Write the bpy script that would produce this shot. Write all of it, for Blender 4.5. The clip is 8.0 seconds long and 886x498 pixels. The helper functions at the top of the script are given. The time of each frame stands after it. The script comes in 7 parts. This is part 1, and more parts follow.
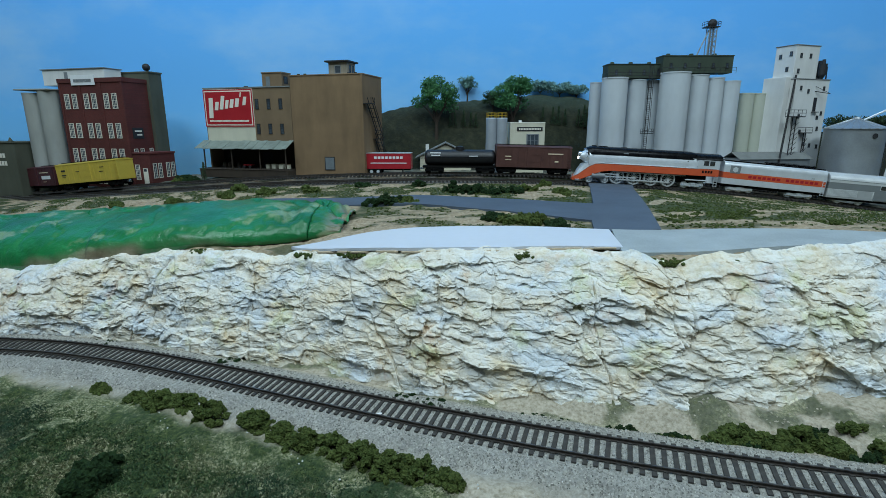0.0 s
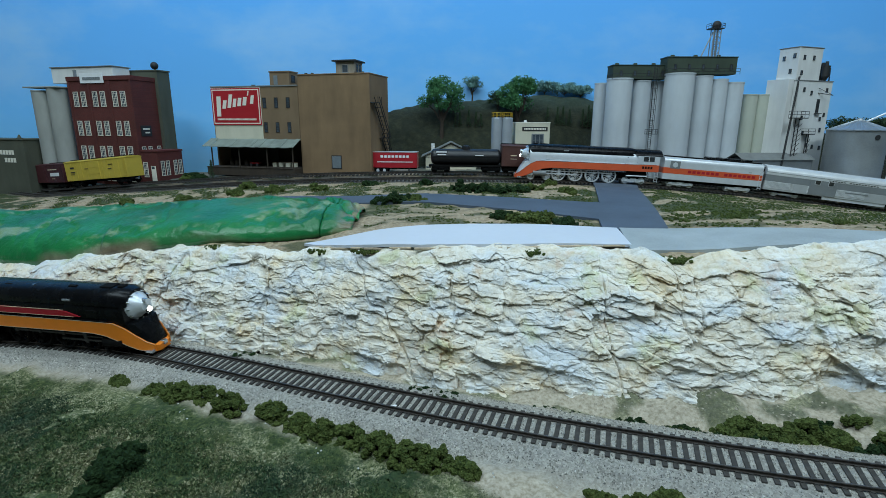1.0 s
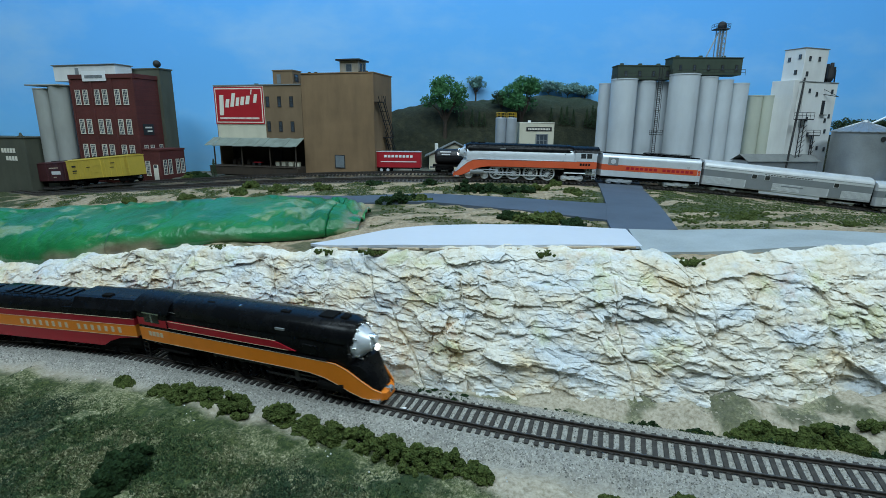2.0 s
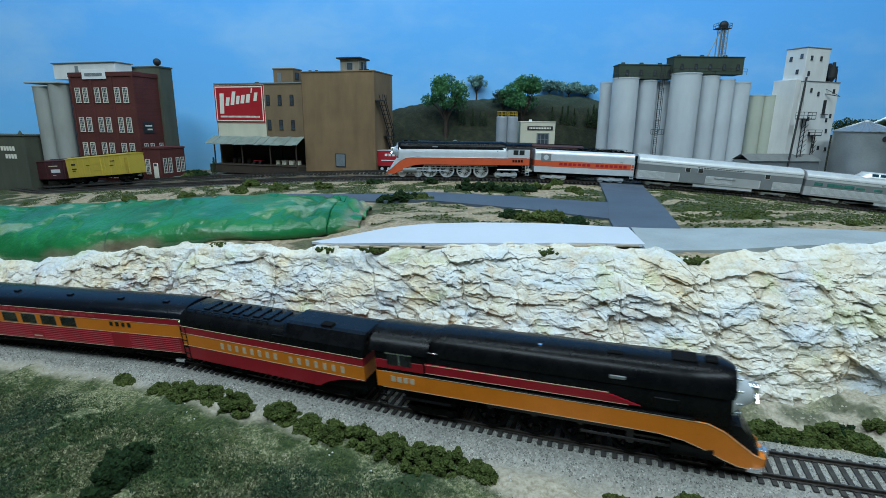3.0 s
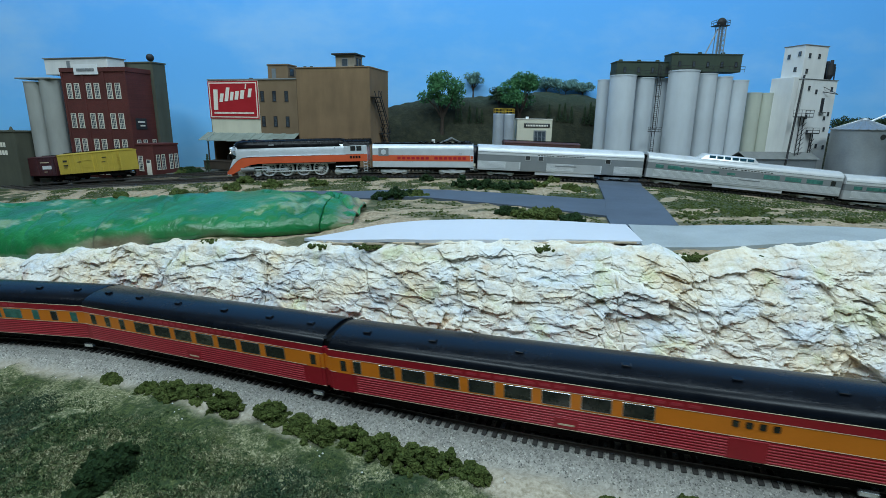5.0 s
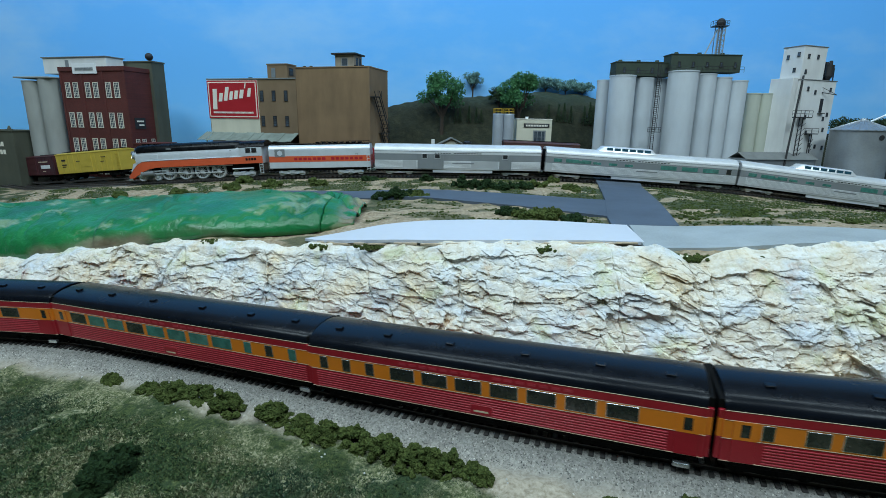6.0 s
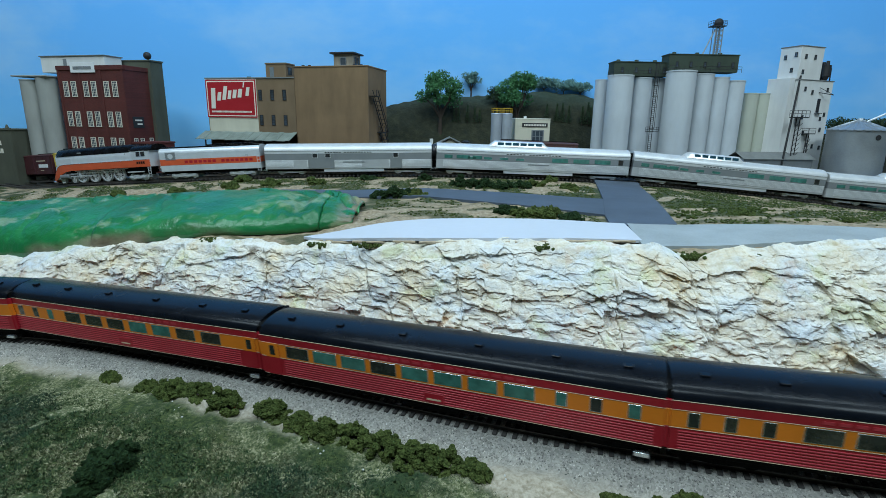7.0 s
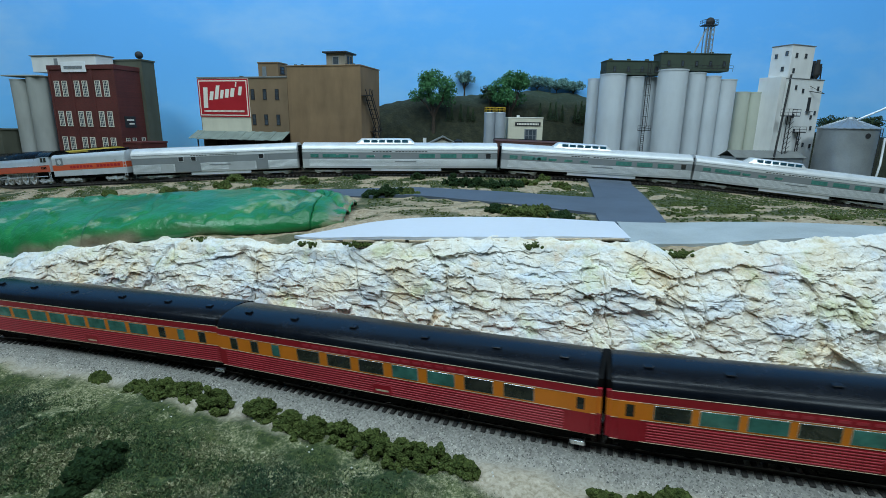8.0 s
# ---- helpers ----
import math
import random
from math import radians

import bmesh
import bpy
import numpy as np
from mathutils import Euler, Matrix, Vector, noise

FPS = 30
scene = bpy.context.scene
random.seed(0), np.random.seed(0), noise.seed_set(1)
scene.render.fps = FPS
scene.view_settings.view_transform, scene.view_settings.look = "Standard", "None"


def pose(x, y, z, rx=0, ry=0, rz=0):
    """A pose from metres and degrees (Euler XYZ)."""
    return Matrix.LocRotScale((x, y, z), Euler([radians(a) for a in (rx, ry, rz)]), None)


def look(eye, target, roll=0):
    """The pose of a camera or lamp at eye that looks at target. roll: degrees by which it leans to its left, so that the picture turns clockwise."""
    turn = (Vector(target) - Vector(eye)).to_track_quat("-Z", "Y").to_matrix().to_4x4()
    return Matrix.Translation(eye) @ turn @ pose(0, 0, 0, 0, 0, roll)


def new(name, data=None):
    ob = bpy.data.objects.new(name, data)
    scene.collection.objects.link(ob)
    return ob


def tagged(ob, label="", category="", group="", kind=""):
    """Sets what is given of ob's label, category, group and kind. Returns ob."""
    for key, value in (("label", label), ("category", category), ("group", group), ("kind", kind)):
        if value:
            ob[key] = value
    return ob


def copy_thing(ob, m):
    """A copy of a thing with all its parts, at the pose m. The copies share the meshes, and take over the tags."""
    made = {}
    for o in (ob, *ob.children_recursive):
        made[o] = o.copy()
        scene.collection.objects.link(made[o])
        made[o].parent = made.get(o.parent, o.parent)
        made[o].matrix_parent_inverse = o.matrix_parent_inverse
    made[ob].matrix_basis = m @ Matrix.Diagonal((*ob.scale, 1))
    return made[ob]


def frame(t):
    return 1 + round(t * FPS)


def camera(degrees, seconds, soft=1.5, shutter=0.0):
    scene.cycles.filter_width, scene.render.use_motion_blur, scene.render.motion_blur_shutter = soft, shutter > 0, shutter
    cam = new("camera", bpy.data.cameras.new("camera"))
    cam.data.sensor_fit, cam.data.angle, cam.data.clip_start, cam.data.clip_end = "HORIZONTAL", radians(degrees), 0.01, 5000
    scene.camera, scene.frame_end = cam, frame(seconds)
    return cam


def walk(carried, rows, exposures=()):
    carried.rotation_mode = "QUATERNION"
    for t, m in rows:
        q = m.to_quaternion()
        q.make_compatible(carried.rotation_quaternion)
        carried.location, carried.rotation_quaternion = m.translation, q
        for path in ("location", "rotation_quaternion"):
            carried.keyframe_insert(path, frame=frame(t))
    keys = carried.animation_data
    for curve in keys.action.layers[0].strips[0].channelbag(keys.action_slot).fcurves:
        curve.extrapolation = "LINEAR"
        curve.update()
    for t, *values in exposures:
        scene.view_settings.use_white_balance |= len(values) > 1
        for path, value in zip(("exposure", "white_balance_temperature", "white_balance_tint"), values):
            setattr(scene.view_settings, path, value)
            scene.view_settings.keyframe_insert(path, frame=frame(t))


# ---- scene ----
cam = camera(82.1, 8.0, soft=0.7, shutter=0.2)
PATH = [
    (0, (0.0012, 0.0014, 0.1670), (-0.0014, 0.9734, -0.0681), -0.09),
    (0.5, (-0.0052, -0.0050, 0.1660), (-0.0069, 0.9670, -0.0689), 0.09),
    (1, (-0.0077, -0.0064, 0.1667), (-0.0104, 0.9654, -0.0691), 0.21),
    (1.5, (-0.0117, -0.0045, 0.1669), (-0.0136, 0.9673, -0.0690), 0.35),
    (3, (-0.0167, -0.0012, 0.1645), (-0.0169, 0.9706, -0.0714), 0.59),
    (3.5, (-0.0165, 0.0013, 0.1632), (-0.0151, 0.9730, -0.0731), 0.65),
    (4, (-0.0161, 0.0052, 0.1603), (-0.0127, 0.9769, -0.0756), 0.70),
    (4.5, (-0.0139, 0.0049, 0.1608), (-0.0099, 0.9764, -0.0760), 0.72),
    (6, (-0.0169, 0.0053, 0.1618), (-0.0081, 0.9764, -0.0766), 0.85),
    (6.5, (-0.0163, 0.0053, 0.1609), (-0.0069, 0.9765, -0.0773), 0.90),
    (7, (-0.0170, 0.0040, 0.1606), (-0.0049, 0.9751, -0.0775), 0.93),
    (7.5, (-0.0136, 0.0025, 0.1604), (0.0003, 0.9735, -0.0784), 0.92),
    (8, (-0.0126, 0.0030, 0.1604), (0.0072, 0.9738, -0.0789), 0.83),
]
walk(cam, [(t, look(eye, target, roll)) for t, eye, target, roll in PATH], [(0.0, 0.0), (1.0, 0.03), (1.8, 0.12), (2.8, 0.20), (8.0, 0.19)])

# ---- world and lights: a model-railway room under ceiling tubes, with an added sky fill ----
world = bpy.data.worlds.new("room_air")
scene.world = world
world.use_nodes = True
world.node_tree.nodes["Background"].inputs[0].default_value = (0.75, 0.85, 1.0, 1)
world.node_tree.nodes["Background"].inputs[1].default_value = 0.03
scene.view_settings.exposure = 0.0


def area_lamp(x, y, z, sx, sy, watts, colour, aim):
    data = bpy.data.lights.new("room_area_light", "AREA")
    data.shape, data.size, data.size_y, data.energy, data.color = "RECTANGLE", sx, sy, watts, colour
    ob = new("room_area_light", data)
    ob.matrix_world = look((x, y, z), aim)
    return ob


COOL = (0.705, 0.90, 1.0)
area_lamp(-0.70, -0.25, 1.40, 1.2, 0.30, 12.2, COOL, (-0.1, 0.6, 0.0))
# added fill lamp that brightens the sky board, not one of the tubes
area_lamp(-0.10, 0.40, 1.42, 1.7, 0.12, 8.7, COOL, (0.0, 1.12, 0.25))
area_lamp(0.75, -0.35, 1.40, 1.2, 0.30, 12.0, COOL, (0.3, 0.6, 0.0))


# ---- materials ----
class Mat:
    """A node material under construction."""

    def __init__(self, name, rough=0.7, metal=0.0):
        self.m = bpy.data.materials.new(name)
        self.m.use_nodes = True
        self.t = self.m.node_tree
        self.b = self.t.nodes["Principled BSDF"]
        self.b.inputs["Roughness"].default_value = rough
        self.b.inputs["Metallic"].default_value = metal
        self.co = self.t.nodes.new("ShaderNodeTexCoord").outputs["Object"]

    def stretch(self, sx, sy, sz):
        n = self.t.nodes.new("ShaderNodeMapping")
        n.inputs["Scale"].default_value = (sx, sy, sz)
        self.t.links.new(self.co, n.inputs["Vector"])
        return n.outputs[0]

    def noise(self, scale, detail=4.0, co=None, rough=0.6):
        n = self.t.nodes.new("ShaderNodeTexNoise")
        n.inputs["Scale"].default_value, n.inputs["Detail"].default_value = scale, detail
        n.inputs["Roughness"].default_value = rough
        self.t.links.new(co or self.co, n.inputs["Vector"])
        return n.outputs["Fac"]

    def cells(self, scale, out="Color", co=None, feature="F1"):
        n = self.t.nodes.new("ShaderNodeTexVoronoi")
        n.feature = feature
        n.inputs["Scale"].default_value = scale
        self.t.links.new(co or self.co, n.inputs["Vector"])
        return n.outputs[out]

    def attr(self, name):
        n = self.t.nodes.new("ShaderNodeAttribute")
        n.attribute_name = name
        return n.outputs["Fac"]

    def island(self):
        return self.t.nodes.new("ShaderNodeNewGeometry").outputs["Random Per Island"]

    def ramp(self, fac, stops):
        n = self.t.nodes.new("ShaderNodeValToRGB")
        e = n.color_ramp.elements
        while len(e) < len(stops):
            e.new(0.5)
        for el, (p, c) in zip(e, stops):
            el.position, el.color = p, (*c, 1)
        self.t.links.new(fac, n.inputs[0])
        return n.outputs[0]

    def mix(self, fac, a, b, kind="MIX"):
        n = self.t.nodes.new("ShaderNodeMix")
        n.data_type, n.blend_type = "RGBA", kind
        for sock, v in ((n.inputs[0], fac), (n.inputs[6], a), (n.inputs[7], b)):
            if hasattr(v, "links") or hasattr(v, "is_linked"):
                self.t.links.new(v, sock)
            elif isinstance(v, tuple):
                sock.default_value = (*v, 1)
            else:
                sock.default_value = v
        return n.outputs[2]

    def colour(self, v):
        if isinstance(v, tuple):
            self.b.inputs["Base Color"].default_value = (*v, 1)
        else:
            self.t.links.new(v, self.b.inputs["Base Color"])
        return self

    def bump(self, h, depth, strength=1.0):
        n = self.t.nodes.new("ShaderNodeBump")
        n.inputs["Distance"].default_value, n.inputs["Strength"].default_value = depth, strength
        self.t.links.new(h, n.inputs["Height"])
        self.t.links.new(n.outputs[0], self.b.inputs["Normal"])
        return self

    def roughness(self, fac, lo, hi):
        n = self.t.nodes.new("ShaderNodeMapRange")
        n.inputs["To Min"].default_value, n.inputs["To Max"].default_value = lo, hi
        self.t.links.new(fac, n.inputs[0])
        self.t.links.new(n.outputs[0], self.b.inputs["Roughness"])
        return self


def painted(name, c, rough=0.5, metal=0.0, wear=0.18, scale=60.0, relief=0.00008, gloss=0.5):
    """Paint or plastic with blotches, fine grain and a little uneven gloss."""
    m = Mat(name, rough, metal)
    dark = tuple(v * (1 - wear) for v in c)
    lite = tuple(min(1, v * (1 + wear * 0.6) + 0.004) for v in c)
    big, fine = m.noise(scale, 5), m.noise(scale * 14, 3)
    m.colour(m.mix(0.3, m.ramp(big, [(0.3, dark), (0.7, lite)]), m.ramp(fine, [(0.3, dark), (0.7, lite)])))
    m.bump(fine, relief, 0.5)
    m.b.inputs["Specular IOR Level"].default_value = gloss
    return m.roughness(big, max(0.05, rough - 0.08), min(1, rough + 0.1)).m


# ---- mesh helpers ----
def part(name, bm, material, parent=None, label="", smooth=False):
    """Link a mesh as one part; a list of meshes gives one part each, and the first is returned."""
    if isinstance(bm, list):
        return [part(name, one, material, parent, label, smooth) for one in bm][0]
    me = bpy.data.meshes.new(name)
    bm.to_mesh(me)
    bm.free()
    for mat in material if isinstance(material, (list, tuple)) else [material]:
        me.materials.append(mat)
    if smooth:
        me.polygons.foreach_set("use_smooth", [True] * len(me.polygons))
        me.set_sharp_from_angle(angle=radians(38))
    ob = new(name, me)
    if parent is not None:
        ob.parent = parent
    if label:
        tagged(ob, label)
    return ob


def mesh_from(name, verts, faces, material, parent=None, smooth=False, **attrs):
    me = bpy.data.meshes.new(name)
    me.from_pydata(verts, [], faces)
    for key, values in attrs.items():
        me.attributes.new(key, "FLOAT", "POINT").data.foreach_set("value", np.asarray(values, dtype=np.float32).ravel())
    me.materials.append(material)
    if smooth:
        me.polygons.foreach_set("use_smooth", [True] * len(me.polygons))
    ob = new(name, me)
    if parent is not None:
        ob.parent = parent
    return ob


def thing(name, m, label, category, group="", kind=""):
    ob = new(name)
    ob.empty_display_size = 0.01
    ob.matrix_world = m
    return tagged(ob, label, category, group, kind)


def box(bm, x0, x1, y0, y1, z0, z1, bevel=0.0, mat=0):
    """A box between two corners, its edges broken by bevel."""
    r = bmesh.ops.create_cube(bm, size=1.0, matrix=Matrix.LocRotScale(((x0 + x1) / 2, (y0 + y1) / 2, (z0 + z1) / 2), None, (abs(x1 - x0), abs(y1 - y0), abs(z1 - z0))))
    vs = r["verts"]
    faces = list({f for v in vs for f in v.link_faces})
    if bevel:
        out = bmesh.ops.bevel(bm, geom=list({e for v in vs for e in v.link_edges}), offset=bevel, segments=1, affect="EDGES")
        faces = out["faces"] + [f for f in faces if f.is_valid]
    for f in faces:
        f.material_index = mat
    return bm


def cyl(bm, a, b, r0, r1=None, n=16, cap=True, mat=0):
    """A round bar or cone from a to b."""
    a, b = Vector(a), Vector(b)
    m = Matrix.Translation((a + b) / 2) @ (b - a).to_track_quat("Z", "Y").to_matrix().to_4x4()
    r = bmesh.ops.create_cone(bm, cap_ends=cap, segments=n, radius1=r0, radius2=r0 if r1 is None else r1, depth=(b - a).length, matrix=m)
    for v in r["verts"]:
        for f in v.link_faces:
            f.material_index = mat
    return bm


def loft(bm, sections, close=True, caps=True, mat=0):
    """Skin a row of loops that all have the same number of points."""
    rows = [[bm.verts.new(p) for p in s] for s in sections]
    n = len(rows[0])
    for a, b in zip(rows, rows[1:]):
        for i in range(n if close else n - 1):
            f = bm.faces.new((a[i], a[(i + 1) % n], b[(i + 1) % n], b[i]))
            f.material_index = mat
    if caps and close:
        for loop, rev in ((rows[0], True), (rows[-1], False)):
            f = bm.faces.new(loop[::-1] if rev else loop)
            f.material_index = mat
    bmesh.ops.recalc_face_normals(bm, faces=bm.faces[:])
    return bm


def prism(bm, outline, y0, y1, mat=0):
    """An outline of (x, z) points pushed from y0 to y1."""
    return loft(bm, [[(x, y0, z) for x, z in outline], [(x, y1, z) for x, z in outline]], mat=mat)


def mm(*v):
    return [a * 0.001 for a in v]


def B():
    return bmesh.new()


# ---- plan of the layout ----
TRACK = (-1.8876, 0.4308, 0.2734, -0.3412, 0.2695)   # lower main: y of the centre line by x
CANT = radians(5.0)                                   # the lower curve is banked towards the aisle


def plan_y(x):
    x = np.asarray(x, float)
    q = np.clip(x, -0.33, 0.22)
    return np.polyval(TRACK, q) + np.polyval(np.polyder(TRACK), q) * (x - q)


GRADE, EYE = 0.036, 0.167   # the lower level climbs gently to the east


def raised(p):
    """Plan places on the level drawing, laid on the graded lower level."""
    p = np.asarray(p, float)
    k = 1 - GRADE / EYE * np.clip(p[..., :1], -0.5, 0.35)
    return np.concatenate([p[..., :2] * k, EYE + (p[..., 2:] - EYE) * k], -1)


LINE0 = np.linspace(-2.3, 1.3, 3601)
LINE = raised(np.stack([LINE0, plan_y(LINE0), 0 * LINE0], -1))


def lower_y(x):
    return np.interp(np.asarray(x, float), LINE[:, 0], LINE[:, 1])


def lower_rail(x):
    return np.interp(np.asarray(x, float), LINE[:, 0], LINE[:, 2])


def upper_y(x):
    x = np.asarray(x, float)
    return 0.79 + np.where(x < -0.36, 0.9 * (np.maximum(x, -0.66) + 0.36) ** 2 - 0.54 * np.minimum(x + 0.66, 0), 0) - np.where(x > 0.36, 0.26 * (np.minimum(x, 0.75) - 0.36) ** 2, 0)


def upper_z(x):
    """The upper main climbs to a summit in mid layout."""
    q = np.clip(np.asarray(x, float), -0.74, 0.72)
    return 0.088 - np.where(q > 0, 0.098, 0.08) * q * q


CLIFF_X = np.array([-2.4, -0.8, -0.418, -0.297, -0.226, -0.128, -0.042, 0.0826, 0.117, 0.168, 0.2203, 0.284, 0.6])
CLIFF_Y = np.array([0.86, 0.585, 0.464, 0.445, 0.428, 0.395, 0.355, 0.335, 0.325, 0.315, 0.315, 0.32, 0.33])
CLIFF_Z = np.array([0.022, 0.020, 0.0295, 0.0505, 0.0615, 0.0633, 0.077, 0.081, 0.0795, 0.080, 0.086, 0.0895, 0.086])


def smooth_interp(x, xp, fp):
    d = 0.012
    return sum(np.interp(np.asarray(x, float) + k * d, xp, fp) for k in (-2, -1, 0, 1, 2)) / 5


def rim_y(x):
    return smooth_interp(x, CLIFF_X, CLIFF_Y)


def rim_z(x):
    return smooth_interp(x, CLIFF_X, CLIFF_Z)


def step(v, a, b):
    k = np.clip((np.asarray(v, float) - a) / (b - a), 0, 1)
    return k * k * (3 - 2 * k)


def ground_up(x, y):
    """Height of the upper ground."""
    x, y = np.asarray(x, float), np.asarray(y, float)
    far = upper_z(x) - 0.0058
    k = np.clip((y - rim_y(x)) / (0.74 - rim_y(x)), 0, 1)
    k = k * k * (3 - 2 * k) * 0.4 + k * 0.6
    return rim_z(x) * (1 - k) + far * k + 0.007 * step(y, upper_y(x) + 0.018, upper_y(x) + 0.045)


# ---- array noise ----
def hash01(i, j, k=0):
    v = np.sin(i * 127.1 + j * 311.7 + k * 74.7) * 43758.5453
    return v - np.floor(v)


def value_noise(u, v, k=0):
    i, j = np.floor(u), np.floor(v)
    a, b = u - i, v - j
    a, b = a * a * (3 - 2 * a), b * b * (3 - 2 * b)
    return (hash01(i, j, k) * (1 - a) + hash01(i + 1, j, k) * a) * (1 - b) + (hash01(i, j + 1, k) * (1 - a) + hash01(i + 1, j + 1, k) * a) * b


def fractal(u, v, octaves=4, k=0):
    out, amp = 0, 0.5
    for o in range(octaves):
        out = out + amp * value_noise(u * 2**o, v * 2**o, k + o)
        amp *= 0.5
    return out


def facets(u, v, k=0):
    """Nearest-cell pattern: gap to the next cell, and each cell's own offset and two slopes."""
    i0, j0 = np.floor(u), np.floor(v)
    best, second = np.full(u.shape, 9.0), np.full(u.shape, 9.0)
    own = [np.zeros(u.shape) for _ in range(5)]
    for di in (-1, 0, 1):
        for dj in (-1, 0, 1):
            i, j = i0 + di, j0 + dj
            cu, cv = i + hash01(i, j, k), j + hash01(i, j, k + 1)
            d = np.maximum(abs(u - cu), abs(v - cv) * 1.1) * 0.6 + np.hypot(u - cu, v - cv) * 0.4
            near = d < best
            second = np.where(near, best, np.minimum(second, d))
            best = np.where(near, d, best)
            for n, val in enumerate((u - cu, v - cv, hash01(i, j, k + 2), hash01(i, j, k + 3), hash01(i, j, k + 4))):
                own[n] = np.where(near, val, own[n])
    return second - best, own


def grid_faces(nu, nv):
    i = np.arange(nu - 1)[:, None] * nv + np.arange(nv - 1)[None, :]
    return np.stack([i, i + nv, i + nv + 1, i + 1], -1).reshape(-1, 4).tolist()


# ---- ground, rock and backdrop materials ----
def mat_lower_ground():
    m = Mat("scenic_ground", 0.95)
    stone = m.ramp(m.cells(900), [(0.0, (0.13, 0.125, 0.115)), (0.45, (0.31, 0.30, 0.265)), (1.0, (0.55, 0.53, 0.475))])
    stone = m.mix(0.35, stone, m.ramp(m.noise(45, 5), [(0.3, (0.28, 0.275, 0.26)), (0.7, (0.50, 0.485, 0.45))]))
    soil = m.ramp(m.noise(420, 6), [(0.25, (0.26, 0.215, 0.145)), (0.5, (0.50, 0.44, 0.34)), (0.75, (0.68, 0.62, 0.51))])
    turf = m.ramp(m.noise(330, 6, rough=0.75), [(0.28, (0.008, 0.020, 0.008)), (0.47, (0.038, 0.066, 0.018)), (0.60, (0.095, 0.125, 0.038)), (0.76, (0.25, 0.26, 0.12))])
    deep = m.ramp(m.noise(420, 5), [(0.3, (0.006, 0.022, 0.010)), (0.7, (0.030, 0.070, 0.028))])
    turf = m.mix(m.ramp(m.noise(17, 4), [(0.46, (0, 0, 0)), (0.58, (0.85, 0.85, 0.85))]), turf, deep)
    straw = m.ramp(m.noise(560, 5, rough=0.75), [(0.38, (0.045, 0.075, 0.025)), (0.50, (0.20, 0.22, 0.10)), (0.64, (0.52, 0.49, 0.33))])
    turf = m.mix(m.ramp(m.noise(34, 6, rough=0.72), [(0.47, (0, 0, 0)), (0.56, (0.9, 0.9, 0.9))]), turf, straw)
    c = m.mix(m.attr("stone"), soil, stone)
    c = m.mix(m.attr("turf"), c, turf)
    m.colour(c)
    return m.bump(m.noise(900, 5, rough=0.75), 0.0011, 0.9).m


def mat_upper_ground():
    m = Mat("upper_scenic_ground", 0.95)
    soil = m.ramp(m.noise(260, 6), [(0.25, (0.20, 0.14, 0.085)), (0.5, (0.40, 0.31, 0.20)), (0.78, (0.60, 0.50, 0.37))])
    turf = m.ramp(m.noise(420, 6), [(0.25, (0.018, 0.026, 0.010)), (0.55, (0.06, 0.078, 0.026)), (0.75, (0.14, 0.14, 0.06))])
    cinder = m.ramp(m.noise(700, 5), [(0.25, (0.07, 0.065, 0.06)), (0.75, (0.28, 0.26, 0.23))])
    c = m.mix(m.attr("turf"), soil, turf)
    m.colour(m.mix(m.attr("stone"), c, cinder))
    return m.bump(m.noise(700, 5, rough=0.75), 0.0013, 0.9).m


def mat_rock():
    m = Mat("painted_plaster_rock", 0.85)
    wide = m.stretch(1, 1, 1.7)
    base = m.ramp(m.noise(46, 6, wide), [(0.25, (0.64, 0.565, 0.44)), (0.45, (0.76, 0.715, 0.62)), (0.62, (0.83, 0.815, 0.76)), (0.85, (0.87, 0.87, 0.86))])
    blue = m.ramp(m.noise(24, 5, wide), [(0.46, (0, 0, 0)), (0.60, (0.80, 0.80, 0.80))])
    base = m.mix(blue, base, (0.62, 0.69, 0.76))
    ochre = m.ramp(m.noise(19, 6), [(0.52, (0, 0, 0)), (0.66, (0.60, 0.60, 0.60))])
    base = m.mix(ochre, base, (0.84, 0.68, 0.42))
    rust = m.ramp(m.noise(31, 5, m.stretch(1.3, 1, 0.8)), [(0.61, (0, 0, 0)), (0.72, (0.6, 0.6, 0.6))])
    base = m.mix(rust, base, (0.58, 0.33, 0.20))
    moss = m.ramp(m.noise(33, 5), [(0.56, (0, 0, 0)), (0.68, (0.65, 0.65, 0.65))])
    base = m.mix(moss, base, (0.60, 0.62, 0.36))
    wash = m.ramp(m.noise(170, 6, wide, 0.7), [(0.34, (0.74, 0.66, 0.55)), (0.52, (1, 1, 1))])
    base = m.mix(0.75, base, wash, "MULTIPLY")
    # crevice shade put into the colour: brown multiplied along gaps and joints
    crack_shade = m.ramp(m.attr("crack_shade"), [(0.0, (0.50, 0.41, 0.31)), (0.5, (1, 1, 1))])
    base = m.mix(1.0, base, crack_shade, "MULTIPLY")
    fine = m.mix(0.35, base, m.ramp(m.noise(620, 5), [(0.3, (0.30, 0.29, 0.26)), (0.7, (0.84, 0.84, 0.83))]), "OVERLAY")
    m.colour(fine)
    return m.bump(m.noise(300, 7, wide, 0.68), 0.0008, 0.8).m


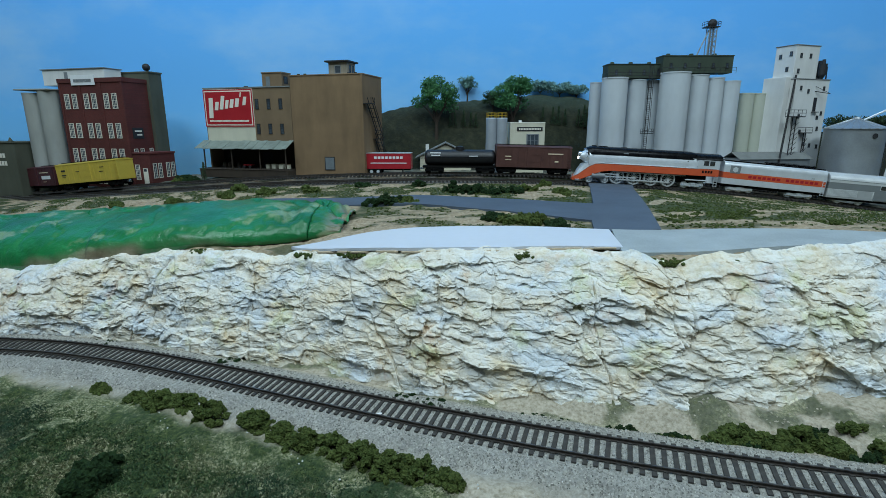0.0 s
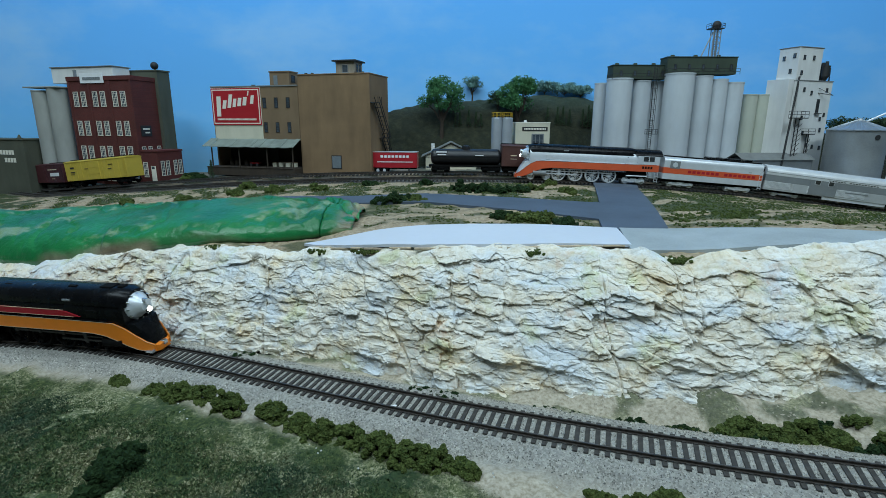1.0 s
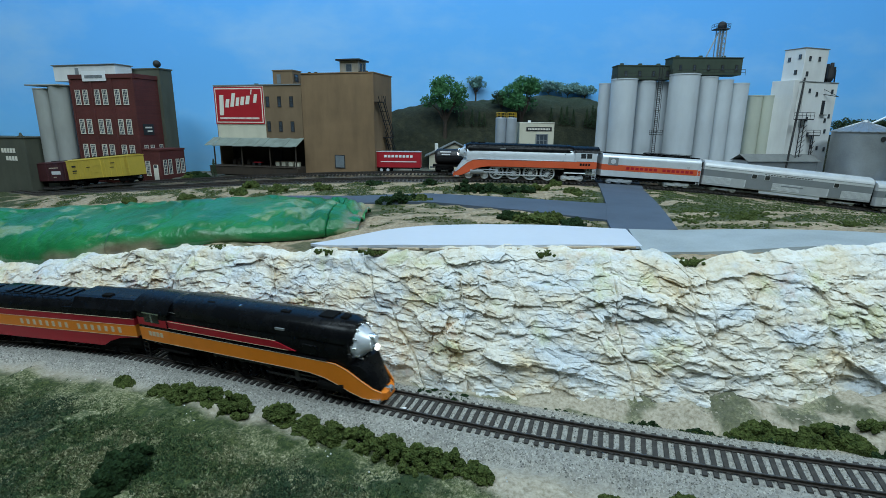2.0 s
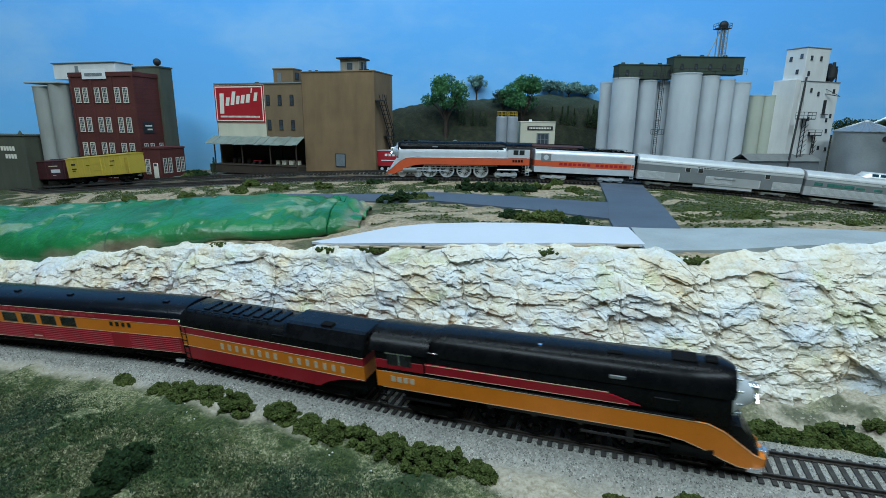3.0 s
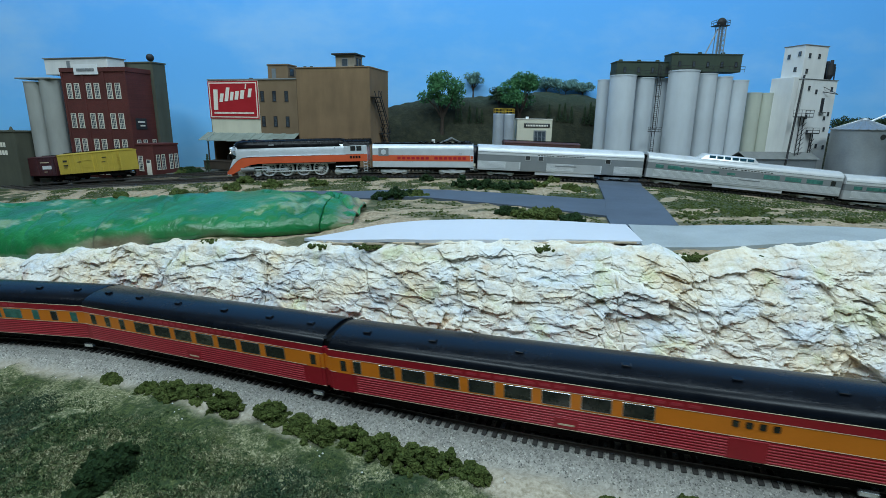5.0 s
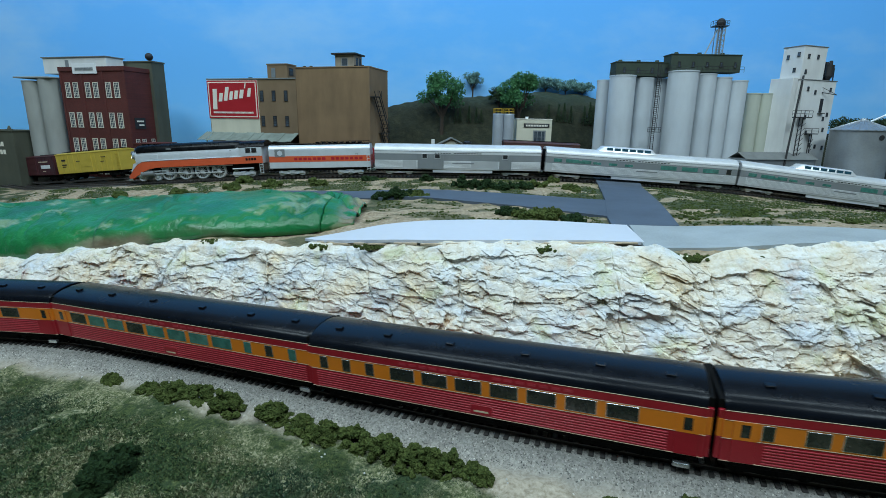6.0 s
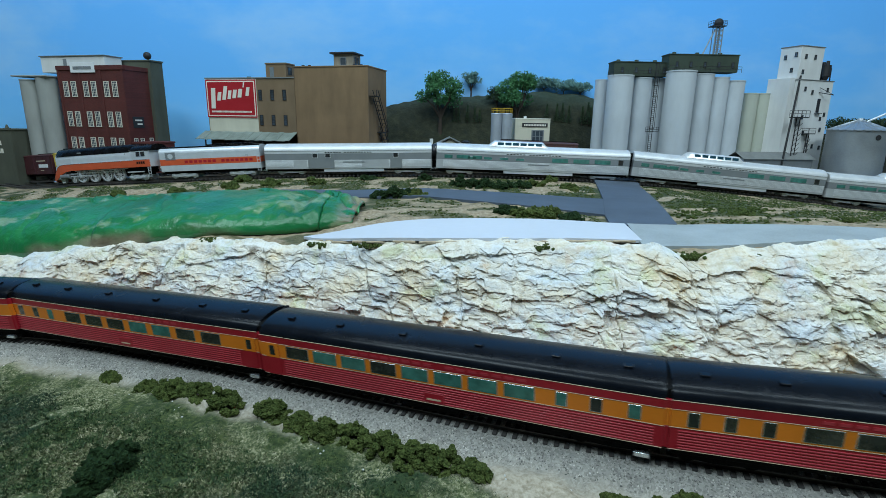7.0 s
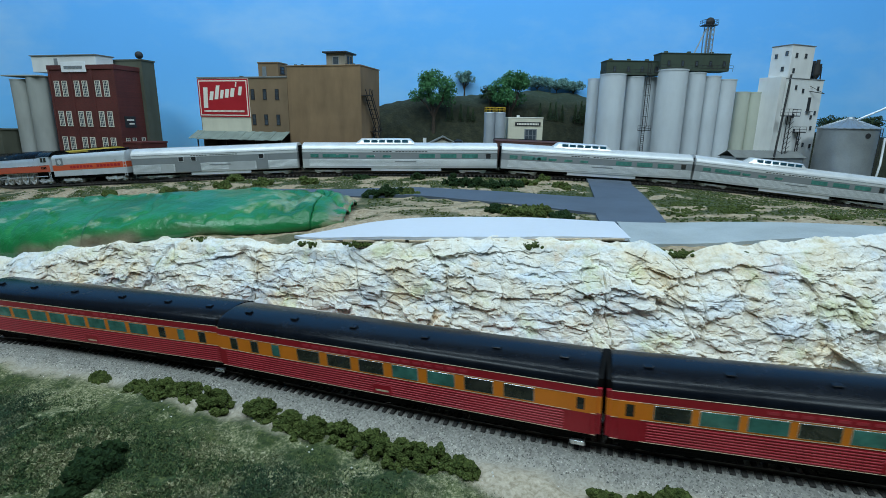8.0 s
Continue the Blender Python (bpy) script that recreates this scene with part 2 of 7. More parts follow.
def mat_sky():
    m = Mat("painted_sky", 0.9)
    sep = m.t.nodes.new("ShaderNodeSeparateXYZ")
    m.t.links.new(m.co, sep.inputs[0])
    up = m.t.nodes.new("ShaderNodeMapRange")
    up.inputs["From Min"].default_value, up.inputs["From Max"].default_value = 0.05, 0.5
    m.t.links.new(sep.outputs[2], up.inputs[0])
    blue = m.ramp(up.outputs[0], [(0.0, (0.25, 0.64, 1.0)), (0.45, (0.16, 0.52, 1.0)), (1.0, (0.12, 0.455, 1.0))])
    cloud = m.ramp(m.noise(3.2, 6, m.stretch(1, 1, 2.0)), [(0.46, (0, 0, 0)), (0.75, (0.55, 0.55, 0.55))])
    m.colour(m.mix(cloud, blue, (0.46, 0.70, 0.94)))
    return m.bump(m.noise(40, 3), 0.0006, 0.3).m


ROCK, SKY = mat_rock(), mat_sky()
LOWER, UPPER = mat_lower_ground(), mat_upper_ground()
TIE = painted("dark_brown_plastic", (0.050, 0.046, 0.042), 0.8, wear=0.5, scale=300)
RAIL = painted("nickel_rail", (0.16, 0.145, 0.135), 0.38, 0.8, wear=0.4, scale=200)
RUST = painted("weathered_rail_side", (0.045, 0.034, 0.027), 0.7, 0.2, wear=0.4, scale=300)
WALLP = painted("room_wall_paint", (0.40, 0.41, 0.41), 0.85, scale=3, relief=0.0002)

# ---- the room that closes the place ----
def slab(name, x0, x1, y0, y1, z0, z1, mat, label):
    ob = part(name, box(B(), x0, x1, y0, y1, z0, z1), mat)
    return tagged(ob, label, "room", kind="structure")


slab("floor", -2.6, 2.6, -2.2, 1.30, -1.06, -1.0, WALLP, "plain grey room floor below the layout")
slab("ceiling", -2.6, 2.6, -2.2, 1.30, 1.5, 1.56, WALLP, "plain white room ceiling above the layout")
slab("wall_south", -2.6, 2.6, -2.26, -2.2, -1.0, 1.5, WALLP, "plain light wall behind the aisle")
slab("wall_west", -2.66, -2.6, -2.2, 1.30, -1.0, 1.5, WALLP, "plain light side wall of the room")
slab("wall_east", 2.6, 2.66, -2.2, 1.30, -1.0, 1.5, WALLP, "plain light side wall of the room")
slab("wall_north", -2.6, 2.6, 1.30, 1.36, -1.0, 1.5, WALLP, "plain light wall behind the sky board")

def sky_board():
    """A thin coved board along the back of the layout, painted as sky."""
    xs = np.linspace(-1.9, 1.9, 77)
    ys = 1.10 - np.where(abs(xs) > 1.1, 0.45 * (abs(xs) - 1.1) ** 2, 0)
    verts, faces = [], []
    for x, y in zip(xs, ys):
        verts += [(x, y, -0.25), (x, y, 1.0), (x, y + 0.006, 1.0), (x, y + 0.006, -0.25)]
    for i in range(len(xs) - 1):
        a, b = 4 * i, 4 * i + 4
        faces += [(a, b, b + 1, a + 1), (a + 1, b + 1, b + 2, a + 2), (a + 2, b + 2, b + 3, a + 3), (a + 3, b + 3, b, a)]
    ob = mesh_from("backdrop", verts, faces, SKY)
    return tagged(ob, "blue sky with thin clouds painted on board", "backdrop", kind="structure")


sky_board()

def bench():
    """Timber benchwork that carries the layout."""
    b = thing("layout_bench", Matrix(), "plain timber benchwork below the layout", "bench", kind="structure")
    part("deck", box(B(), -2.5, 1.5, -0.12, 1.09, -0.10, -0.06, 0.002), BENCH, b)
    for x in (-2.35, -1.1, 0.1, 1.35):
        for y in (-0.02, 0.98):
            part("leg", box(B(), x - 0.04, x + 0.04, y - 0.04, y + 0.04, -1.0, -0.10, 0.003), BENCH, b)


BENCH = painted("bench_timber", (0.30, 0.21, 0.12), 0.8, scale=8, relief=0.0003)
bench()

# ---- lower ground with the ballasted roadbed ----
def banked(x, y):
    """Height of the roadbed plane at a place near the lower main."""
    slope = np.polyval(np.polyder(TRACK), np.clip(x, -0.33, 0.22))
    off = (y - plan_y(x)) / np.sqrt(1 + slope**2)
    return off, off * math.tan(CANT)


GRASS_EDGE = np.array([[-0.7, 0.362], [-0.31, 0.334], [-0.2307, 0.314], [-0.209, 0.311], [-0.15, 0.282], [-0.0592, 0.2526], [0.0049, 0.2173], [0.03, 0.195], [0.6, 0.16]])


def lower_ground():
    xs = np.concatenate([np.arange(-2.2, -0.62, 0.02), np.arange(-0.62, 0.60, 0.0024), np.arange(0.60, 1.25, 0.02)])
    ys = np.concatenate([np.arange(-0.10, 0.12, 0.02), np.arange(0.12, 0.47, 0.0024), np.arange(0.47, 0.86, 0.02)])
    x, y = np.meshgrid(xs, ys, indexing="ij")
    off, tilt = banked(x, y)
    bed = tilt - 0.0030
    rough = (fractal(x * 55, y * 55, 4, 3) - 0.47)
    shoulder = step(abs(off), 0.0185, 0.034)
    land = -0.0085 + 0.014 * rough * 0.9 + np.where(off > 0, 0.0125 * step(off, 0.02, 0.06), -0.0015 * step(-off, 0.03, 0.09))
    z = bed * (1 - shoulder) + land * shoulder + 0.0009 * (fractal(x * 500, y * 500, 2, 9) - 0.4)
    edge = np.interp(x, GRASS_EDGE[:, 0], GRASS_EDGE[:, 1])
    wob = 0.016 * (fractal(x * 70, y * 70, 4, 21) - 0.47)
    turf = step(edge - y + wob, -0.003, 0.009)
    behind = step(off + 0.010 * (fractal(x * 60, y * 60, 3, 30) - 0.45), 0.019, 0.026)
    tufts = step(fractal(x * 45, y * 45, 4, 40), 0.45, 0.54) * behind
    turf = np.maximum(turf, tufts * 0.75)
    stone = (1 - step(abs(off + 0.004 + 0.012 * (fractal(x * 50, y * 50, 3, 50) - 0.45)), 0.020, 0.040)) * (1 - behind)
    ob = mesh_from("ground", raised(np.stack([x, y, z], -1)).reshape(-1, 3).tolist(), grid_faces(*x.shape), LOWER, smooth=True, turf=turf, stone=stone)
    return tagged(ob, "scenic ground of grey ballast, tan dirt and green turf", "ground", kind="structure")


lower_ground()

# ---- rock face ----
def rock_face():
    nv, nt = 280, 26
    us = np.concatenate([np.arange(-2.3, -0.56, 0.012), np.linspace(-0.56, 0.52, 1500), np.arange(0.53, 1.2, 0.012)])
    nu = len(us)
    u = us[:, None] * np.ones((1, nv))
    v = np.linspace(0, 1, nv)[None, :] * np.ones((nu, 1))
    ty, tz = rim_y(u), rim_z(u)
    by = ty - 0.036 - 0.025 * step(u, -0.11, 0.10) - 0.006 * (fractal(u * 18, u * 0, 3, 70) - 0.45)
    z0 = -0.022
    up = v * (tz - z0)
    y = by + (ty - by) * (0.5 * v + 0.5 * v**3)
    rag = fractal(u * 330, up * 330, 3, 7) - 0.45
    wu = 0.012 * (fractal(u * 30, up * 30, 4, 1) - 0.47) + 0.0070 * (fractal(u * 90, up * 110, 3, 2) - 0.45) + 0.0009 * rag
    wv = 0.0036 * (fractal(u * 22, up * 30, 3, 4) - 0.47) + 0.0036 * (fractal(u * 80, up * 110, 3, 5) - 0.45) + 0.0014 * (fractal(u * 380, up * 380, 3, 6) - 0.45)
    amp = 1.0 - 0.55 * step(v, 0.9, 1.0)
    relief, crack_shade = np.zeros_like(u), np.ones_like(u)
    calm = step(fractal(u * 20, up * 26, 3, 17), 0.36, 0.58)
    for su, sv, depth, tilt, k in ((13, 22, 0.0050, 0.0040, 11), (32, 74, 0.0046, 0.0036, 23), (72, 165, 0.0036, 0.0030, 37), (160, 340, 0.0021, 0.0018, 53)):
        gap, (du, dv, o, a, b) = facets((u + wu) * su + 3.1, (up + wv) * sv, k)
        share = 1.0 if k < 30 else 0.45 + 0.80 * calm
        relief += share * (depth * (o - 0.5) + tilt * ((a - 0.5) * du * 1.3 + (0.42 - b) * dv * 1.25))
        relief -= share * depth * 0.16 * (1 - step(gap, 0.0, 0.12))
        if k < 60:
            # mask for the shade painted into the gaps between blocks
            crack_shade = np.minimum(crack_shade, 0.32 + step(gap, 0.0, 0.09) + 0.9 * (o > 0.36))
    # thin upright joints and wrinkled plaster
    seam = abs(fractal(u * 17 + 5, up * 7, 4, 19) - 0.47)
    relief -= 0.0035 * np.exp(-((seam / 0.006) ** 2))
    crack_shade = np.minimum(crack_shade, 0.2 + step(seam, 0.0, 0.006))
    wrinkle = 1 - abs(2 * fractal(u * 90 + rag, up * 150, 2, 29) - 0.94)
    relief += 0.0016 * (np.clip(wrinkle, 0, 1) ** 5 - 0.3) * (1.2 - calm)
    relief += 0.010 * (fractal(u * 14, up * 14, 3, 80) - 0.45) + 0.0011 * (fractal(u * 210, up * 300, 4, 90) - 0.47)
    y = y - relief * amp
    lump = 0.016 * (fractal(u * 26, u * 0, 4, 61) - 0.45)
    z = z0 + up + amp * 0.004 * (fractal(u * 80, up * 80, 2, 60) - 0.45) + step(v, 0.7, 1.0) * lump
    # rounded crown that rolls back under the soil
    w = np.linspace(0, 1, nt + 1)[None, 1:] * np.ones((nu, 1))
    ut = u[:, :1] * np.ones((1, nt))
    fade = 1 - step(w, 0.3, 1.0)
    bump = fractal(ut * 60, w * 4, 4, 66) - 0.45
    yt = y[:, -1:] + 0.026 * w
    zt = z[:, -1:] * fade + (ground_up(ut, yt) - 0.006) * (1 - fade) + 0.0045 * np.sin(math.pi * w) * (0.6 + 2.0 * bump)
    U, Y, Z = np.hstack([u, ut]), np.hstack([y, yt]), np.hstack([z, zt])
    C = np.hstack([crack_shade, np.ones_like(ut)])
    ob = mesh_from("rock_face", np.stack([U, Y, Z], -1).reshape(-1, 3).tolist(), grid_faces(*U.shape), ROCK, crack_shade=C)
    return tagged(ob, "carved plaster rock cut painted white, cream, ochre and blue-grey", "rock face", kind="structure")


rock_face()

# ---- upper ground ----
def upper_ground():
    xs = np.concatenate([np.arange(-2.1, -0.85, 0.02), np.arange(-0.85, 0.85, 0.004), np.arange(0.85, 2.1, 0.02)])
    vs = np.concatenate([np.linspace(0, 0.28, 70), np.linspace(0.285, 1, 110)])
    x = xs[:, None] * np.ones((1, len(vs)))
    y = rim_y(x) + 0.006 + (1.099 - rim_y(x)) * vs[None, :]
    near = step(abs(y - upper_y(x)), 0.016, 0.03)
    n1 = fractal(x * 60, y * 60, 4, 5)
    z = ground_up(x, y) + near * 0.006 * (n1 - 0.47) + 0.0012 * (fractal(x * 400, y * 400, 2, 6) - 0.4)
    z = z - 0.004 * (1 - step(y - rim_y(x), 0.006, 0.016))
    east = step(x, 0.16, 0.22) * step(y, 0.43, 0.46)
    turf = step(fractal(x * 38, y * 38, 5, 15) + 0.05 * east, 0.43, 0.52) * step(y + 0.1 * east, 0.50, 0.58) + 0.8 * step(fractal(x * 30, y * 60, 4, 16), 0.48, 0.56) * (1 - step(y, 0.5, 0.6)) * step(y - rim_y(x), 0.004, 0.02)
    cinder = 1 - step(abs(y - upper_y(x) - 0.01 - 0.02 * (n1 - 0.45)), 0.018, 0.032)
    cinder = np.maximum(cinder, 0.55 * step(y, upper_y(x) + 0.03, upper_y(x) + 0.05))
    ob = mesh_from("upper_ground", np.stack([x, y, z], -1).reshape(-1, 3).tolist(), grid_faces(*x.shape), UPPER, smooth=True, turf=np.clip(turf, 0, 1), stone=cinder)
    return tagged(ob, "upper scenic ground of tan soil, turf and cinders", "ground", kind="structure")


upper_ground()

# ---- track ----
def along(y_of, z_of, x0, x1, gap, cant=0.0):
    """Poses at even steps along a centre line, x along the track."""
    xs = np.linspace(x0, x1, 4001)
    ys, zs = y_of(xs), z_of(xs)
    s = np.r_[0, np.cumsum(np.sqrt(np.diff(xs) ** 2 + np.diff(ys) ** 2 + np.diff(zs) ** 2))]
    at = np.arange(0, s[-1], gap)
    px, py, pz = (np.interp(at, s, c) for c in (xs, ys, zs))
    dx, dy, dz = np.gradient(px), np.gradient(py), np.gradient(pz)
    out = []
    for a, b, c, d, e, g in zip(px, py, pz, dx, dy, dz):
        out.append(Matrix.Translation((a, b, c)) @ Matrix.Rotation(math.atan2(e, d), 4, "Z") @ Matrix.Rotation(-math.atan2(g, math.hypot(d, e)), 4, "Y") @ Matrix.Rotation(cant, 4, "X"))
    return out


def rail_mesh(poses, side):
    """An I-shaped rail swept along the poses; z = 0 is the rail's top."""
    prof = mm(0.38, 0, 0.38, -0.55, 0.16, -0.75, 0.16, -1.75, 0.85, -1.95, 0.85, -2.15, -0.85, -2.15, -0.85, -1.95, -0.16, -1.75, -0.16, -0.75, -0.38, -0.55, -0.38, 0)
    prof = list(zip(prof[0::2], prof[1::2]))
    bm = B()
    loft(bm, [[m @ Vector((0, side * 0.00865 + a, b)) for a, b in prof] for m in poses])
    for f in bm.faces:
        f.material_index = 1
    n = len(prof)
    bm.faces.ensure_lookup_table()
    for i, f in enumerate(bm.faces):
        if i % n in (n - 1, 0, n - 2):
            f.material_index = 0
    return bm


def track(name, y_of, z_of, x0, x1, label, cant=0.0, singles=None, gap=0.0062, reach=0.0152):
    root = thing(name, Matrix(), label, "track", kind="structure")
    fine = along(y_of, z_of, x0, x1, 0.012, cant)
    for side in (-1, 1):
        part("rail", rail_mesh(fine, side), [RAIL, RUST], root, "nickel-silver rail with browned sides")
    tie = bpy.data.meshes.new("tie")
    bm = box(B(), -0.00125, 0.00125, -reach, reach, -0.0042, -0.0021, 0.0002)
    for s in (-1, 1):
        for o in (-0.0013, 0.0013):
            box(bm, -0.0009, 0.0009, s * 0.00865 + o - 0.0004, s * 0.00865 + o + 0.0004, -0.0021, -0.0017)
    bm.to_mesh(tie)
    tie.materials.append(TIE)
    rest = B()
    for m in along(y_of, z_of, x0, x1, gap, cant):
        p = m.translation
        if singles and singles[0] < p.x < singles[1]:
            ob = new("tie", tie)
            ob.parent = root
            ob.matrix_basis = m @ pose(0, 0, 0, 0, 0, random.uniform(-1.5, 1.5))
        else:
            rest.from_mesh(tie)
            bmesh.ops.transform(rest, matrix=m, verts=rest.verts[-len(tie.vertices):])
    if len(rest.verts):
        tagged(part("tie_row", rest, TIE, root), kind="stuff")
    else:
        rest.free()
    return root


track("lower_track", lower_y, lower_rail, -2.3, 1.15, "dark-tied model railway track on grey ballast", CANT, (-0.42, 0.34), 0.0055, 0.0136)
track("upper_track", upper_y, upper_z, -1.25, 2.0, "brown-tied main track along the town", 0.0, (-0.60, 0.62))


# ---- rolling-stock materials ----
BLACK = painted("satin_black_enamel", (0.0035, 0.0038, 0.0048), 0.26, wear=0.3, scale=90, gloss=0.15)
ROOFBLACK = painted("satin_black_roof", (0.0035, 0.0052, 0.009), 0.24, wear=0.25, scale=70, gloss=0.17)
DARKFRAME = painted("black_underframe", (0.0045, 0.0045, 0.0045), 0.8, wear=0.4, scale=200, gloss=0.1)
RED = painted("deep_red_enamel", (0.42, 0.009, 0.024), 0.38, wear=0.15, scale=70)
ORANGE = painted("warm_orange_enamel", (0.90, 0.245, 0.014), 0.40, wear=0.10, scale=70)
VERMILION = painted("red_orange_enamel", (0.66, 0.105, 0.035), 0.45, wear=0.12, scale=70)
SILVER = painted("silver_paint", (0.72, 0.76, 0.80), 0.30, 0.3, wear=0.12, scale=90)
STEEL = painted("stainless_plating", (0.80, 0.82, 0.83), 0.30, 0.35, wear=0.10, scale=50)
GREYBAND = painted("grey_window_band", (0.24, 0.26, 0.27), 0.5, 0.2, wear=0.12, scale=80)
SIDEGREY = painted("dull_silver_side", (0.52, 0.54, 0.55), 0.42, 0.3, wear=0.12, scale=80)
ROOFSTEEL = painted("dull_roof_steel", (0.72, 0.74, 0.75), 0.42, 0.3, wear=0.16, scale=60)
CHROME = painted("bright_metal", (0.75, 0.78, 0.80), 0.2, 0.9, wear=0.15, scale=200)
CREAM = painted("cream_lettering", (0.74, 0.60, 0.42), 0.55, wear=0.1, scale=300)
# pinkish sheen of the flutes put into the red; letterboard bars share it
FLUTERED = painted("red_with_painted_sheen", (0.56, 0.045, 0.068), 0.35, wear=0.15, scale=70)
IRONDARK = painted("oily_rod_steel", (0.05, 0.05, 0.052), 0.4, 0.8, wear=0.3)
WHITE = painted("white_enamel", (0.78, 0.79, 0.80), 0.5, wear=0.08, scale=90)


def glass(name, tint, rough=0.06):
    m = Mat(name, rough)
    m.colour(m.ramp(m.noise(110, 3), [(0.35, tuple(v * 0.5 for v in tint)), (0.7, tint)]))
    m.b.inputs["Coat Weight"].default_value = 0.6
    return m.m


DARKGLASS = glass("smoked_window_glass", (0.035, 0.036, 0.036))
# green tint, its base colour brightened for an interior-lit look
TEALGLASS = glass("green_tinted_window_glass", (0.08, 0.28, 0.235))
BLUEGLASS = glass("dome_glass", (0.03, 0.10, 0.14))


def glow(name, colour, strength):
    m = bpy.data.materials.new(name)
    m.use_nodes = True
    b = m.node_tree.nodes["Principled BSDF"]
    b.inputs["Emission Color"].default_value, b.inputs["Emission Strength"].default_value = (*colour, 1), strength
    return m


HEADLIGHT = glow("lit_headlight", (1.0, 0.95, 0.85), 9.0)
GREENLAMP = glow("green_marker_lamp", (0.02, 0.9, 0.35), 3.0)


def shell(sections, mat=0):
    """Loft of (x, [(y, z), ...]) sections in millimetres, mirrored in y: give the +y half from bottom to top."""
    loops = []
    for x, half in sections:
        pts = [(y, z) for y, z in half]
        pts += [(-y, z) for y, z in reversed(half) if y > 1e-6]
        loops.append([Vector((x, y, z)) * 0.001 for y, z in pts])
    return loft(B(), loops, mat=mat)


def mbox(bm, x0, x1, y0, y1, z0, z1, bevel=0.0, mat=0):
    return box(bm, *mm(x0, x1, y0, y1, z0, z1), bevel * 0.001, mat)


def both(draw):
    """The same piece on either side, as two meshes."""
    out = []
    for s in (1, -1):
        out.append(B())
        draw(out[-1], s)
    return out


def mcyl(bm, a, b, r0, r1=None, n=16):
    return cyl(bm, mm(*a), mm(*b), r0 * 0.001, None if r1 is None else r1 * 0.001, n)


def letters(parent, x0, x1, z0, z1, y, counts, mat, name="lettering", label="", gap=0.3):
    """Lettering as plain upright bars, one for each character, on both sides."""
    total = sum(counts) + 0.9 * (len(counts) - 1)
    w = (x1 - x0) / total
    for s in (1, -1):
        bm, x = B(), x0
        for n in counts:
            for _ in range(n):
                mbox(bm, x + w * gap / 2, x + w * (1 - gap / 2), s * y, s * (y + 0.12), z0, z1)
                x += w
            x += 0.9 * w
        ob = part(name, bm, mat, parent, label)
    return ob


def truck(parent, x, wheelbase, mat, wheel_d=10.5, axles=2):
    """A bogie with side frames, springs, journals and wheelsets."""
    bm = B()
    span = wheelbase / 2
    for s in (1, -1):
        y = s * 12.2
        outline = [(-span - 4, 6.4), (-span - 4, 3.6), (-span + 2, 3.0), (-4, 2.2), (4, 2.2), (span - 2, 3.0), (span + 4, 3.6), (span + 4, 6.4), (span - 1, 7.6), (4, 7.0), (-4, 7.0), (-span + 1, 7.6)]
        prism(bm, [(a * 0.001, b * 0.001) for a, b in outline], y * 0.001, (y - s * 1.6) * 0.001)
        for k in range(axles):
            ax = -span + k * wheelbase / (axles - 1)
            mbox(bm, ax - 1.6, ax + 1.6, y, y + s * 1.3, 3.6, 7.0, 0.3)
        for sx in (-2.2, 0, 2.2):
            mcyl(bm, (sx, y + s * 0.5, 3.0), (sx, y + s * 0.5, 6.4), 0.9, n=8)
        mbox(bm, -5.5, 5.5, y, y + s * 1.0, 6.4, 7.6, 0.2)
    mbox(bm, -4, 4, -12, 12, 5.0, 8.5, 0.3)
    t = part("bogie", bm, mat, parent)
    t.location = (x * 0.001, 0, 0)
    for k in range(axles):
        ax = -span + k * wheelbase / (axles - 1)
        w = B()
        for s in (1, -1):
            mcyl(w, (0, s * 8.0, 0), (0, s * 10.4, 0), wheel_d / 2, n=20)
            mcyl(w, (0, s * 7.4, 0), (0, s * 8.0, 0), wheel_d / 2 + 0.7, n=20)
        mcyl(w, (0, -10, 0), (0, 10, 0), 1.0, n=8)
        ws = part("wheelset", w, DARKFRAME if mat is DARKFRAME else STEEL, t)
        ws.location = mm(ax, 0, wheel_d / 2)
    return t


def coupler(parent, x, d):
    bm = mbox(B(), min(x, x + d * 6), max(x, x + d * 6), -1.2, 1.2, 5.5, 8.0, 0.3)
    mbox(bm, min(x + d * 4.5, x + d * 7.5), max(x + d * 4.5, x + d * 7.5), -2.0, 2.0, 5.0, 8.6, 0.4)
    return part("coupler", bm, CHROME, parent)


ROOF = [(17.3, 36.0), (17.0, 38.2), (15.4, 41.0), (12.0, 43.6), (7.5, 45.2), (3.0, 45.9), (0.0, 46.0)]


def windows(parent, spans, z0, z1, y, pane_mat, frame_mat, frame=0.5):
    """Framed panes on both sides; each pane is its own part."""
    for a, b in spans:
        pick = pane_mat(a) if callable(pane_mat) else pane_mat
        for s in (1, -1):
            w = part("window", mbox(B(), a - frame, b + frame, s * (y - 0.4), s * (y + 0.22), z0 - frame, z1 + frame, 0.1), frame_mat, parent)
            part("pane", mbox(B(), a, b, s * (y - 0.2), s * (y + 0.32), z0, z1), pick, w)


COACH_ROOF = [(17.3, 37.8), (17.1, 39.2), (16.3, 40.8), (14.6, 42.3), (12.0, 43.4), (8.5, 44.3), (4.5, 44.9), (0.0, 45.1)]


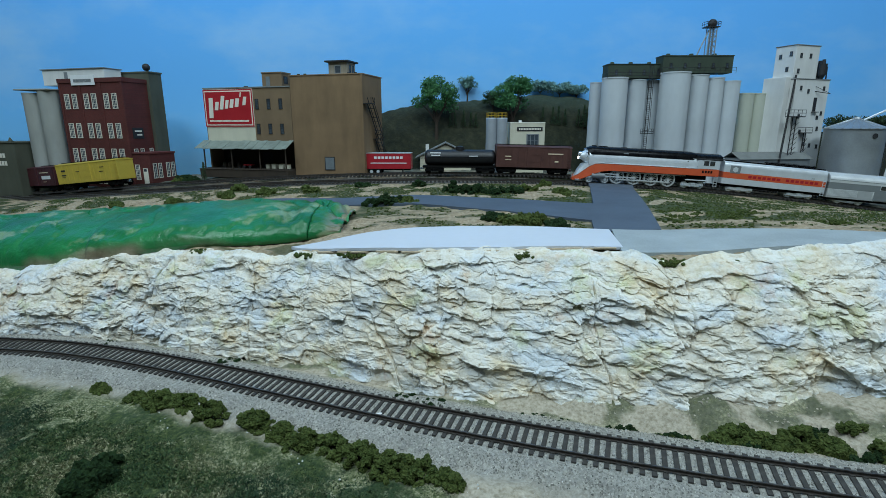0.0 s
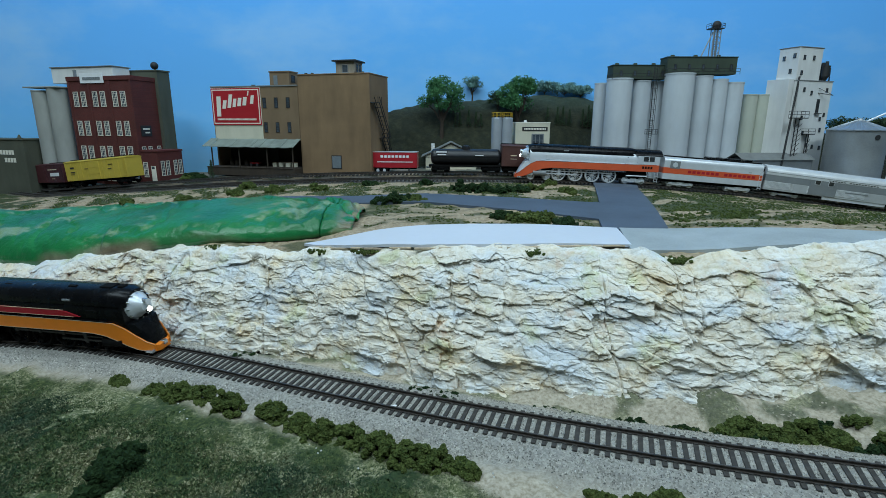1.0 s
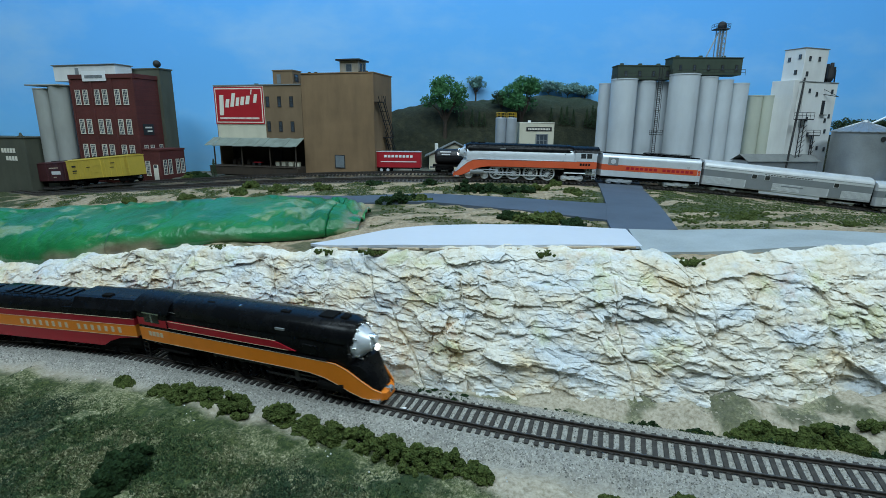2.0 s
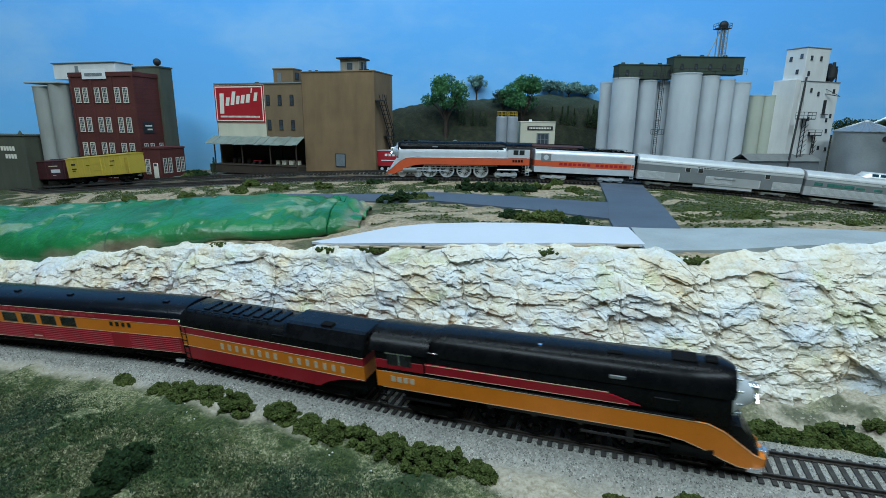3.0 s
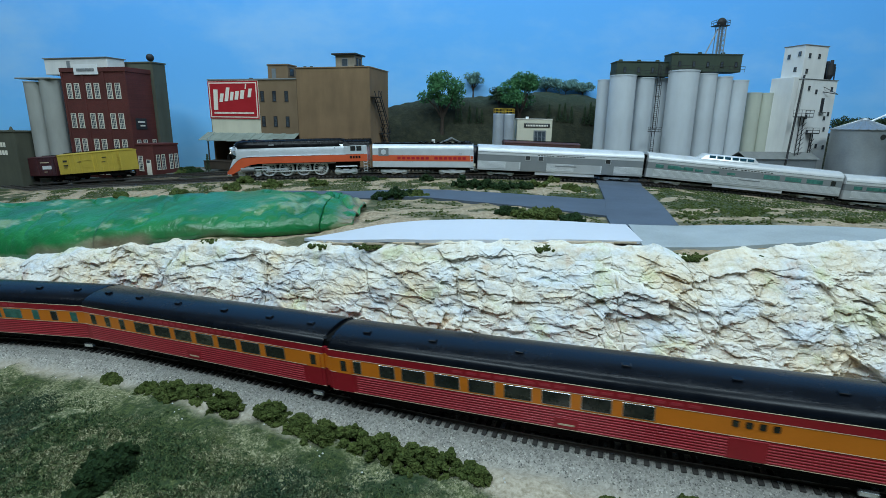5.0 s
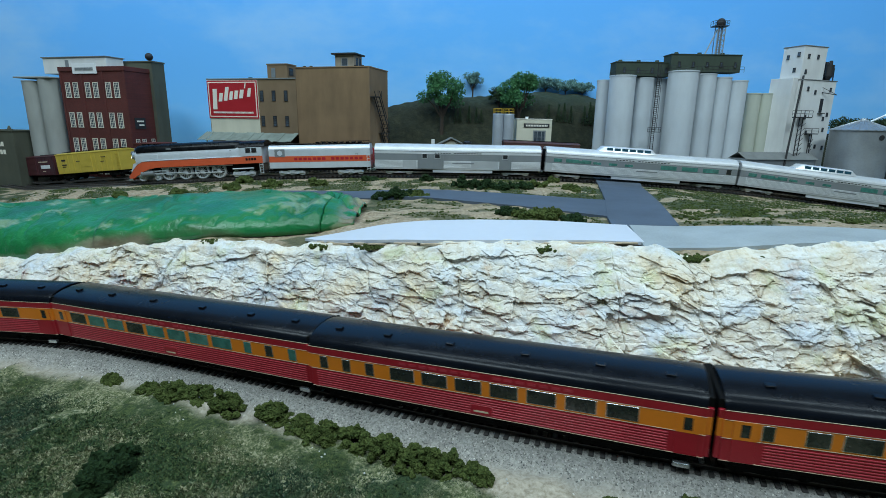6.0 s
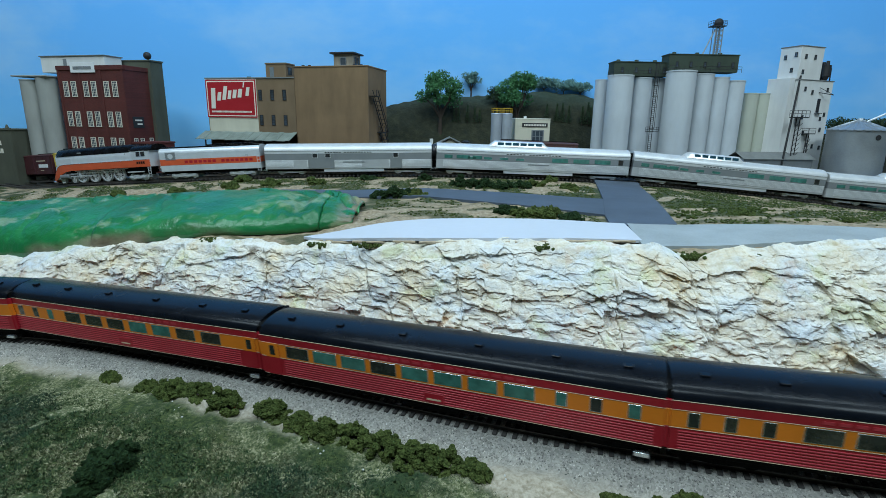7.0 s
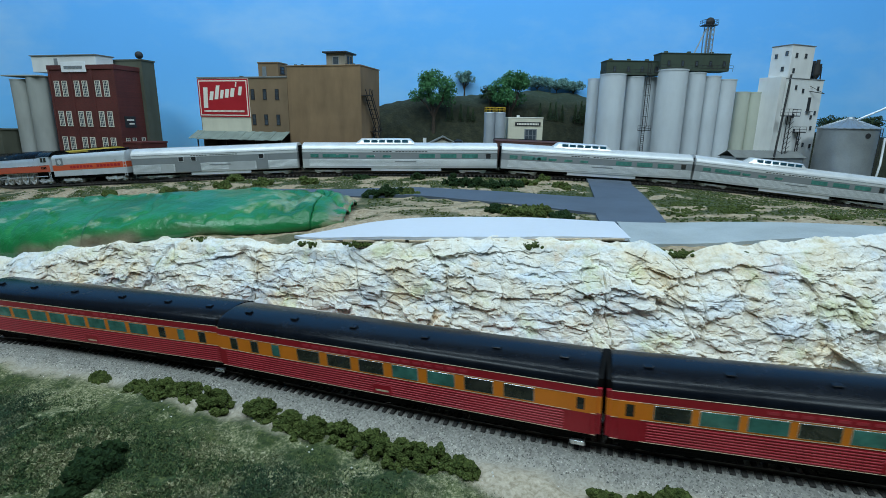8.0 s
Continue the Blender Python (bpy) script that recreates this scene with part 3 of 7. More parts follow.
def red_coach(length, full, spans, small, label, door_x, baggage=None):
    """Streamlined coach in red and orange with a black roof; length in mm."""
    h = length / 2 - 2.5
    car = thing("passenger_coach", Matrix(), label, "train car", "red and orange train")
    part("underframe", mbox(B(), -h + 2, h - 2, -14.5, 14.5, 6.5, 11.2, 0.4), DARKFRAME, car)
    for gx, gw in ((-0.30, 26), (-0.02, 34), (0.26, 22)):
        gear = mbox(B(), gx * length - gw / 2, gx * length + gw / 2, -13.2, 13.2, 3.2, 7.0, 0.4)
        part("underfloor_box", gear, DARKFRAME, car)
    part("lower_side", mbox(B(), -h, h, -17.3, 17.3, 11.0, 23.4, 0.3), RED, car, "deep red lower side")
    cuts = sorted([c for c in (door_x, *(baggage or ())) if c is not None])
    for s in (1, -1):
        for k in range(7):
            z, x = 11.9 + k * 1.55, -h + 4
            for c in cuts + [None]:
                e = (c - 8) if c is not None else h - 4
                if e > x + 4:
                    part("flute", mbox(B(), x, e, s * 17.2, s * 17.62, z, z + 0.75, 0.15), FLUTERED, car)
                x = (c + 8) if c is not None else x
    part("window_band", mbox(B(), -h, h, -17.35, 17.35, 23.4, 33.0, 0.2), ORANGE, car, "orange window band")
    part("letterboard", mbox(B(), -h, h, -17.4, 17.4, 33.0, 37.8, 0.2), RED, car, "deep red letterboard")
    for z in (11.1, 23.3, 32.9, 37.7):
        part("pinstripe", both(lambda q, s: mbox(q, -h, h, s * 17.3, s * 17.56, z, z + 0.17)), CREAM, car, "thin cream stripe")
    letters(car, -length * 0.22, length * 0.22, 34.6, 36.2, 17.42, (8, 7), FLUTERED, label="faint cream lettering bars")
    part("roof", shell([(-h, [(y * 0.985, z - 0.4) for y, z in COACH_ROOF]), (-h + 2, COACH_ROOF), (h - 2, COACH_ROOF), (h, [(y * 0.985, z - 0.4) for y, z in COACH_ROOF])]), ROOFBLACK, car, "rounded satin black roof", True)
    for k in range(6):
        vx = (-0.42 + 0.168 * k + 0.02 * math.sin(k * 5)) * length
        part("roof_vent", mbox(B(), vx - 2.2, vx + 2.2, -6.6, -3.2, 44.2, 45.9, 0.3), ROOFBLACK, car)
    windows(car, [(c * length / full, d * length / full) for c, d in spans], 24.8, 31.9, 17.4, small, CHROME, 0.35)
    if door_x is not None:
        d = part("door", both(lambda q, s: mbox(q, door_x - 5, door_x + 5, s * 17.2, s * 17.7, 11.2, 32.8, 0.15)), RED, car, "red vestibule door")
        part("door_window", both(lambda q, s: mbox(q, door_x - 1.9, door_x + 1.9, s * 17.4, s * 17.85, 25.0, 31.6)), DARKGLASS, d)
        part("door_panel", both(lambda q, s: mbox(q, door_x - 5, door_x + 5, s * 17.6, s * 17.78, 23.4, 33.0)), ORANGE, d, "orange upper door panel")
    if baggage:
        for b in baggage:
            windows(car, EVEN(b - 6, b + 10, 4, 2.4), 28.6, 31.4, 17.4, DARKGLASS, DARKFRAME, 0.2)
            part("baggage_door", both(lambda q, s: mbox(q, b - 8, b + 8, s * 17.2, s * 17.75, 11.4, 22.6, 0.2)), RED, car, "plain red baggage door")
    for e, r in ((h, 1), (-h, -1)):
        g = 2.4
        part("diaphragm", mbox(B(), min(e, e + r * g), max(e, e + r * g), -15.2, 15.2, 11, 42.2, 0.3), DARKFRAME, car)
        for z0, z1, tint in ((11.4, 23.3, RED), (23.4, 32.9, ORANGE), (33.0, 37.4, RED)):
            part("gangway_cover", mbox(B(), min(e, e + r * 2.2), max(e, e + r * 2.2), -16.7, 16.7, z0, z1, 0.2), tint, car)
    for e, r in ((h - 24, 1), (-h + 24, -1)):
        truck(car, e, 28, DARKFRAME)
    part("step", both(lambda q, s: mbox(q, h - 12, h - 5, s * 14.0, s * 16.6, 2.6, 5.2, 0.3)), CHROME, car, "bright metal step")
    part("plate", both(lambda q, s: mbox(q, -6, 6, s * 17.3, s * 17.75, 12.2, 18.0, 0.2)), RED, car, "raised red name plate")
    part("plate_mark", both(lambda q, s: mbox(q, -4, 4, s * 17.6, s * 17.85, 13.6, 14.6)), CREAM, car)
    return car


def steel_car(length, kind, label):
    """Fluted stainless car: baggage car or dome car, length in mm."""
    h = length / 2 - 2.0
    car = thing("dome_car" if kind == "dome" else "baggage_car", Matrix(), label, "train car", "silver streamliner")
    part("underframe", mbox(B(), -h + 2, h - 2, -14, 14, 5.0, 9.0, 0.4), DARKFRAME, car)
    part("lower_side", mbox(B(), -h, h, -17.0, 17.0, 8.2, 21.5, 0.3), SIDEGREY, car)
    runs = ((-h + 1, h - 10),) if kind == "dome" else ((-h + 1, -h + 64), (-h + 104, h - 62), (h - 42, h - 1))
    for s in (1, -1):
        for k in range(8):
            z = 11.2 + k * 1.3
            for a, b in runs:
                part("flute", mbox(B(), a, b, s * 16.9, s * 17.4, z, z + 0.7, 0.15), STEEL, car)
    part("window_band", mbox(B(), -h, h, -17.05, 17.05, 21.5, 31.0, 0.2), GREYBAND, car, "dark grey window band")
    part("letterboard", mbox(B(), -h, h, -17.1, 17.1, 31.0, 36.0, 0.2), STEEL, car)
    letters(car, -length * 0.14, length * 0.14, 31.8, 33.0, 17.1, (10, 6), DARKFRAME, label="dark lettering bars")
    roof = [(y, z - 1.0) for y, z in ROOF]
    part("roof", shell([(-h, roof), (h, roof)]), ROOFSTEEL, car, "rounded stainless roof", True)
    ribs = B()
    for k in range(9):
        for s in (1, -1):
            y = 2.0 + k * 1.4
            mbox(ribs, -h + 2, h - 2, s * y, s * (y + 0.4), 44.9 - 0.045 * y * y * 0.55, 45.2 - 0.045 * y * y * 0.55)
    part("roof_ribs", ribs, SIDEGREY, car)
    part("roof_seam", both(lambda q, s: mbox(q, -h, h, s * 17.05, s * 17.35, 34.6, 35.1)), GREYBAND, car, "dark seam below the roof")
    part("skirt", both(lambda q, s: mbox(q, -h * 0.42, h * 0.30, s * 14.5, s * 16.0, 3.8, 8.4, 0.2)), SILVER, car)
    part("name_plate", both(lambda q, s: mbox(q, -24, 8, s * 17.2, s * 17.6, 17.4, 19.0)), GREYBAND, car)
    if kind == "dome":
        c0, c1 = -14, 66  # dome towards the front
        base = [(12.5, 43.0), (11.6, 45.0), (10.8, 49.4), (8.5, 50.8), (0, 51.4)]
        nose = [(12.0, 43.0), (11.2, 44.0), (8.0, 44.6), (5.0, 45.0), (0, 45.2)]
        dome = part("dome", shell([(c0 - 7, nose), (c0, base), (c1 - 8, base), (c1, nose)]), STEEL, car, "raised observation dome", True)
        for k in range(6):
            x0 = c0 + 2 + k * 11.4
            bm = both(lambda q, s: loft(q, [[Vector((x, s * y, z)) * 0.001 for y, z in ((11.75, 45.3), (11.1, 49.2), (10.5, 49.2), (11.2, 45.3))] for x in (x0, x0 + 9.4)]))
            part("pane", bm, BLUEGLASS, dome)
        windows(car, [(h - 24, h - 12), (h - 50, h - 30), (h - 68, h - 54)], 23.6, 28.6, 17.1, TEALGLASS, GREYBAND, 0.3)
        windows(car, [(14 - k * 24, 26 - k * 24) for k in range(-3, 1)], 23.6, 27.0, 17.1, TEALGLASS, CHROME, 0.3)
        windows(car, [(-20 - k * 32, 4 - k * 32) for k in range(1, 4)], 23.0, 29.0, 17.1, TEALGLASS, GREYBAND, 0.3)
        windows(car, [(-h + 10, -h + 17)], 22.5, 30.0, 17.1, DARKGLASS, CHROME, 0.4)
    else:
        part("sliding_door", both(lambda q, s: mbox(q, h - 103, h - 64, s * 16.8, s * 17.5, 9.0, 31.0, 0.2)), GREYBAND, car, "plain grey baggage door")
        part("sliding_door", both(lambda q, s: mbox(q, -h + 44, -h + 62, s * 16.8, s * 17.5, 9.0, 31.0, 0.2)), GREYBAND, car, "plain grey baggage door")
        windows(car, [(h - 97, h - 90), (h - 78, h - 71), (-h + 50, -h + 57)], 25.0, 31.0, 17.5, DARKGLASS, STEEL, 0.5)
    for e in (h - 36, -h + 36):
        truck(car, e, 30, SILVER)
    for e, r in ((h, 1), (-h, -1)):
        part("diaphragm", mbox(B(), min(e, e + r * 1.4), max(e, e + r * 1.4), -9, 9, 9, 41, 0.3), DARKFRAME, car)
        coupler(car, e - r * 5, r)
    return car


def wheel_mesh(d, spokes=14):
    """A spoked driver centred on its axle, seen on the +y face of the +y wheel."""
    bm = B()
    for s in (1, -1):
        n = 36
        for r0, r1, y0, y1 in ((d / 2 - 1.7, d / 2, 8.2, 10.6), (d / 2 - 1.0, d / 2 + 0.7, 7.5, 8.2), (0, 2.2, 8.4, 11.0)):
            for i in range(n):
                a, b = 2 * math.pi * i / n, 2 * math.pi * (i + 1) / n
                q = [(r1 * math.cos(t), y, r1 * math.sin(t)) for t in (a, b) for y in (y0, y1)]
                p = [(r0 * math.cos(t), y, r0 * math.sin(t)) for t in (a, b) for y in (y0, y1)]
                v = [bm.verts.new(Vector((x, s * y, z)) * 0.001) for x, y, z in q + p]
                bm.faces.new((v[0], v[1], v[3], v[2]))
                bm.faces.new((v[1], v[5], v[7], v[3]))
                if r0:
                    bm.faces.new((v[4], v[5], v[7], v[6]))
        for i in range(spokes):
            a = 2 * math.pi * i / spokes
            r = d / 2 - 1.2
            cyl(bm, mm(1.5 * math.cos(a), s * 9.6, 1.5 * math.sin(a)), mm(r * math.cos(a), s * 9.4, r * math.sin(a)), 0.00055, 0.0004, 6)
        box(bm, *mm(-2.4, 2.4), s * 0.0085, s * 0.0104, *sorted(mm(d / 2 - 5.5, d / 2 - 2)), 0.0003)
        cyl(bm, mm(0, s * 9, -4.2), mm(0, s * 12.2, -4.2), 0.0011, n=10)
    cyl(bm, mm(0, -9, 0), mm(0, 9, 0), 0.0013, n=10)
    bmesh.ops.recalc_face_normals(bm, faces=bm.faces[:])
    return bm


DRIVERS = (42.0, 16.0, -10.0, -36.0)
DRIVER_D = 21.6


def locomotive(scheme):
    """Streamlined 4-8-4: scheme 'sunset' (black, red, orange) or 'silver' (silver, black, orange)."""
    sunset = scheme == "sunset"
    label = "black red and orange streamlined steam locomotive, headlight lit" if sunset else "silver and orange streamlined steam locomotive on the upper main"
    eng = thing("steam_locomotive", Matrix(), label, "locomotive")
    body, band = (BLACK, ORANGE) if sunset else (SILVER, VERMILION)
    run = BLACK if sunset else SILVER
    wheel = DARKFRAME if sunset else STEEL
    part("frame", mbox(B(), -92, 80, -6.5, 6.5, 7, 26, 0.5), DARKFRAME, eng)
    # boiler casing
    D = [(15.2, 27.0), (15.6, 36.0), (14.6, 42.0), (11.6, 46.6), (7.0, 49.2), (0.0, 50.2)]
    part("boiler", shell([(-76, D), (40, D), (76, [(y * 0.97, z - 0.3) for y, z in D]), (88, [(y * 0.92, 27 + (z - 27) * 0.97) for y, z in D])]), body, eng, "", True)
    top = [(15.0, 42.2), (14.5, 46.4), (12.2, 50.2), (8.4, 52.8), (3.8, 53.8), (0, 54.0)]
    flat = [(y * 0.8, z - 2.0) for y, z in top]
    part("skyline_casing", shell([(-78, flat), (-66, top), (66, top), (84, [(y * 0.97, z - 0.3) for y, z in top]), (90, [(y * 0.7, z - 2.4) for y, z in top])]), BLACK, eng, "black smooth skyline casing", True)
    part("stack_cover", mbox(B(), 60, 72, -4.6, 4.6, 53.4, 54.6, 0.3), DARKFRAME, eng)
    part("safety_valve", mbox(B(), 28, 36, -5.5, -2.5, 52.4, 54.4, 0.3), DARKFRAME, eng)
    part("whistle", mcyl(B(), (-8, -5.6, 51.0), (-8, -5.6, 54.2), 1.0, n=10), CHROME, eng)
    part("sand_hatch", mbox(B(), -40, -33, -6.6, -3.0, 52.0, 53.6, 0.3), DARKFRAME, eng)
    part("number_board", both(lambda q, s: mbox(q, 30, 38, s * 13.4, s * 15.0, 45.0, 46.8, 0.2)), GREYBAND, eng, "small pale number board")
    part("bell_cover", mbox(B(), 76, 82, -3, 3, 53.0, 55.0, 0.6), DARKFRAME, eng)
    part("access_panel", both(lambda q, s: mbox(q, 52, 64, s * 14.6, s * 15.75, 31.5, 38.5, 0.3)), body, eng)
    part("washout_plug", both(lambda q, s: mcyl(q, (-60, s * 15.0, 40.0), (-60, s * 15.7, 40.0), 0.6, n=8)), DARKFRAME, eng)
    # smokebox front and headlights
    nose = B()
    rings = [(88, 11.4), (89.6, 11.0), (91.4, 9.4), (93.4, 7.6), (96.6, 5.8), (98.4, 4.6), (98.8, 0.5)]
    loft(nose, [[Vector((x, r * math.cos(t), 38.5 + r * math.sin(t))) * 0.001 for t in np.linspace(0, 2 * math.pi, 28, endpoint=False)] for x, r in rings])
    front = part("smokebox_front", nose, SILVER, eng, "silver rounded smokebox front", True)
    for z, r in ((41.6, 3.0), (35.6, 2.6)):
        lamp = part("headlight", mcyl(B(), (94, 0, z), (101.0, 0, z), r, r * 0.92, 20), CHROME, front, "silver headlight housing")
        part("lens", mcyl(B(), (100.9, 0, z), (101.4, 0, z), r * 0.78, n=20), HEADLIGHT if z < 40 else WHITE, front)
    ring = B()
    for t in np.linspace(0, 2 * math.pi, 12, endpoint=False):
        mcyl(ring, (90, 11.6 * math.cos(t), 38.5 + 11.6 * math.sin(t)), (92.6, 11.2 * math.cos(t), 38.5 + 11.2 * math.sin(t)), 0.6, n=6)
    part("bolt_ring", ring, CHROME, front)
    # pilot shroud
    sec = [(70, [(15.4, 9), (15.6, 20), (15.2, 28.6)]), (82, [(15.0, 8), (15.2, 18), (14.4, 28.6)]), (94, [(13.4, 6), (13.2, 14), (11.6, 26.4)]), (101, [(10.8, 4.2), (10.0, 9), (7.4, 16.0)]), (104.5, [(8.8, 3.2), (7.6, 6), (5.0, 10.0)])]
    part("pilot_shroud", shell([(x, pts + [(0, pts[-1][1] + 0.8)]) for x, pts in sec]), BLACK if sunset else SILVER, eng, "", True)
    part("grab_rail", both(lambda q, s: [mcyl(q, (84 + 3 * k, s * (13.8 - 2.0 * k), 25.5 - 2.1 * k), (87 + 3 * k, s * (11.8 - 2.0 * k), 23.4 - 2.1 * k), 0.35, n=6) for k in range(5)]), CHROME, eng)
    # skirt that sweeps down to the pilot
    ST = [(-104, 19.5, 30.2, 16.9), (-70, 19.5, 30.0, 16.9), (30, 19.5, 29.6, 16.9), (56, 19.2, 29.4, 16.9), (68, 17.4, 29.2, 16.8), (78, 13.6, 28.4, 16.2), (86, 9.4, 24.6, 15.2), (94, 5.4, 18.0, 13.4), (101, 3.2, 11.6, 11.0), (106, 2.4, 8.2, 8.4)]
    sk = B()
    for s in (1, -1):
        loft(sk, [[Vector((x, s * yy, z)) * 0.001 for yy, z in ((y, a), (y, b), (y - 0.9, b), (y - 0.9, a))] for x, a, b, y in ST])
    part("skirt", sk, band, eng, "sweeping orange skirt")
    for which in (1, 2):
        ln = B()
        for s in (1, -1):
            loft(ln, [[Vector((st[0], s * (st[3] + q), st[which] + r)) * 0.001 for q, r in ((0.05, -0.16), (0.18, -0.16), (0.18, 0.16), (0.05, 0.16))] for st in ST])
        part("skirt_edge", ln, CREAM if sunset else DARKFRAME, eng, "thin edge stripe")
    part("pilot", shell([(98, [(10.8, 2.0), (11.0, 7.5), (0, 8.0)]), (104, [(8.6, 1.8), (8.6, 7.4), (0, 7.8)]), (108, [(5.2, 1.8), (5.2, 6.4), (0, 6.8)])]), band, eng, "orange pilot with bright steps")
    part("pilot_step", both(lambda q, s: mbox(q, 98.5, 105.5, s * 7.2, s * 11.8, 1.6, 4.2, 0.4)), CHROME, eng)
    coupler(eng, 102, 1)
    if sunset:
        tip = B()
        for s in (1, -1):
            prism(tip, [(a * 0.001, b * 0.001) for a, b in ((-76, 32.2), (36, 32.4), (46, 32.6), (32, 36.6), (24, 37.4), (-76, 38.2))], s * 0.0156, s * 0.0164)
        part("side_stripe", tip, RED, eng, "tapering deep red side stripe")
        part("side_stripe_edge", both(lambda q, s: [mbox(q, -76, 30, s * 16.3, s * 16.5, 37.6, 38.0), mbox(q, -76, 40, s * 16.3, s * 16.5, 32.2, 32.5)]), CREAM, eng)
    part("handrail", both(lambda q, s: mcyl(q, (-74, s * 14.2, 44.4), (80, s * 13.6, 43.4), 0.32, n=8)), CHROME, eng, "long polished handrail")
    part("running_board", both(lambda q, s: mbox(q, -78, 72, s * 15.2, s * 17.0, 29.4, 30.4, 0.2)), run, eng)
    part("ash_pan", mbox(B(), -92, -58, -13, 13, 10, 19, 0.6), DARKFRAME, eng)
    piping = B()
    for s in (1, -1):
        mcyl(piping, (-60, s * 14, 18.2), (50, s * 14, 18.2), 0.7, n=8)
        mcyl(piping, (-92, s * 15, 12.5), (-60, s * 15, 12.5), 0.9, n=8)
        for k in range(5):
            mbox(piping, -88 + 26 * k, -80 + 26 * k, s * 12.5, s * 15.2, 20, 25, 0.4)
    part("piping", piping, run if not sunset else DARKFRAME, eng)
    # cab
    cab = part("cab", shell([(-108, [(16.8, 19.5), (16.8, 42.0), (15.0, 46.4), (10, 49.8), (0, 51.6)]), (-75, [(16.8, 19.5), (16.8, 42.0), (15.0, 46.4), (10, 49.8), (0, 51.6)])]), body, eng)
    part("cab_roof", shell([(-112, [(17.2, 43.0), (16.8, 44.6), (12.0, 49.6), (6, 51.8), (0, 52.6)]), (-73, [(17.2, 43.0), (16.8, 44.6), (12.0, 49.6), (6, 51.8), (0, 52.6)])]), BLACK, cab, "curved black cab roof", True)
    part("cab_band", both(lambda q, s: mbox(q, -108, -76, s * 16.6, s * 17.05, 19.6, 30.0, 0.1)), band, cab)
    if sunset:
        part("cab_stripe", both(lambda q, s: mbox(q, -108, -76, s * 16.6, s * 17.0, 32.2, 38.0, 0.1)), RED, cab)
    part("cab_window", both(lambda q, s: [mbox(q, -100, -92.5, s * 16.6, s * 17.1, 35.0, 42.0), mbox(q, -91, -83.5, s * 16.6, s * 17.1, 35.0, 42.0)]), DARKGLASS, cab)
    part("window_frame", both(lambda q, s: [mbox(q, -101, -83, s * 16.7, s * 17.2, 42.0, 42.9), mbox(q, -92.4, -91.1, s * 16.7, s * 17.2, 35, 42)]), CHROME if sunset else SILVER, cab)
    part("number_bars", both(lambda q, s: [mbox(q, -98 + 4.2 * k, -95 + 4.2 * k, s * 17.0, s * 17.2, 24.0, 27.6) for k in range(4)]), CREAM if sunset else DARKFRAME, cab)
    part("ladder", both(lambda q, s: [mbox(q, -107.4, -102.6, s * 16.4, s * 17.0, z, z + 0.7) for z in (5, 9, 13, 17)] + [mbox(q, xx, xx + 0.6, s * 16.4, s * 17.0, 4, 20) for xx in (-107.6, -102.8)]), run, eng)
    # cylinders, trucks, wheels
    part("cylinder", both(lambda q, s: mcyl(q, (62, s * 12.6, 11.0), (82, s * 12.6, 11.0), 4.4, n=18)), DARKFRAME if sunset else GREYBAND, eng)
    for k, wx in enumerate((84.0, 60.0)):
        w = part("pilot_wheel", wheel_mesh(10.4, 10), wheel, eng)
        w.location = mm(wx, 0, 5.2)
    drivers = []
    for wx in DRIVERS:
        w = part("driver", wheel_mesh(DRIVER_D), wheel, eng, "spoked driving wheel")
        w.location = mm(wx, 0, DRIVER_D / 2)
        drivers.append(w)
    rod = B()
    for s in (1, -1):
        mbox(rod, DRIVERS[-1] - 2, DRIVERS[0] + 2, s * 11.4, s * 12.4, -0.9, 0.9, 0.2)
        for d in DRIVERS:
            mcyl(rod, (d, s * 11.2, 0), (d, s * 12.9, 0), 1.7, n=12)
    rod = part("side_rod", rod, STEEL if not sunset else IRONDARK, eng, "polished steel side rod")
    main = both(lambda q, s: [mbox(q, 16, 62, s * 12.9, s * 13.7, 9.6, 11.4, 0.2), mbox(q, 44, 66, s * 12.6, s * 14.2, 13.4, 15.0, 0.2), mbox(q, 40, 44, s * 12.4, s * 13.6, 8, 18, 0.2)])
    part("valve_gear", main, run if not sunset else IRONDARK, eng)
    truck(eng, -74, 24, DARKFRAME if sunset else SILVER, 9.4)
    return eng, drivers, rod


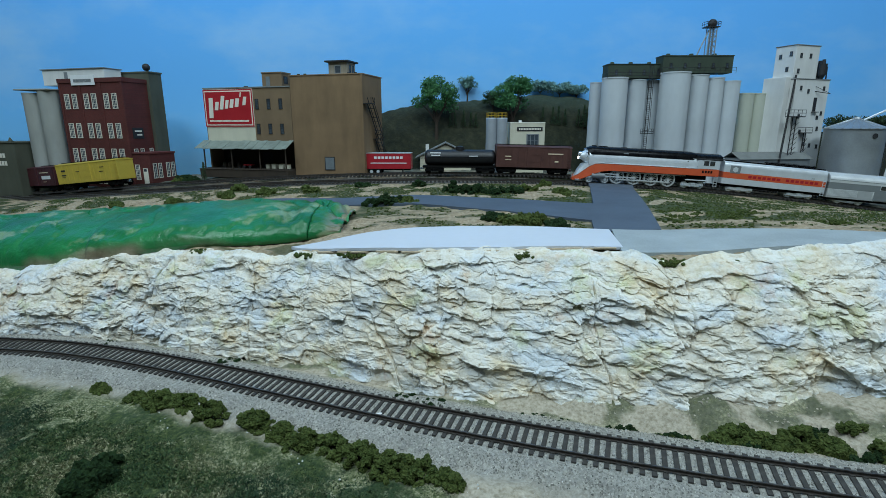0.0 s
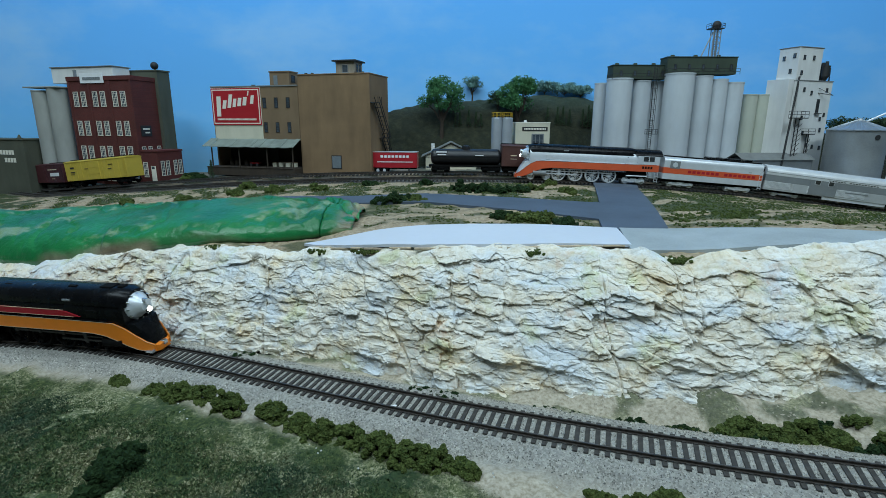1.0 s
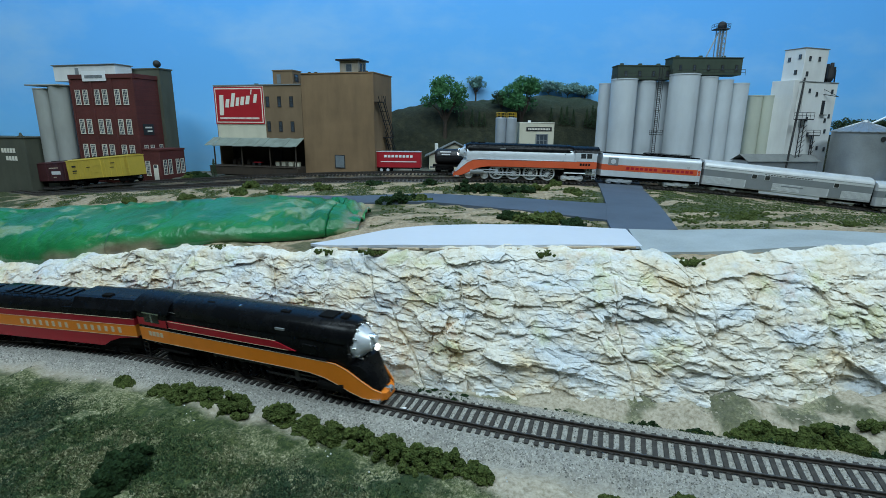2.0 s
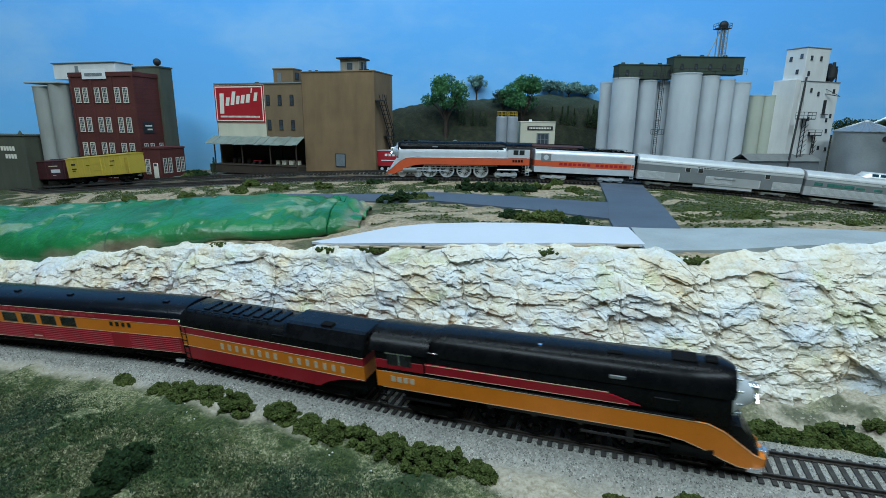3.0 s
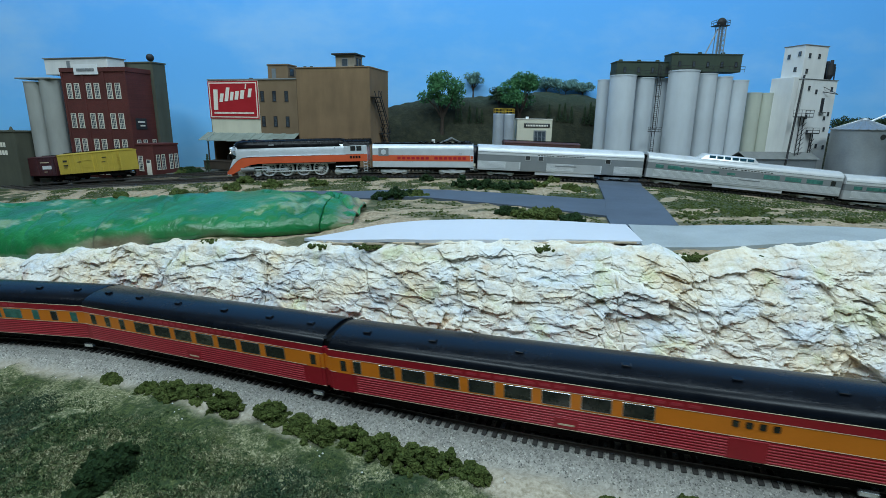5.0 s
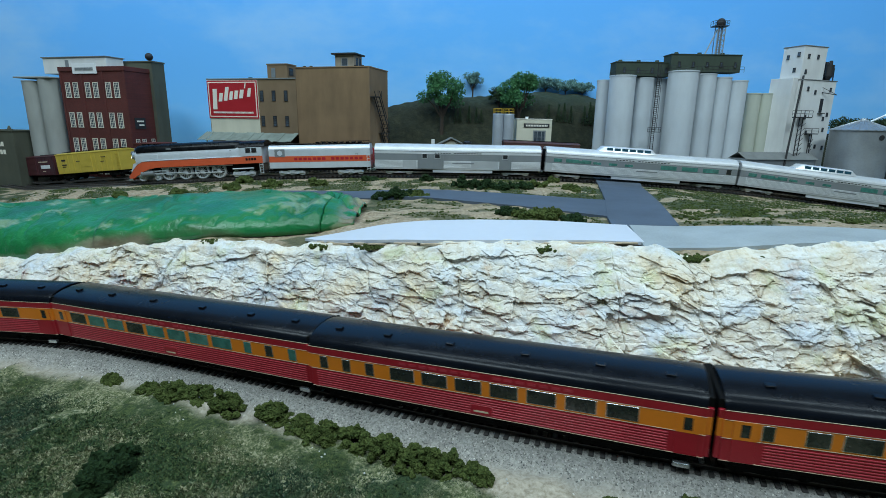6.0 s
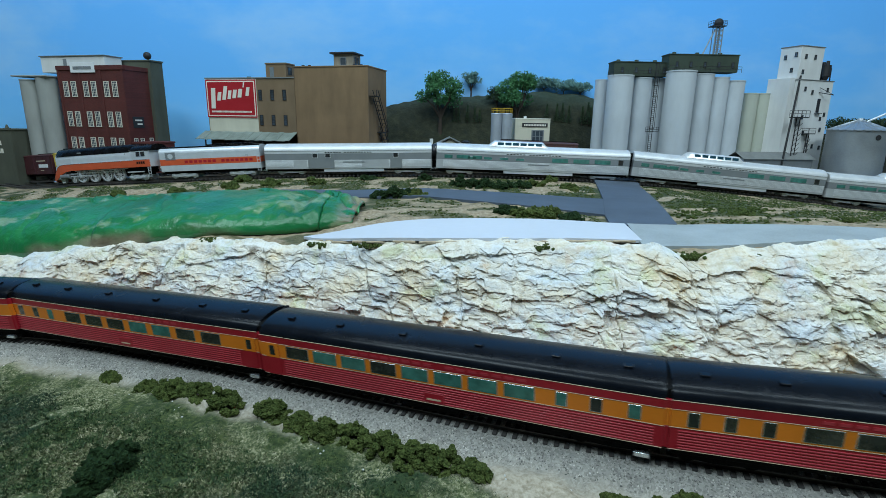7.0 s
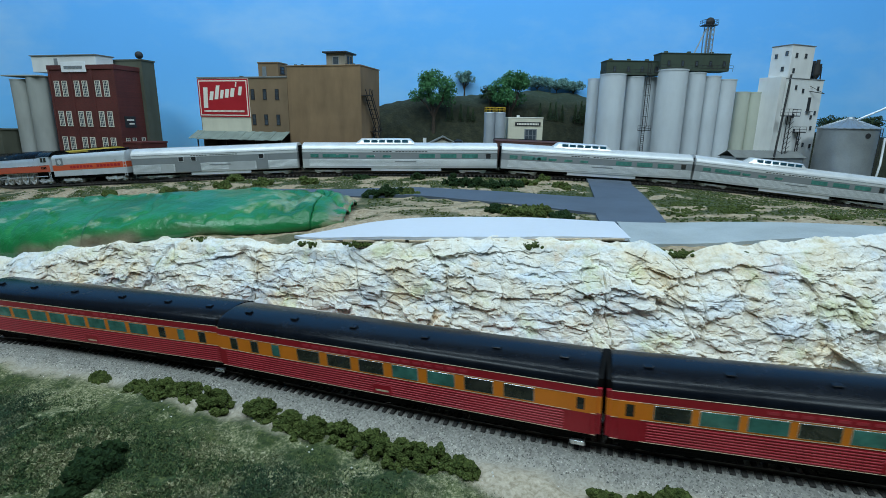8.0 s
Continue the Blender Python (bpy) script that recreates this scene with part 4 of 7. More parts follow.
def tender(scheme):
    sunset = scheme == "sunset"
    label = "black red and orange streamlined tender with rounded oil bunker" if sunset else "silver tender with an orange band and black top"
    t = thing("tender", Matrix(), label, "tender")
    h = 75.0
    part("underframe", mbox(B(), -h + 2, h - 2, -13, 13, 7, 12, 0.4), DARKFRAME, t)
    side = [(16.8, 12.0), (16.9, 24.0), (16.8, 37.6)]
    if sunset:
        part("lower_side", mbox(B(), -h, h - 38, -16.9, 16.9, 9.2, 19.6, 0.3), RED, t, "deep red lower side")
        arch = both(lambda q, s: prism(q, [(a * 0.001, b * 0.001) for a, b in ((h - 38, 19.6), (h - 38, 9.2), (h - 34, 9.6), (h - 28, 13.4), (h - 18, 16.9), (h - 8, 18.3), (h, 18.8), (h, 19.6))], s * 0.0155, s * 0.0169))
        part("skirt_arch", arch, RED, t, "red skirt swept up in an arch")
        part("arch_back", mbox(B(), h - 38, h, -15, 15, 11, 19.8, 0.3), DARKFRAME, t)
        part("band", mbox(B(), -h, h, -17.0, 17.0, 19.6, 28.8, 0.2), ORANGE, t, "broad orange band")
        part("upper_side", mbox(B(), -h, h, -16.9, 16.9, 28.8, 34.4, 0.2), RED, t, "deep red upper stripe")
        for z in (19.5, 28.7, 34.2):
            part("pinstripe", both(lambda q, s: mbox(q, -h, h, s * 16.9, s * 17.18, z, z + 0.18)), CREAM, t, "thin cream stripe")
        letters(t, -h + 34, h - 12, 21.9, 26.4, 17.0, (8, 7), CREAM, "lettering", "cream lettering as plain bars", 0.62)
        ztop = 34.4
    else:
        part("lower_side", mbox(B(), -h, h, -16.8, 16.8, 11.0, 20.0, 0.3), SILVER, t, "silver lower side")
        part("band", mbox(B(), -h, h, -16.95, 16.95, 20.0, 28.6, 0.2), VERMILION, t, "broad orange band")
        part("upper_side", mbox(B(), -h, h, -16.8, 16.8, 28.6, 37.5, 0.2), SILVER, t)
        letters(t, -h + 10, h - 36, 22.6, 26.4, 16.95, (7, 7), RED, "lettering", "dark red lettering as plain bars")
        em = part("emblem", both(lambda q, s: mbox(q, h - 24, h - 9, s * 16.7, s * 17.2, 27.6, 39, 0.2)), GREYBAND, t, "square dark grey emblem plate")
        part("emblem_mark", both(lambda q, s: mcyl(q, (h - 16.5, s * 17.0, 33.2), (h - 16.5, s * 17.4, 33.2), 4.2, n=6)), SILVER, em)
        ztop = 37.5
    arc = [(16.8, ztop), (16.6, ztop + 3.5), (14.6, ztop + 7.4), (10.8, ztop + 9.6), (0, ztop + 10.0)] if sunset else [(16.8, ztop), (16.4, ztop + 3.0), (13.6, ztop + 6.2), (8, ztop + 7.8), (0, ztop + 8.2)]
    part("tank_top", shell([(-h, arc), (16, arc)] if sunset else [(-h, arc), (h, arc)]), BLACK if sunset else SILVER, t, "", True)
    if sunset:
        bunk = [(16.8, ztop), (16.4, ztop + 5.2), (11.0, ztop + 12.2), (8.0, ztop + 12.8), (0, ztop + 12.8)]
        b = part("oil_bunker", shell([(8, [(y, min(z, ztop + 7)) for y, z in bunk]), (17, bunk), (h - 1, bunk), (h, [(y * 0.96, z - 1) for y, z in bunk])]), BLACK, t, "chamfered black oil bunker")
        part("hatch", mbox(B(), h - 34, h - 26, -9, -4, ztop + 12.4, ztop + 14.0, 0.3), DARKFRAME, b)
    else:
        part("top_panel", mbox(B(), -h + 1, h - 1, -11, 11, ztop + 6.6, ztop + 8.8, 0.3), BLACK, t, "flat black tender top")
    for k in range(8):
        part("deck_hatch", mbox(B(), -h + 14 + 9 * k, -h + 19 + 9 * k, -7, 7, ztop + 9.0, ztop + 10.8, 0.3), BLACK, t)
    deck = B()
    for k in range(10):
        mcyl(deck, (-h + 4 + 8 * k, -12.0, ztop + 8.6), (-h + 4 + 8 * k, -12.0, ztop + 11.4), 0.3, n=6)
    mcyl(deck, (-h + 3, -12.0, ztop + 11.3), (-h + 78, -12.0, ztop + 11.3), 0.3, n=6)
    part("deck_rail", deck, BLACK, t)
    part("ladder", both(lambda q, s: [mbox(q, -h - 0.5, -h + 4.5, s * 16.6, s * 17.3, z, z + 0.6) for z in (8, 13, 18, 23, 28)] + [mbox(q, -h + xx, -h + xx + 0.6, s * 16.6, s * 17.3, 7, 34) for xx in (-0.5, 4.0)]), BLACK if sunset else SILVER, t)
    for e in (-44, 44):
        truck(t, e, 30, DARKFRAME if sunset else SILVER, 9.6, 3)
    part("drawbar", mbox(B(), h, h + 7, -2, 2, 6, 8, 0.2), DARKFRAME, t)
    if sunset:
        part("marker_lamp", both(lambda q, s: mcyl(q, (-h, s * 14.6, 36.5), (-h - 2.2, s * 14.6, 36.5), 0.9, n=10)), GREENLAMP, t, "lit green marker lamp")
    coupler(t, -h + 3, -1)
    return t


# ---- the two trains ----
def pane_plan(k):
    random.seed(k)
    return lambda a: random.choice((DARKGLASS, TEALGLASS, TEALGLASS) if k % 2 else (DARKGLASS, DARKGLASS, DARKGLASS, TEALGLASS))


EVEN = lambda x0, x1, n, w: [(x0 + (x1 - x0) * i / (n - 1) - w / 2, x0 + (x1 - x0) * i / (n - 1) + w / 2) for i in range(n)]
LOCO_A, DRV_A, ROD_A = locomotive("sunset")
TEND_A = tender("sunset")
CAR_1 = red_coach(277, 281, [(-122, -117.5), (-105, -96)] + EVEN(-84, 34, 7, 14), DARKGLASS, "red and orange baggage-coach with black roof", -127, (80,))
CAR_2 = red_coach(218, 229, EVEN(-48, 74, 7, 15) + [(-104, -99), (-88, -83), (-72, -67)], pane_plan(2), "red and orange articulated coach with dark windows", 99)
CAR_3 = red_coach(238, 229, EVEN(-86, 46, 8, 15) + [(64, 69), (80, 85), (97, 102)], pane_plan(3), "red and orange articulated coach with green-tinted windows", -108)
CAR_4 = red_coach(240, 236, EVEN(-48, 78, 7, 15) + [(-106, -101), (-90, -85), (-74, -69)], pane_plan(4), "red and orange articulated coach with dark windows", 110)
CAR_5 = red_coach(240, 236, EVEN(-86, 46, 8, 15) + [(64, 69), (80, 85), (97, 102)], pane_plan(5), "red and orange articulated coach with green-tinted windows", -108)
LOCO_A.scale = (0.93, 0.98, 0.98)
LOCO_B, DRV_B, ROD_B = locomotive("silver")
TEND_B = tender("silver")
BAGGAGE = steel_car(252, "baggage", "stainless streamlined baggage car with grey doors")
DOME_A = steel_car(294, "dome", "stainless fluted dome car with green-tinted windows")
DOME_B = copy_thing(DOME_A, Matrix())
DOME_C = copy_thing(DOME_A, Matrix())


# ---- building materials ----
def masonry(name, a, b, joint, scale_x, scale_z):
    """Courses of brick with pale joints, at model scale."""
    m = Mat(name, 0.85)
    n = m.t.nodes.new("ShaderNodeTexBrick")
    n.inputs["Scale"].default_value = 1.0
    n.inputs["Brick Width"].default_value, n.inputs["Row Height"].default_value = scale_x, scale_z
    n.inputs["Mortar Size"].default_value = scale_z * 0.09
    n.inputs["Color1"].default_value, n.inputs["Color2"].default_value, n.inputs["Mortar"].default_value = (*a, 1), (*b, 1), (*joint, 1)
    rot = m.t.nodes.new("ShaderNodeMapping")
    rot.inputs["Rotation"].default_value = (math.pi / 2, 0, 0)
    m.t.links.new(m.co, rot.inputs["Vector"])
    m.t.links.new(rot.outputs[0], n.inputs["Vector"])
    big = m.ramp(m.noise(22, 5), [(0.3, (0.62, 0.60, 0.58)), (0.7, (1.0, 1.0, 1.0))])
    m.colour(m.mix(1.0, n.outputs["Color"], big, "MULTIPLY"))
    return m.bump(n.outputs["Fac"], 0.0002, -0.5).m


def stucco(name, c, streak=0.35, scale=18.0):
    """Painted render with vertical weather streaks."""
    m = Mat(name, 0.88)
    dark = tuple(v * (1 - streak) for v in c)
    lite = tuple(min(1, v * 1.12) for v in c)
    run = m.noise(scale * 2.5, 5, m.stretch(1, 1, 0.22))
    blot = m.noise(scale, 5)
    m.colour(m.mix(0.5, m.ramp(run, [(0.3, dark), (0.6, lite)]), m.ramp(blot, [(0.3, dark), (0.7, lite)])))
    return m.bump(m.noise(900, 4), 0.00012, 0.6).m


BRICK = masonry("dark_red_brick", (0.135, 0.024, 0.020), (0.10, 0.019, 0.016), (0.11, 0.045, 0.04), 0.0026, 0.0009)
TANBRICK = stucco("tan_brown_wall", (0.20, 0.135, 0.078), 0.25)
BROWNWALL = stucco("brown_stucco_wall", (0.235, 0.150, 0.080), 0.42, 16)
WEATHERED = stucco("weathered_boarding", (0.30, 0.265, 0.21), 0.45, 40)
CREAMWALL = stucco("cream_wall", (0.60, 0.57, 0.45), 0.16)
CONCRETE = stucco("silo_concrete", (0.53, 0.57, 0.60), 0.16, 14)
CREAMSILO = stucco("cream_silo", (0.47, 0.49, 0.41), 0.14, 14)
GREYSILO = stucco("grey_silo", (0.33, 0.34, 0.32), 0.22, 14)
WHITEWALL = stucco("whitewashed_wall", (0.70, 0.70, 0.68), 0.16, 16)
GREENMETAL = stucco("dark_green_sheet", (0.040, 0.058, 0.040), 0.3, 30)
OLIVE = stucco("olive_wall", (0.085, 0.090, 0.065), 0.3, 20)
DOCKDARK = stucco("dark_stained_wood", (0.045, 0.032, 0.022), 0.4, 40)
ROOFGREY = stucco("weathered_roofing", (0.20, 0.21, 0.205), 0.25, 30)
AWNING = stucco("patinated_metal_awning", (0.22, 0.26, 0.23), 0.4, 40)
SIGNRED = painted("sign_red", (0.42, 0.012, 0.020), 0.5, wear=0.12, scale=40)
SIGNWHITE = painted("sign_cream", (0.80, 0.76, 0.66), 0.55, wear=0.08, scale=60)
GALV = painted("galvanised_sheet", (0.36, 0.39, 0.41), 0.42, 0.6, wear=0.2, scale=30)
TANKSTEEL = painted("brushed_tank_steel", (0.46, 0.50, 0.54), 0.48, 0.5, wear=0.15, scale=40)
YELLOW = painted("yellow_safety_paint", (0.70, 0.44, 0.02), 0.5, wear=0.12)
IRON = painted("dark_ironwork", (0.030, 0.030, 0.032), 0.6, 0.3, wear=0.3, scale=120)
PANE = glass("dark_factory_glass", (0.09, 0.115, 0.14), 0.15)
GREYDOOR = painted("grey_sheet_door", (0.17, 0.20, 0.22), 0.5, wear=0.25, scale=80)


def bx(name, parent, mat, x0, x1, y0, y1, z0, z1, bevel=0.0004, label=""):
    return part(name, box(B(), x0, x1, y0, y1, z0, z1, bevel), mat, parent, label)


def sash(parent, x, z, w, h, frame_mat, cols=2, rows=4, y=0.0, arch=False, name="window", side=None):
    """A window let into a wall face at y (front) or, with side, into the wall x = side: casing, pane and bars."""
    f = max(w * 0.085, 0.0007)
    def place(a0, a1, d0, d1, z0, z1, bm):
        if side is None:
            box(bm, a0, a1, y + d0, y + d1, z0, z1)
        else:
            box(bm, side - d1, side - d0, a0, a1, z0, z1)
    bm = B()
    for a0, a1, z0, z1 in ((x - w / 2, x - w / 2 + f, z - h / 2, z + h / 2), (x + w / 2 - f, x + w / 2, z - h / 2, z + h / 2), (x - w / 2 + f, x + w / 2 - f, z + h / 2 - f, z + h / 2), (x - w / 2 - f * 0.6, x + w / 2 + f * 0.6, z - h / 2 - f, z - h / 2)):
        place(a0, a1, -0.0007, 0.0003, z0, z1, bm)
    for i in range(1, cols):
        xx = x - w / 2 + w * i / cols
        place(xx - max(w * 0.02, 0.0002), xx + max(w * 0.02, 0.0002), -0.0004, 0.0002, z - h / 2, z + h / 2, bm)
    for i in range(1, rows):
        zz = z - h / 2 + h * i / rows
        place(x - w / 2, x + w / 2, -0.0004, 0.0002, zz - max(h * 0.009, 0.00022), zz + max(h * 0.009, 0.00022), bm)
    if arch:
        place(x - w * 0.30, x + w * 0.30, -0.0006, 0.0003, z + h / 2, z + h / 2 + w * 0.13, bm)
    ob = part(name, bm, frame_mat, parent)
    pb = B()
    place(x - w / 2 + f * 0.5, x + w / 2 - f * 0.5, -0.0002, 0.0002, z - h / 2, z + h / 2 - f * 0.4, pb)
    part("pane", pb, PANE, ob)
    return ob


def bars(parent, x0, x1, z0, z1, y, n, mat, name="lettering", slant=0.0, label=""):
    """Writing as plain upright bars."""
    w = (x1 - x0) / n
    bm = B()
    for i in range(n):
        zz = z0 + slant * (i + 0.5) * w
        box(bm, x0 + i * w + w * 0.16, x0 + (i + 1) * w - w * 0.12, y - 0.0004, y + 0.0002, zz, zz + z1 - z0)
    return part(name, bm, mat, parent, label)


GROW = Matrix.Diagonal((1.06, 1.06, 1.06, 1))


# ---- brick flour mill ----
def mill():
    b = thing("brick_mill", pose(-0.684, 0.946, 0.060, 0, 0, -15.1) @ GROW, "four-storey dark red brick mill with white sash windows", "building")
    w, d, h = 0.132, 0.060, 0.175
    part("wall", box(B(), 0, w, 0, d, 0, h, 0.0003), BRICK, b, "dark red brick walls")
    for x in (0.0, w * 0.322, w * 0.645, w - 0.004):
        bx("pilaster", b, BRICK, x, x + 0.004, -0.0012, 0.0004, 0, h - 0.004, 0.0002)
    bx("parapet", b, BRICK, -0.001, w + 0.001, -0.0016, 0.003, h - 0.004, h + 0.003, 0.0003)
    bx("parapet", b, BRICK, w - 0.002, w + 0.0012, 0.003, d + 0.001, h - 0.004, h + 0.003, 0.0003)
    bx("roof", b, ROOFGREY, 0.001, w - 0.002, 0.003, d, h, h + 0.001, 0)
    for z in (0.142, 0.0945, 0.053, 0.018):
        for x in (0.0145, 0.0305, 0.0555, 0.0715, 0.0970, 0.1135):
            sash(b, x, z, 0.0100, 0.0235, SIGNWHITE, 3, 6, -0.0004)
    for y in (0.010, 0.023, 0.042, 0.055):
        sash(b, y, 0.054, 0.0075, 0.021, SIGNWHITE, 2, 5, 0, False, side=w)
    sg = bx("wall_sign", b, IRON, w, w + 0.0008, 0.008, 0.030, 0.081, 0.099, 0.0002, "small black sign with pale writing")
    part("writing", box(box(B(), w + 0.0007, w + 0.0011, 0.012, 0.026, 0.092, 0.0945), w + 0.0007, w + 0.0011, 0.016, 0.026, 0.086, 0.0885), SIGNWHITE, sg)
    ban = bx("banner", b, WHITE, 0.030, 0.079, -0.0020, -0.0006, h - 0.008, h + 0.008, 0.0002, "white paper banner with dark writing")
    bars(ban, 0.036, 0.073, h - 0.003, h + 0.0015, -0.0022, 14, GREYBAND)
    # annex
    ax, az = w, 0.056
    an = part("annex", box(B(), ax, ax + 0.034, 0.001, d - 0.004, 0, az, 0.0003), BRICK, b, "single-storey brick annex")
    bx("annex_cap", an, BRICK, ax, ax + 0.035, 0.0, d - 0.003, az, az + 0.003, 0.0003)
    sash(an, ax + 0.008, 0.027, 0.0085, 0.024, SIGNWHITE, 3, 6, 0.0007)
    dr = bx("door", an, SIGNWHITE, ax + 0.019, ax + 0.028, -0.0002, 0.0016, 0.004, 0.033, 0.0003, "white panelled door")
    bx("door_light", dr, PANE, ax + 0.0205, ax + 0.0265, -0.0004, 0.0005, 0.028, 0.0325, 0)
    for y in (0.010, 0.021, 0.038, 0.049):
        sash(an, y, 0.029, 0.0075, 0.024, SIGNWHITE, 2, 5, 0, side=ax + 0.034)
    bx("doorstep", an, CONCRETE, ax - 0.012, ax + 0.032, -0.016, 0.001, -0.004, 0.004, 0.001)
    # roof house and elevator head
    rh = bx("roof_house", b, WHITEWALL, -0.046, 0.086, 0.012, 0.046, h - 0.006, h + 0.019, 0.0004, "long white roof house")
    bx("roof", rh, ROOFGREY, -0.048, 0.088, 0.010, 0.048, h + 0.019, h + 0.0205, 0.0003)
    bx("vent", rh, GREYBAND, 0.002, 0.009, 0.0112, 0.0125, h + 0.002, h + 0.015, 0.0001)
    hh = bx("head_house", b, OLIVE, 0.060, w + 0.006, 0.050, 0.078, 0.0, h + 0.014, 0.0004, "olive elevator head behind the mill")
    bx("cornice", hh, OLIVE, 0.059, w + 0.0075, 0.049, 0.079, h + 0.014, h + 0.0165, 0.0003)
    ball = B()
    bmesh.ops.create_uvsphere(ball, u_segments=18, v_segments=12, radius=0.0062, matrix=Matrix.Translation((w - 0.006, 0.060, h + 0.024)))
    cyl(ball, (w - 0.006, 0.060, h + 0.014), (w - 0.006, 0.060, h + 0.020), 0.0012, n=8)
    part("roof_ball", ball, IRON, b, "round dark ventilator ball", True)
    return b


mill()


def silo(name, x, y, r, z0, z1, mat, label, group):
    """A concrete cylinder with a rim."""
    s = thing(name, pose(x, y, z0), label, "silo", group)
    bm = B()
    n = 40
    prof = [(r, 0), (r, z1 - z0)]
    loft(bm, [[(q * math.cos(t), q * math.sin(t), z) for t in np.linspace(0, 2 * math.pi, n, endpoint=False)] for q, z in prof])
    part("drum", bm, mat, s, "", True)
    part("cap", cyl(B(), (0, 0, z1 - z0 - 0.0002), (0, 0, z1 - z0 + 0.0018), r * 1.035, r * 1.035, 40), mat, s)
    return s


silo("mill_silo", -0.744, 0.962, 0.0168, 0.043, 0.224, GREYSILO, "tall grey concrete silo beside the mill", "mill silos")
silo("mill_silo", -0.7115, 0.956, 0.0168, 0.043, 0.2295, GREYSILO, "tall grey concrete silo beside the mill", "mill silos")
plate = thing("silo_roof", pose(-0.7265, 0.960, 0.230, 0, 0, -12), "thin grey roof slab across the mill silos", "roof")
bx("slab", plate, GREYSILO, -0.040, 0.034, -0.019, 0.02, 0, 0.0022)


def green_store():
    b = thing("warehouse", pose(-0.912, 0.965, 0.038, 0, 0, -14), "olive green warehouse with a pale painted name", "building")
    w, d, h = 0.145, 0.06, 0.100
    part("wall", box(B(), 0, w, 0, d, 0, h, 0.0004), OLIVE, b)
    bx("cornice", b, OLIVE, -0.001, w + 0.0015, -0.0015, d, h, h + 0.0025)
    bars(b, w - 0.058, w - 0.024, h - 0.026, h - 0.018, -0.0003, 5, SIGNWHITE)
    bars(b, w - 0.050, w - 0.022, h - 0.040, h - 0.032, -0.0003, 4, SIGNWHITE)
    part("finial", cyl(box(B(), w - 0.020, w - 0.012, 0.004, 0.012, h, h + 0.004, 0.0003), (w - 0.016, 0.008, h + 0.004), (w - 0.016, 0.008, h + 0.010), 0.0035, 0.001, 14), OLIVE, b)


green_store()


# ---- warehouse with the painted sign ----
def sign_house():
    b = thing("sign_warehouse", pose(-0.421, 0.931, 0.080, 0, 0, -15.6), "brown warehouse with a big red sign and loading dock", "building")
    w, d, h = 0.172, 0.075, 0.150
    part("wall", box(B(), 0, w, 0, d, 0.060, h, 0.0004), TANBRICK, b, "weathered tan brown wall")
    bx("back_wall", b, DOCKDARK, 0, w, 0.034, d, 0, 0.060)
    bx("end_wall", b, TANBRICK, 0, 0.003, 0.001, 0.034, 0.014, 0.060)
    bx("coping", b, ROOFGREY, -0.001, w, -0.0015, d, h, h + 0.0022)
    bx("pale_panel", b, CREAMWALL, 0.002, 0.100, -0.0006, 0.0003, 0.060, h - 0.062, 0, "cream painted wall panel")
    sg = bx("sign_board", b, SIGNWHITE, 0.000, 0.100, -0.0016, -0.0002, h - 0.064, h - 0.001, 0.0002, "big red advertising board")
    bx("edge", sg, SIGNRED, 0.0004, 0.0996, -0.0019, -0.0014, h - 0.0636, h - 0.0014, 0)
    bx("border", sg, SIGNWHITE, 0.0026, 0.0974, -0.0021, -0.0016, h - 0.0615, h - 0.0035, 0)
    bx("field", sg, SIGNRED, 0.0044, 0.0956, -0.0023, -0.0018, h - 0.0597, h - 0.0053, 0)
    # brand as plain leaning strokes of its size
    mark = B()
    base = h - 0.037
    def stroke(x, z, sx, sz, lean=0.25):
        vs = [mark.verts.new((x + lean * q * sz + p * sx, -0.0023 - e, z + q * sz)) for e in (0, 0.0004) for p, q in ((0, 0), (1, 0), (1, 1), (0, 1))]
        for f in ((0, 1, 2, 3), (4, 5, 6, 7), (0, 1, 5, 4), (1, 2, 6, 5), (2, 3, 7, 6), (3, 0, 4, 7)):
            mark.faces.new([vs[i] for i in f])
    x = 0.010
    for i, (wide, low, high) in enumerate(((0.0105, -0.012, 0.022), (0.0088, 0, 0.0140), (0.0088, 0, 0.0225), (0.0078, 0, 0.0140), (0.0088, 0, 0.0140), (0.0092, 0, 0.0140), (0.0028, 0.015, 0.023), (0.0078, 0, 0.0140))):
        lift = 0.0013 * i
        stroke(x, base + low + lift, wide * 0.80, high - low, 0.22 if i else 0.06)
        x += wide + 0.0018
    bmesh.ops.recalc_face_normals(mark, faces=mark.faces[:])
    part("brand_shape", mark, SIGNWHITE, sg, "cream script shapes")
    bars(sg, 0.010, 0.090, h - 0.0555, h - 0.0525, -0.0023, 34, SIGNWHITE, "small_print")
    for x in (0.1065, 0.1295, 0.1525):
        for z in (h - 0.026, h - 0.067):
            sash(b, x, z, 0.0066, 0.0165, IRON, 3, 4, -0.0002)
    # awning of corrugated sheets
    for k in range(22):
        x0 = -0.010 + k * 0.0083
        z = 0.062 + random.uniform(-0.0006, 0.0006)
        bm = loft(B(), [[(xx, -0.026, z - 0.013 + c), (xx, 0.0, z + c), (xx, 0.0, z + c + 0.0007), (xx, -0.026, z - 0.013 + c + 0.0007)] for xx, c in ((x0, 0), (x0 + 0.002, 0.0005), (x0 + 0.0041, 0), (x0 + 0.0062, 0.0005), (x0 + 0.0082, 0))])
        part("awning_sheet", bm, AWNING, b)
    for x in (0.004, 0.060, 0.116, 0.166):
        bx("awning_post", b, DOCKDARK, x, x + 0.0018, -0.020, -0.018, 0.014, 0.052, 0.0002)
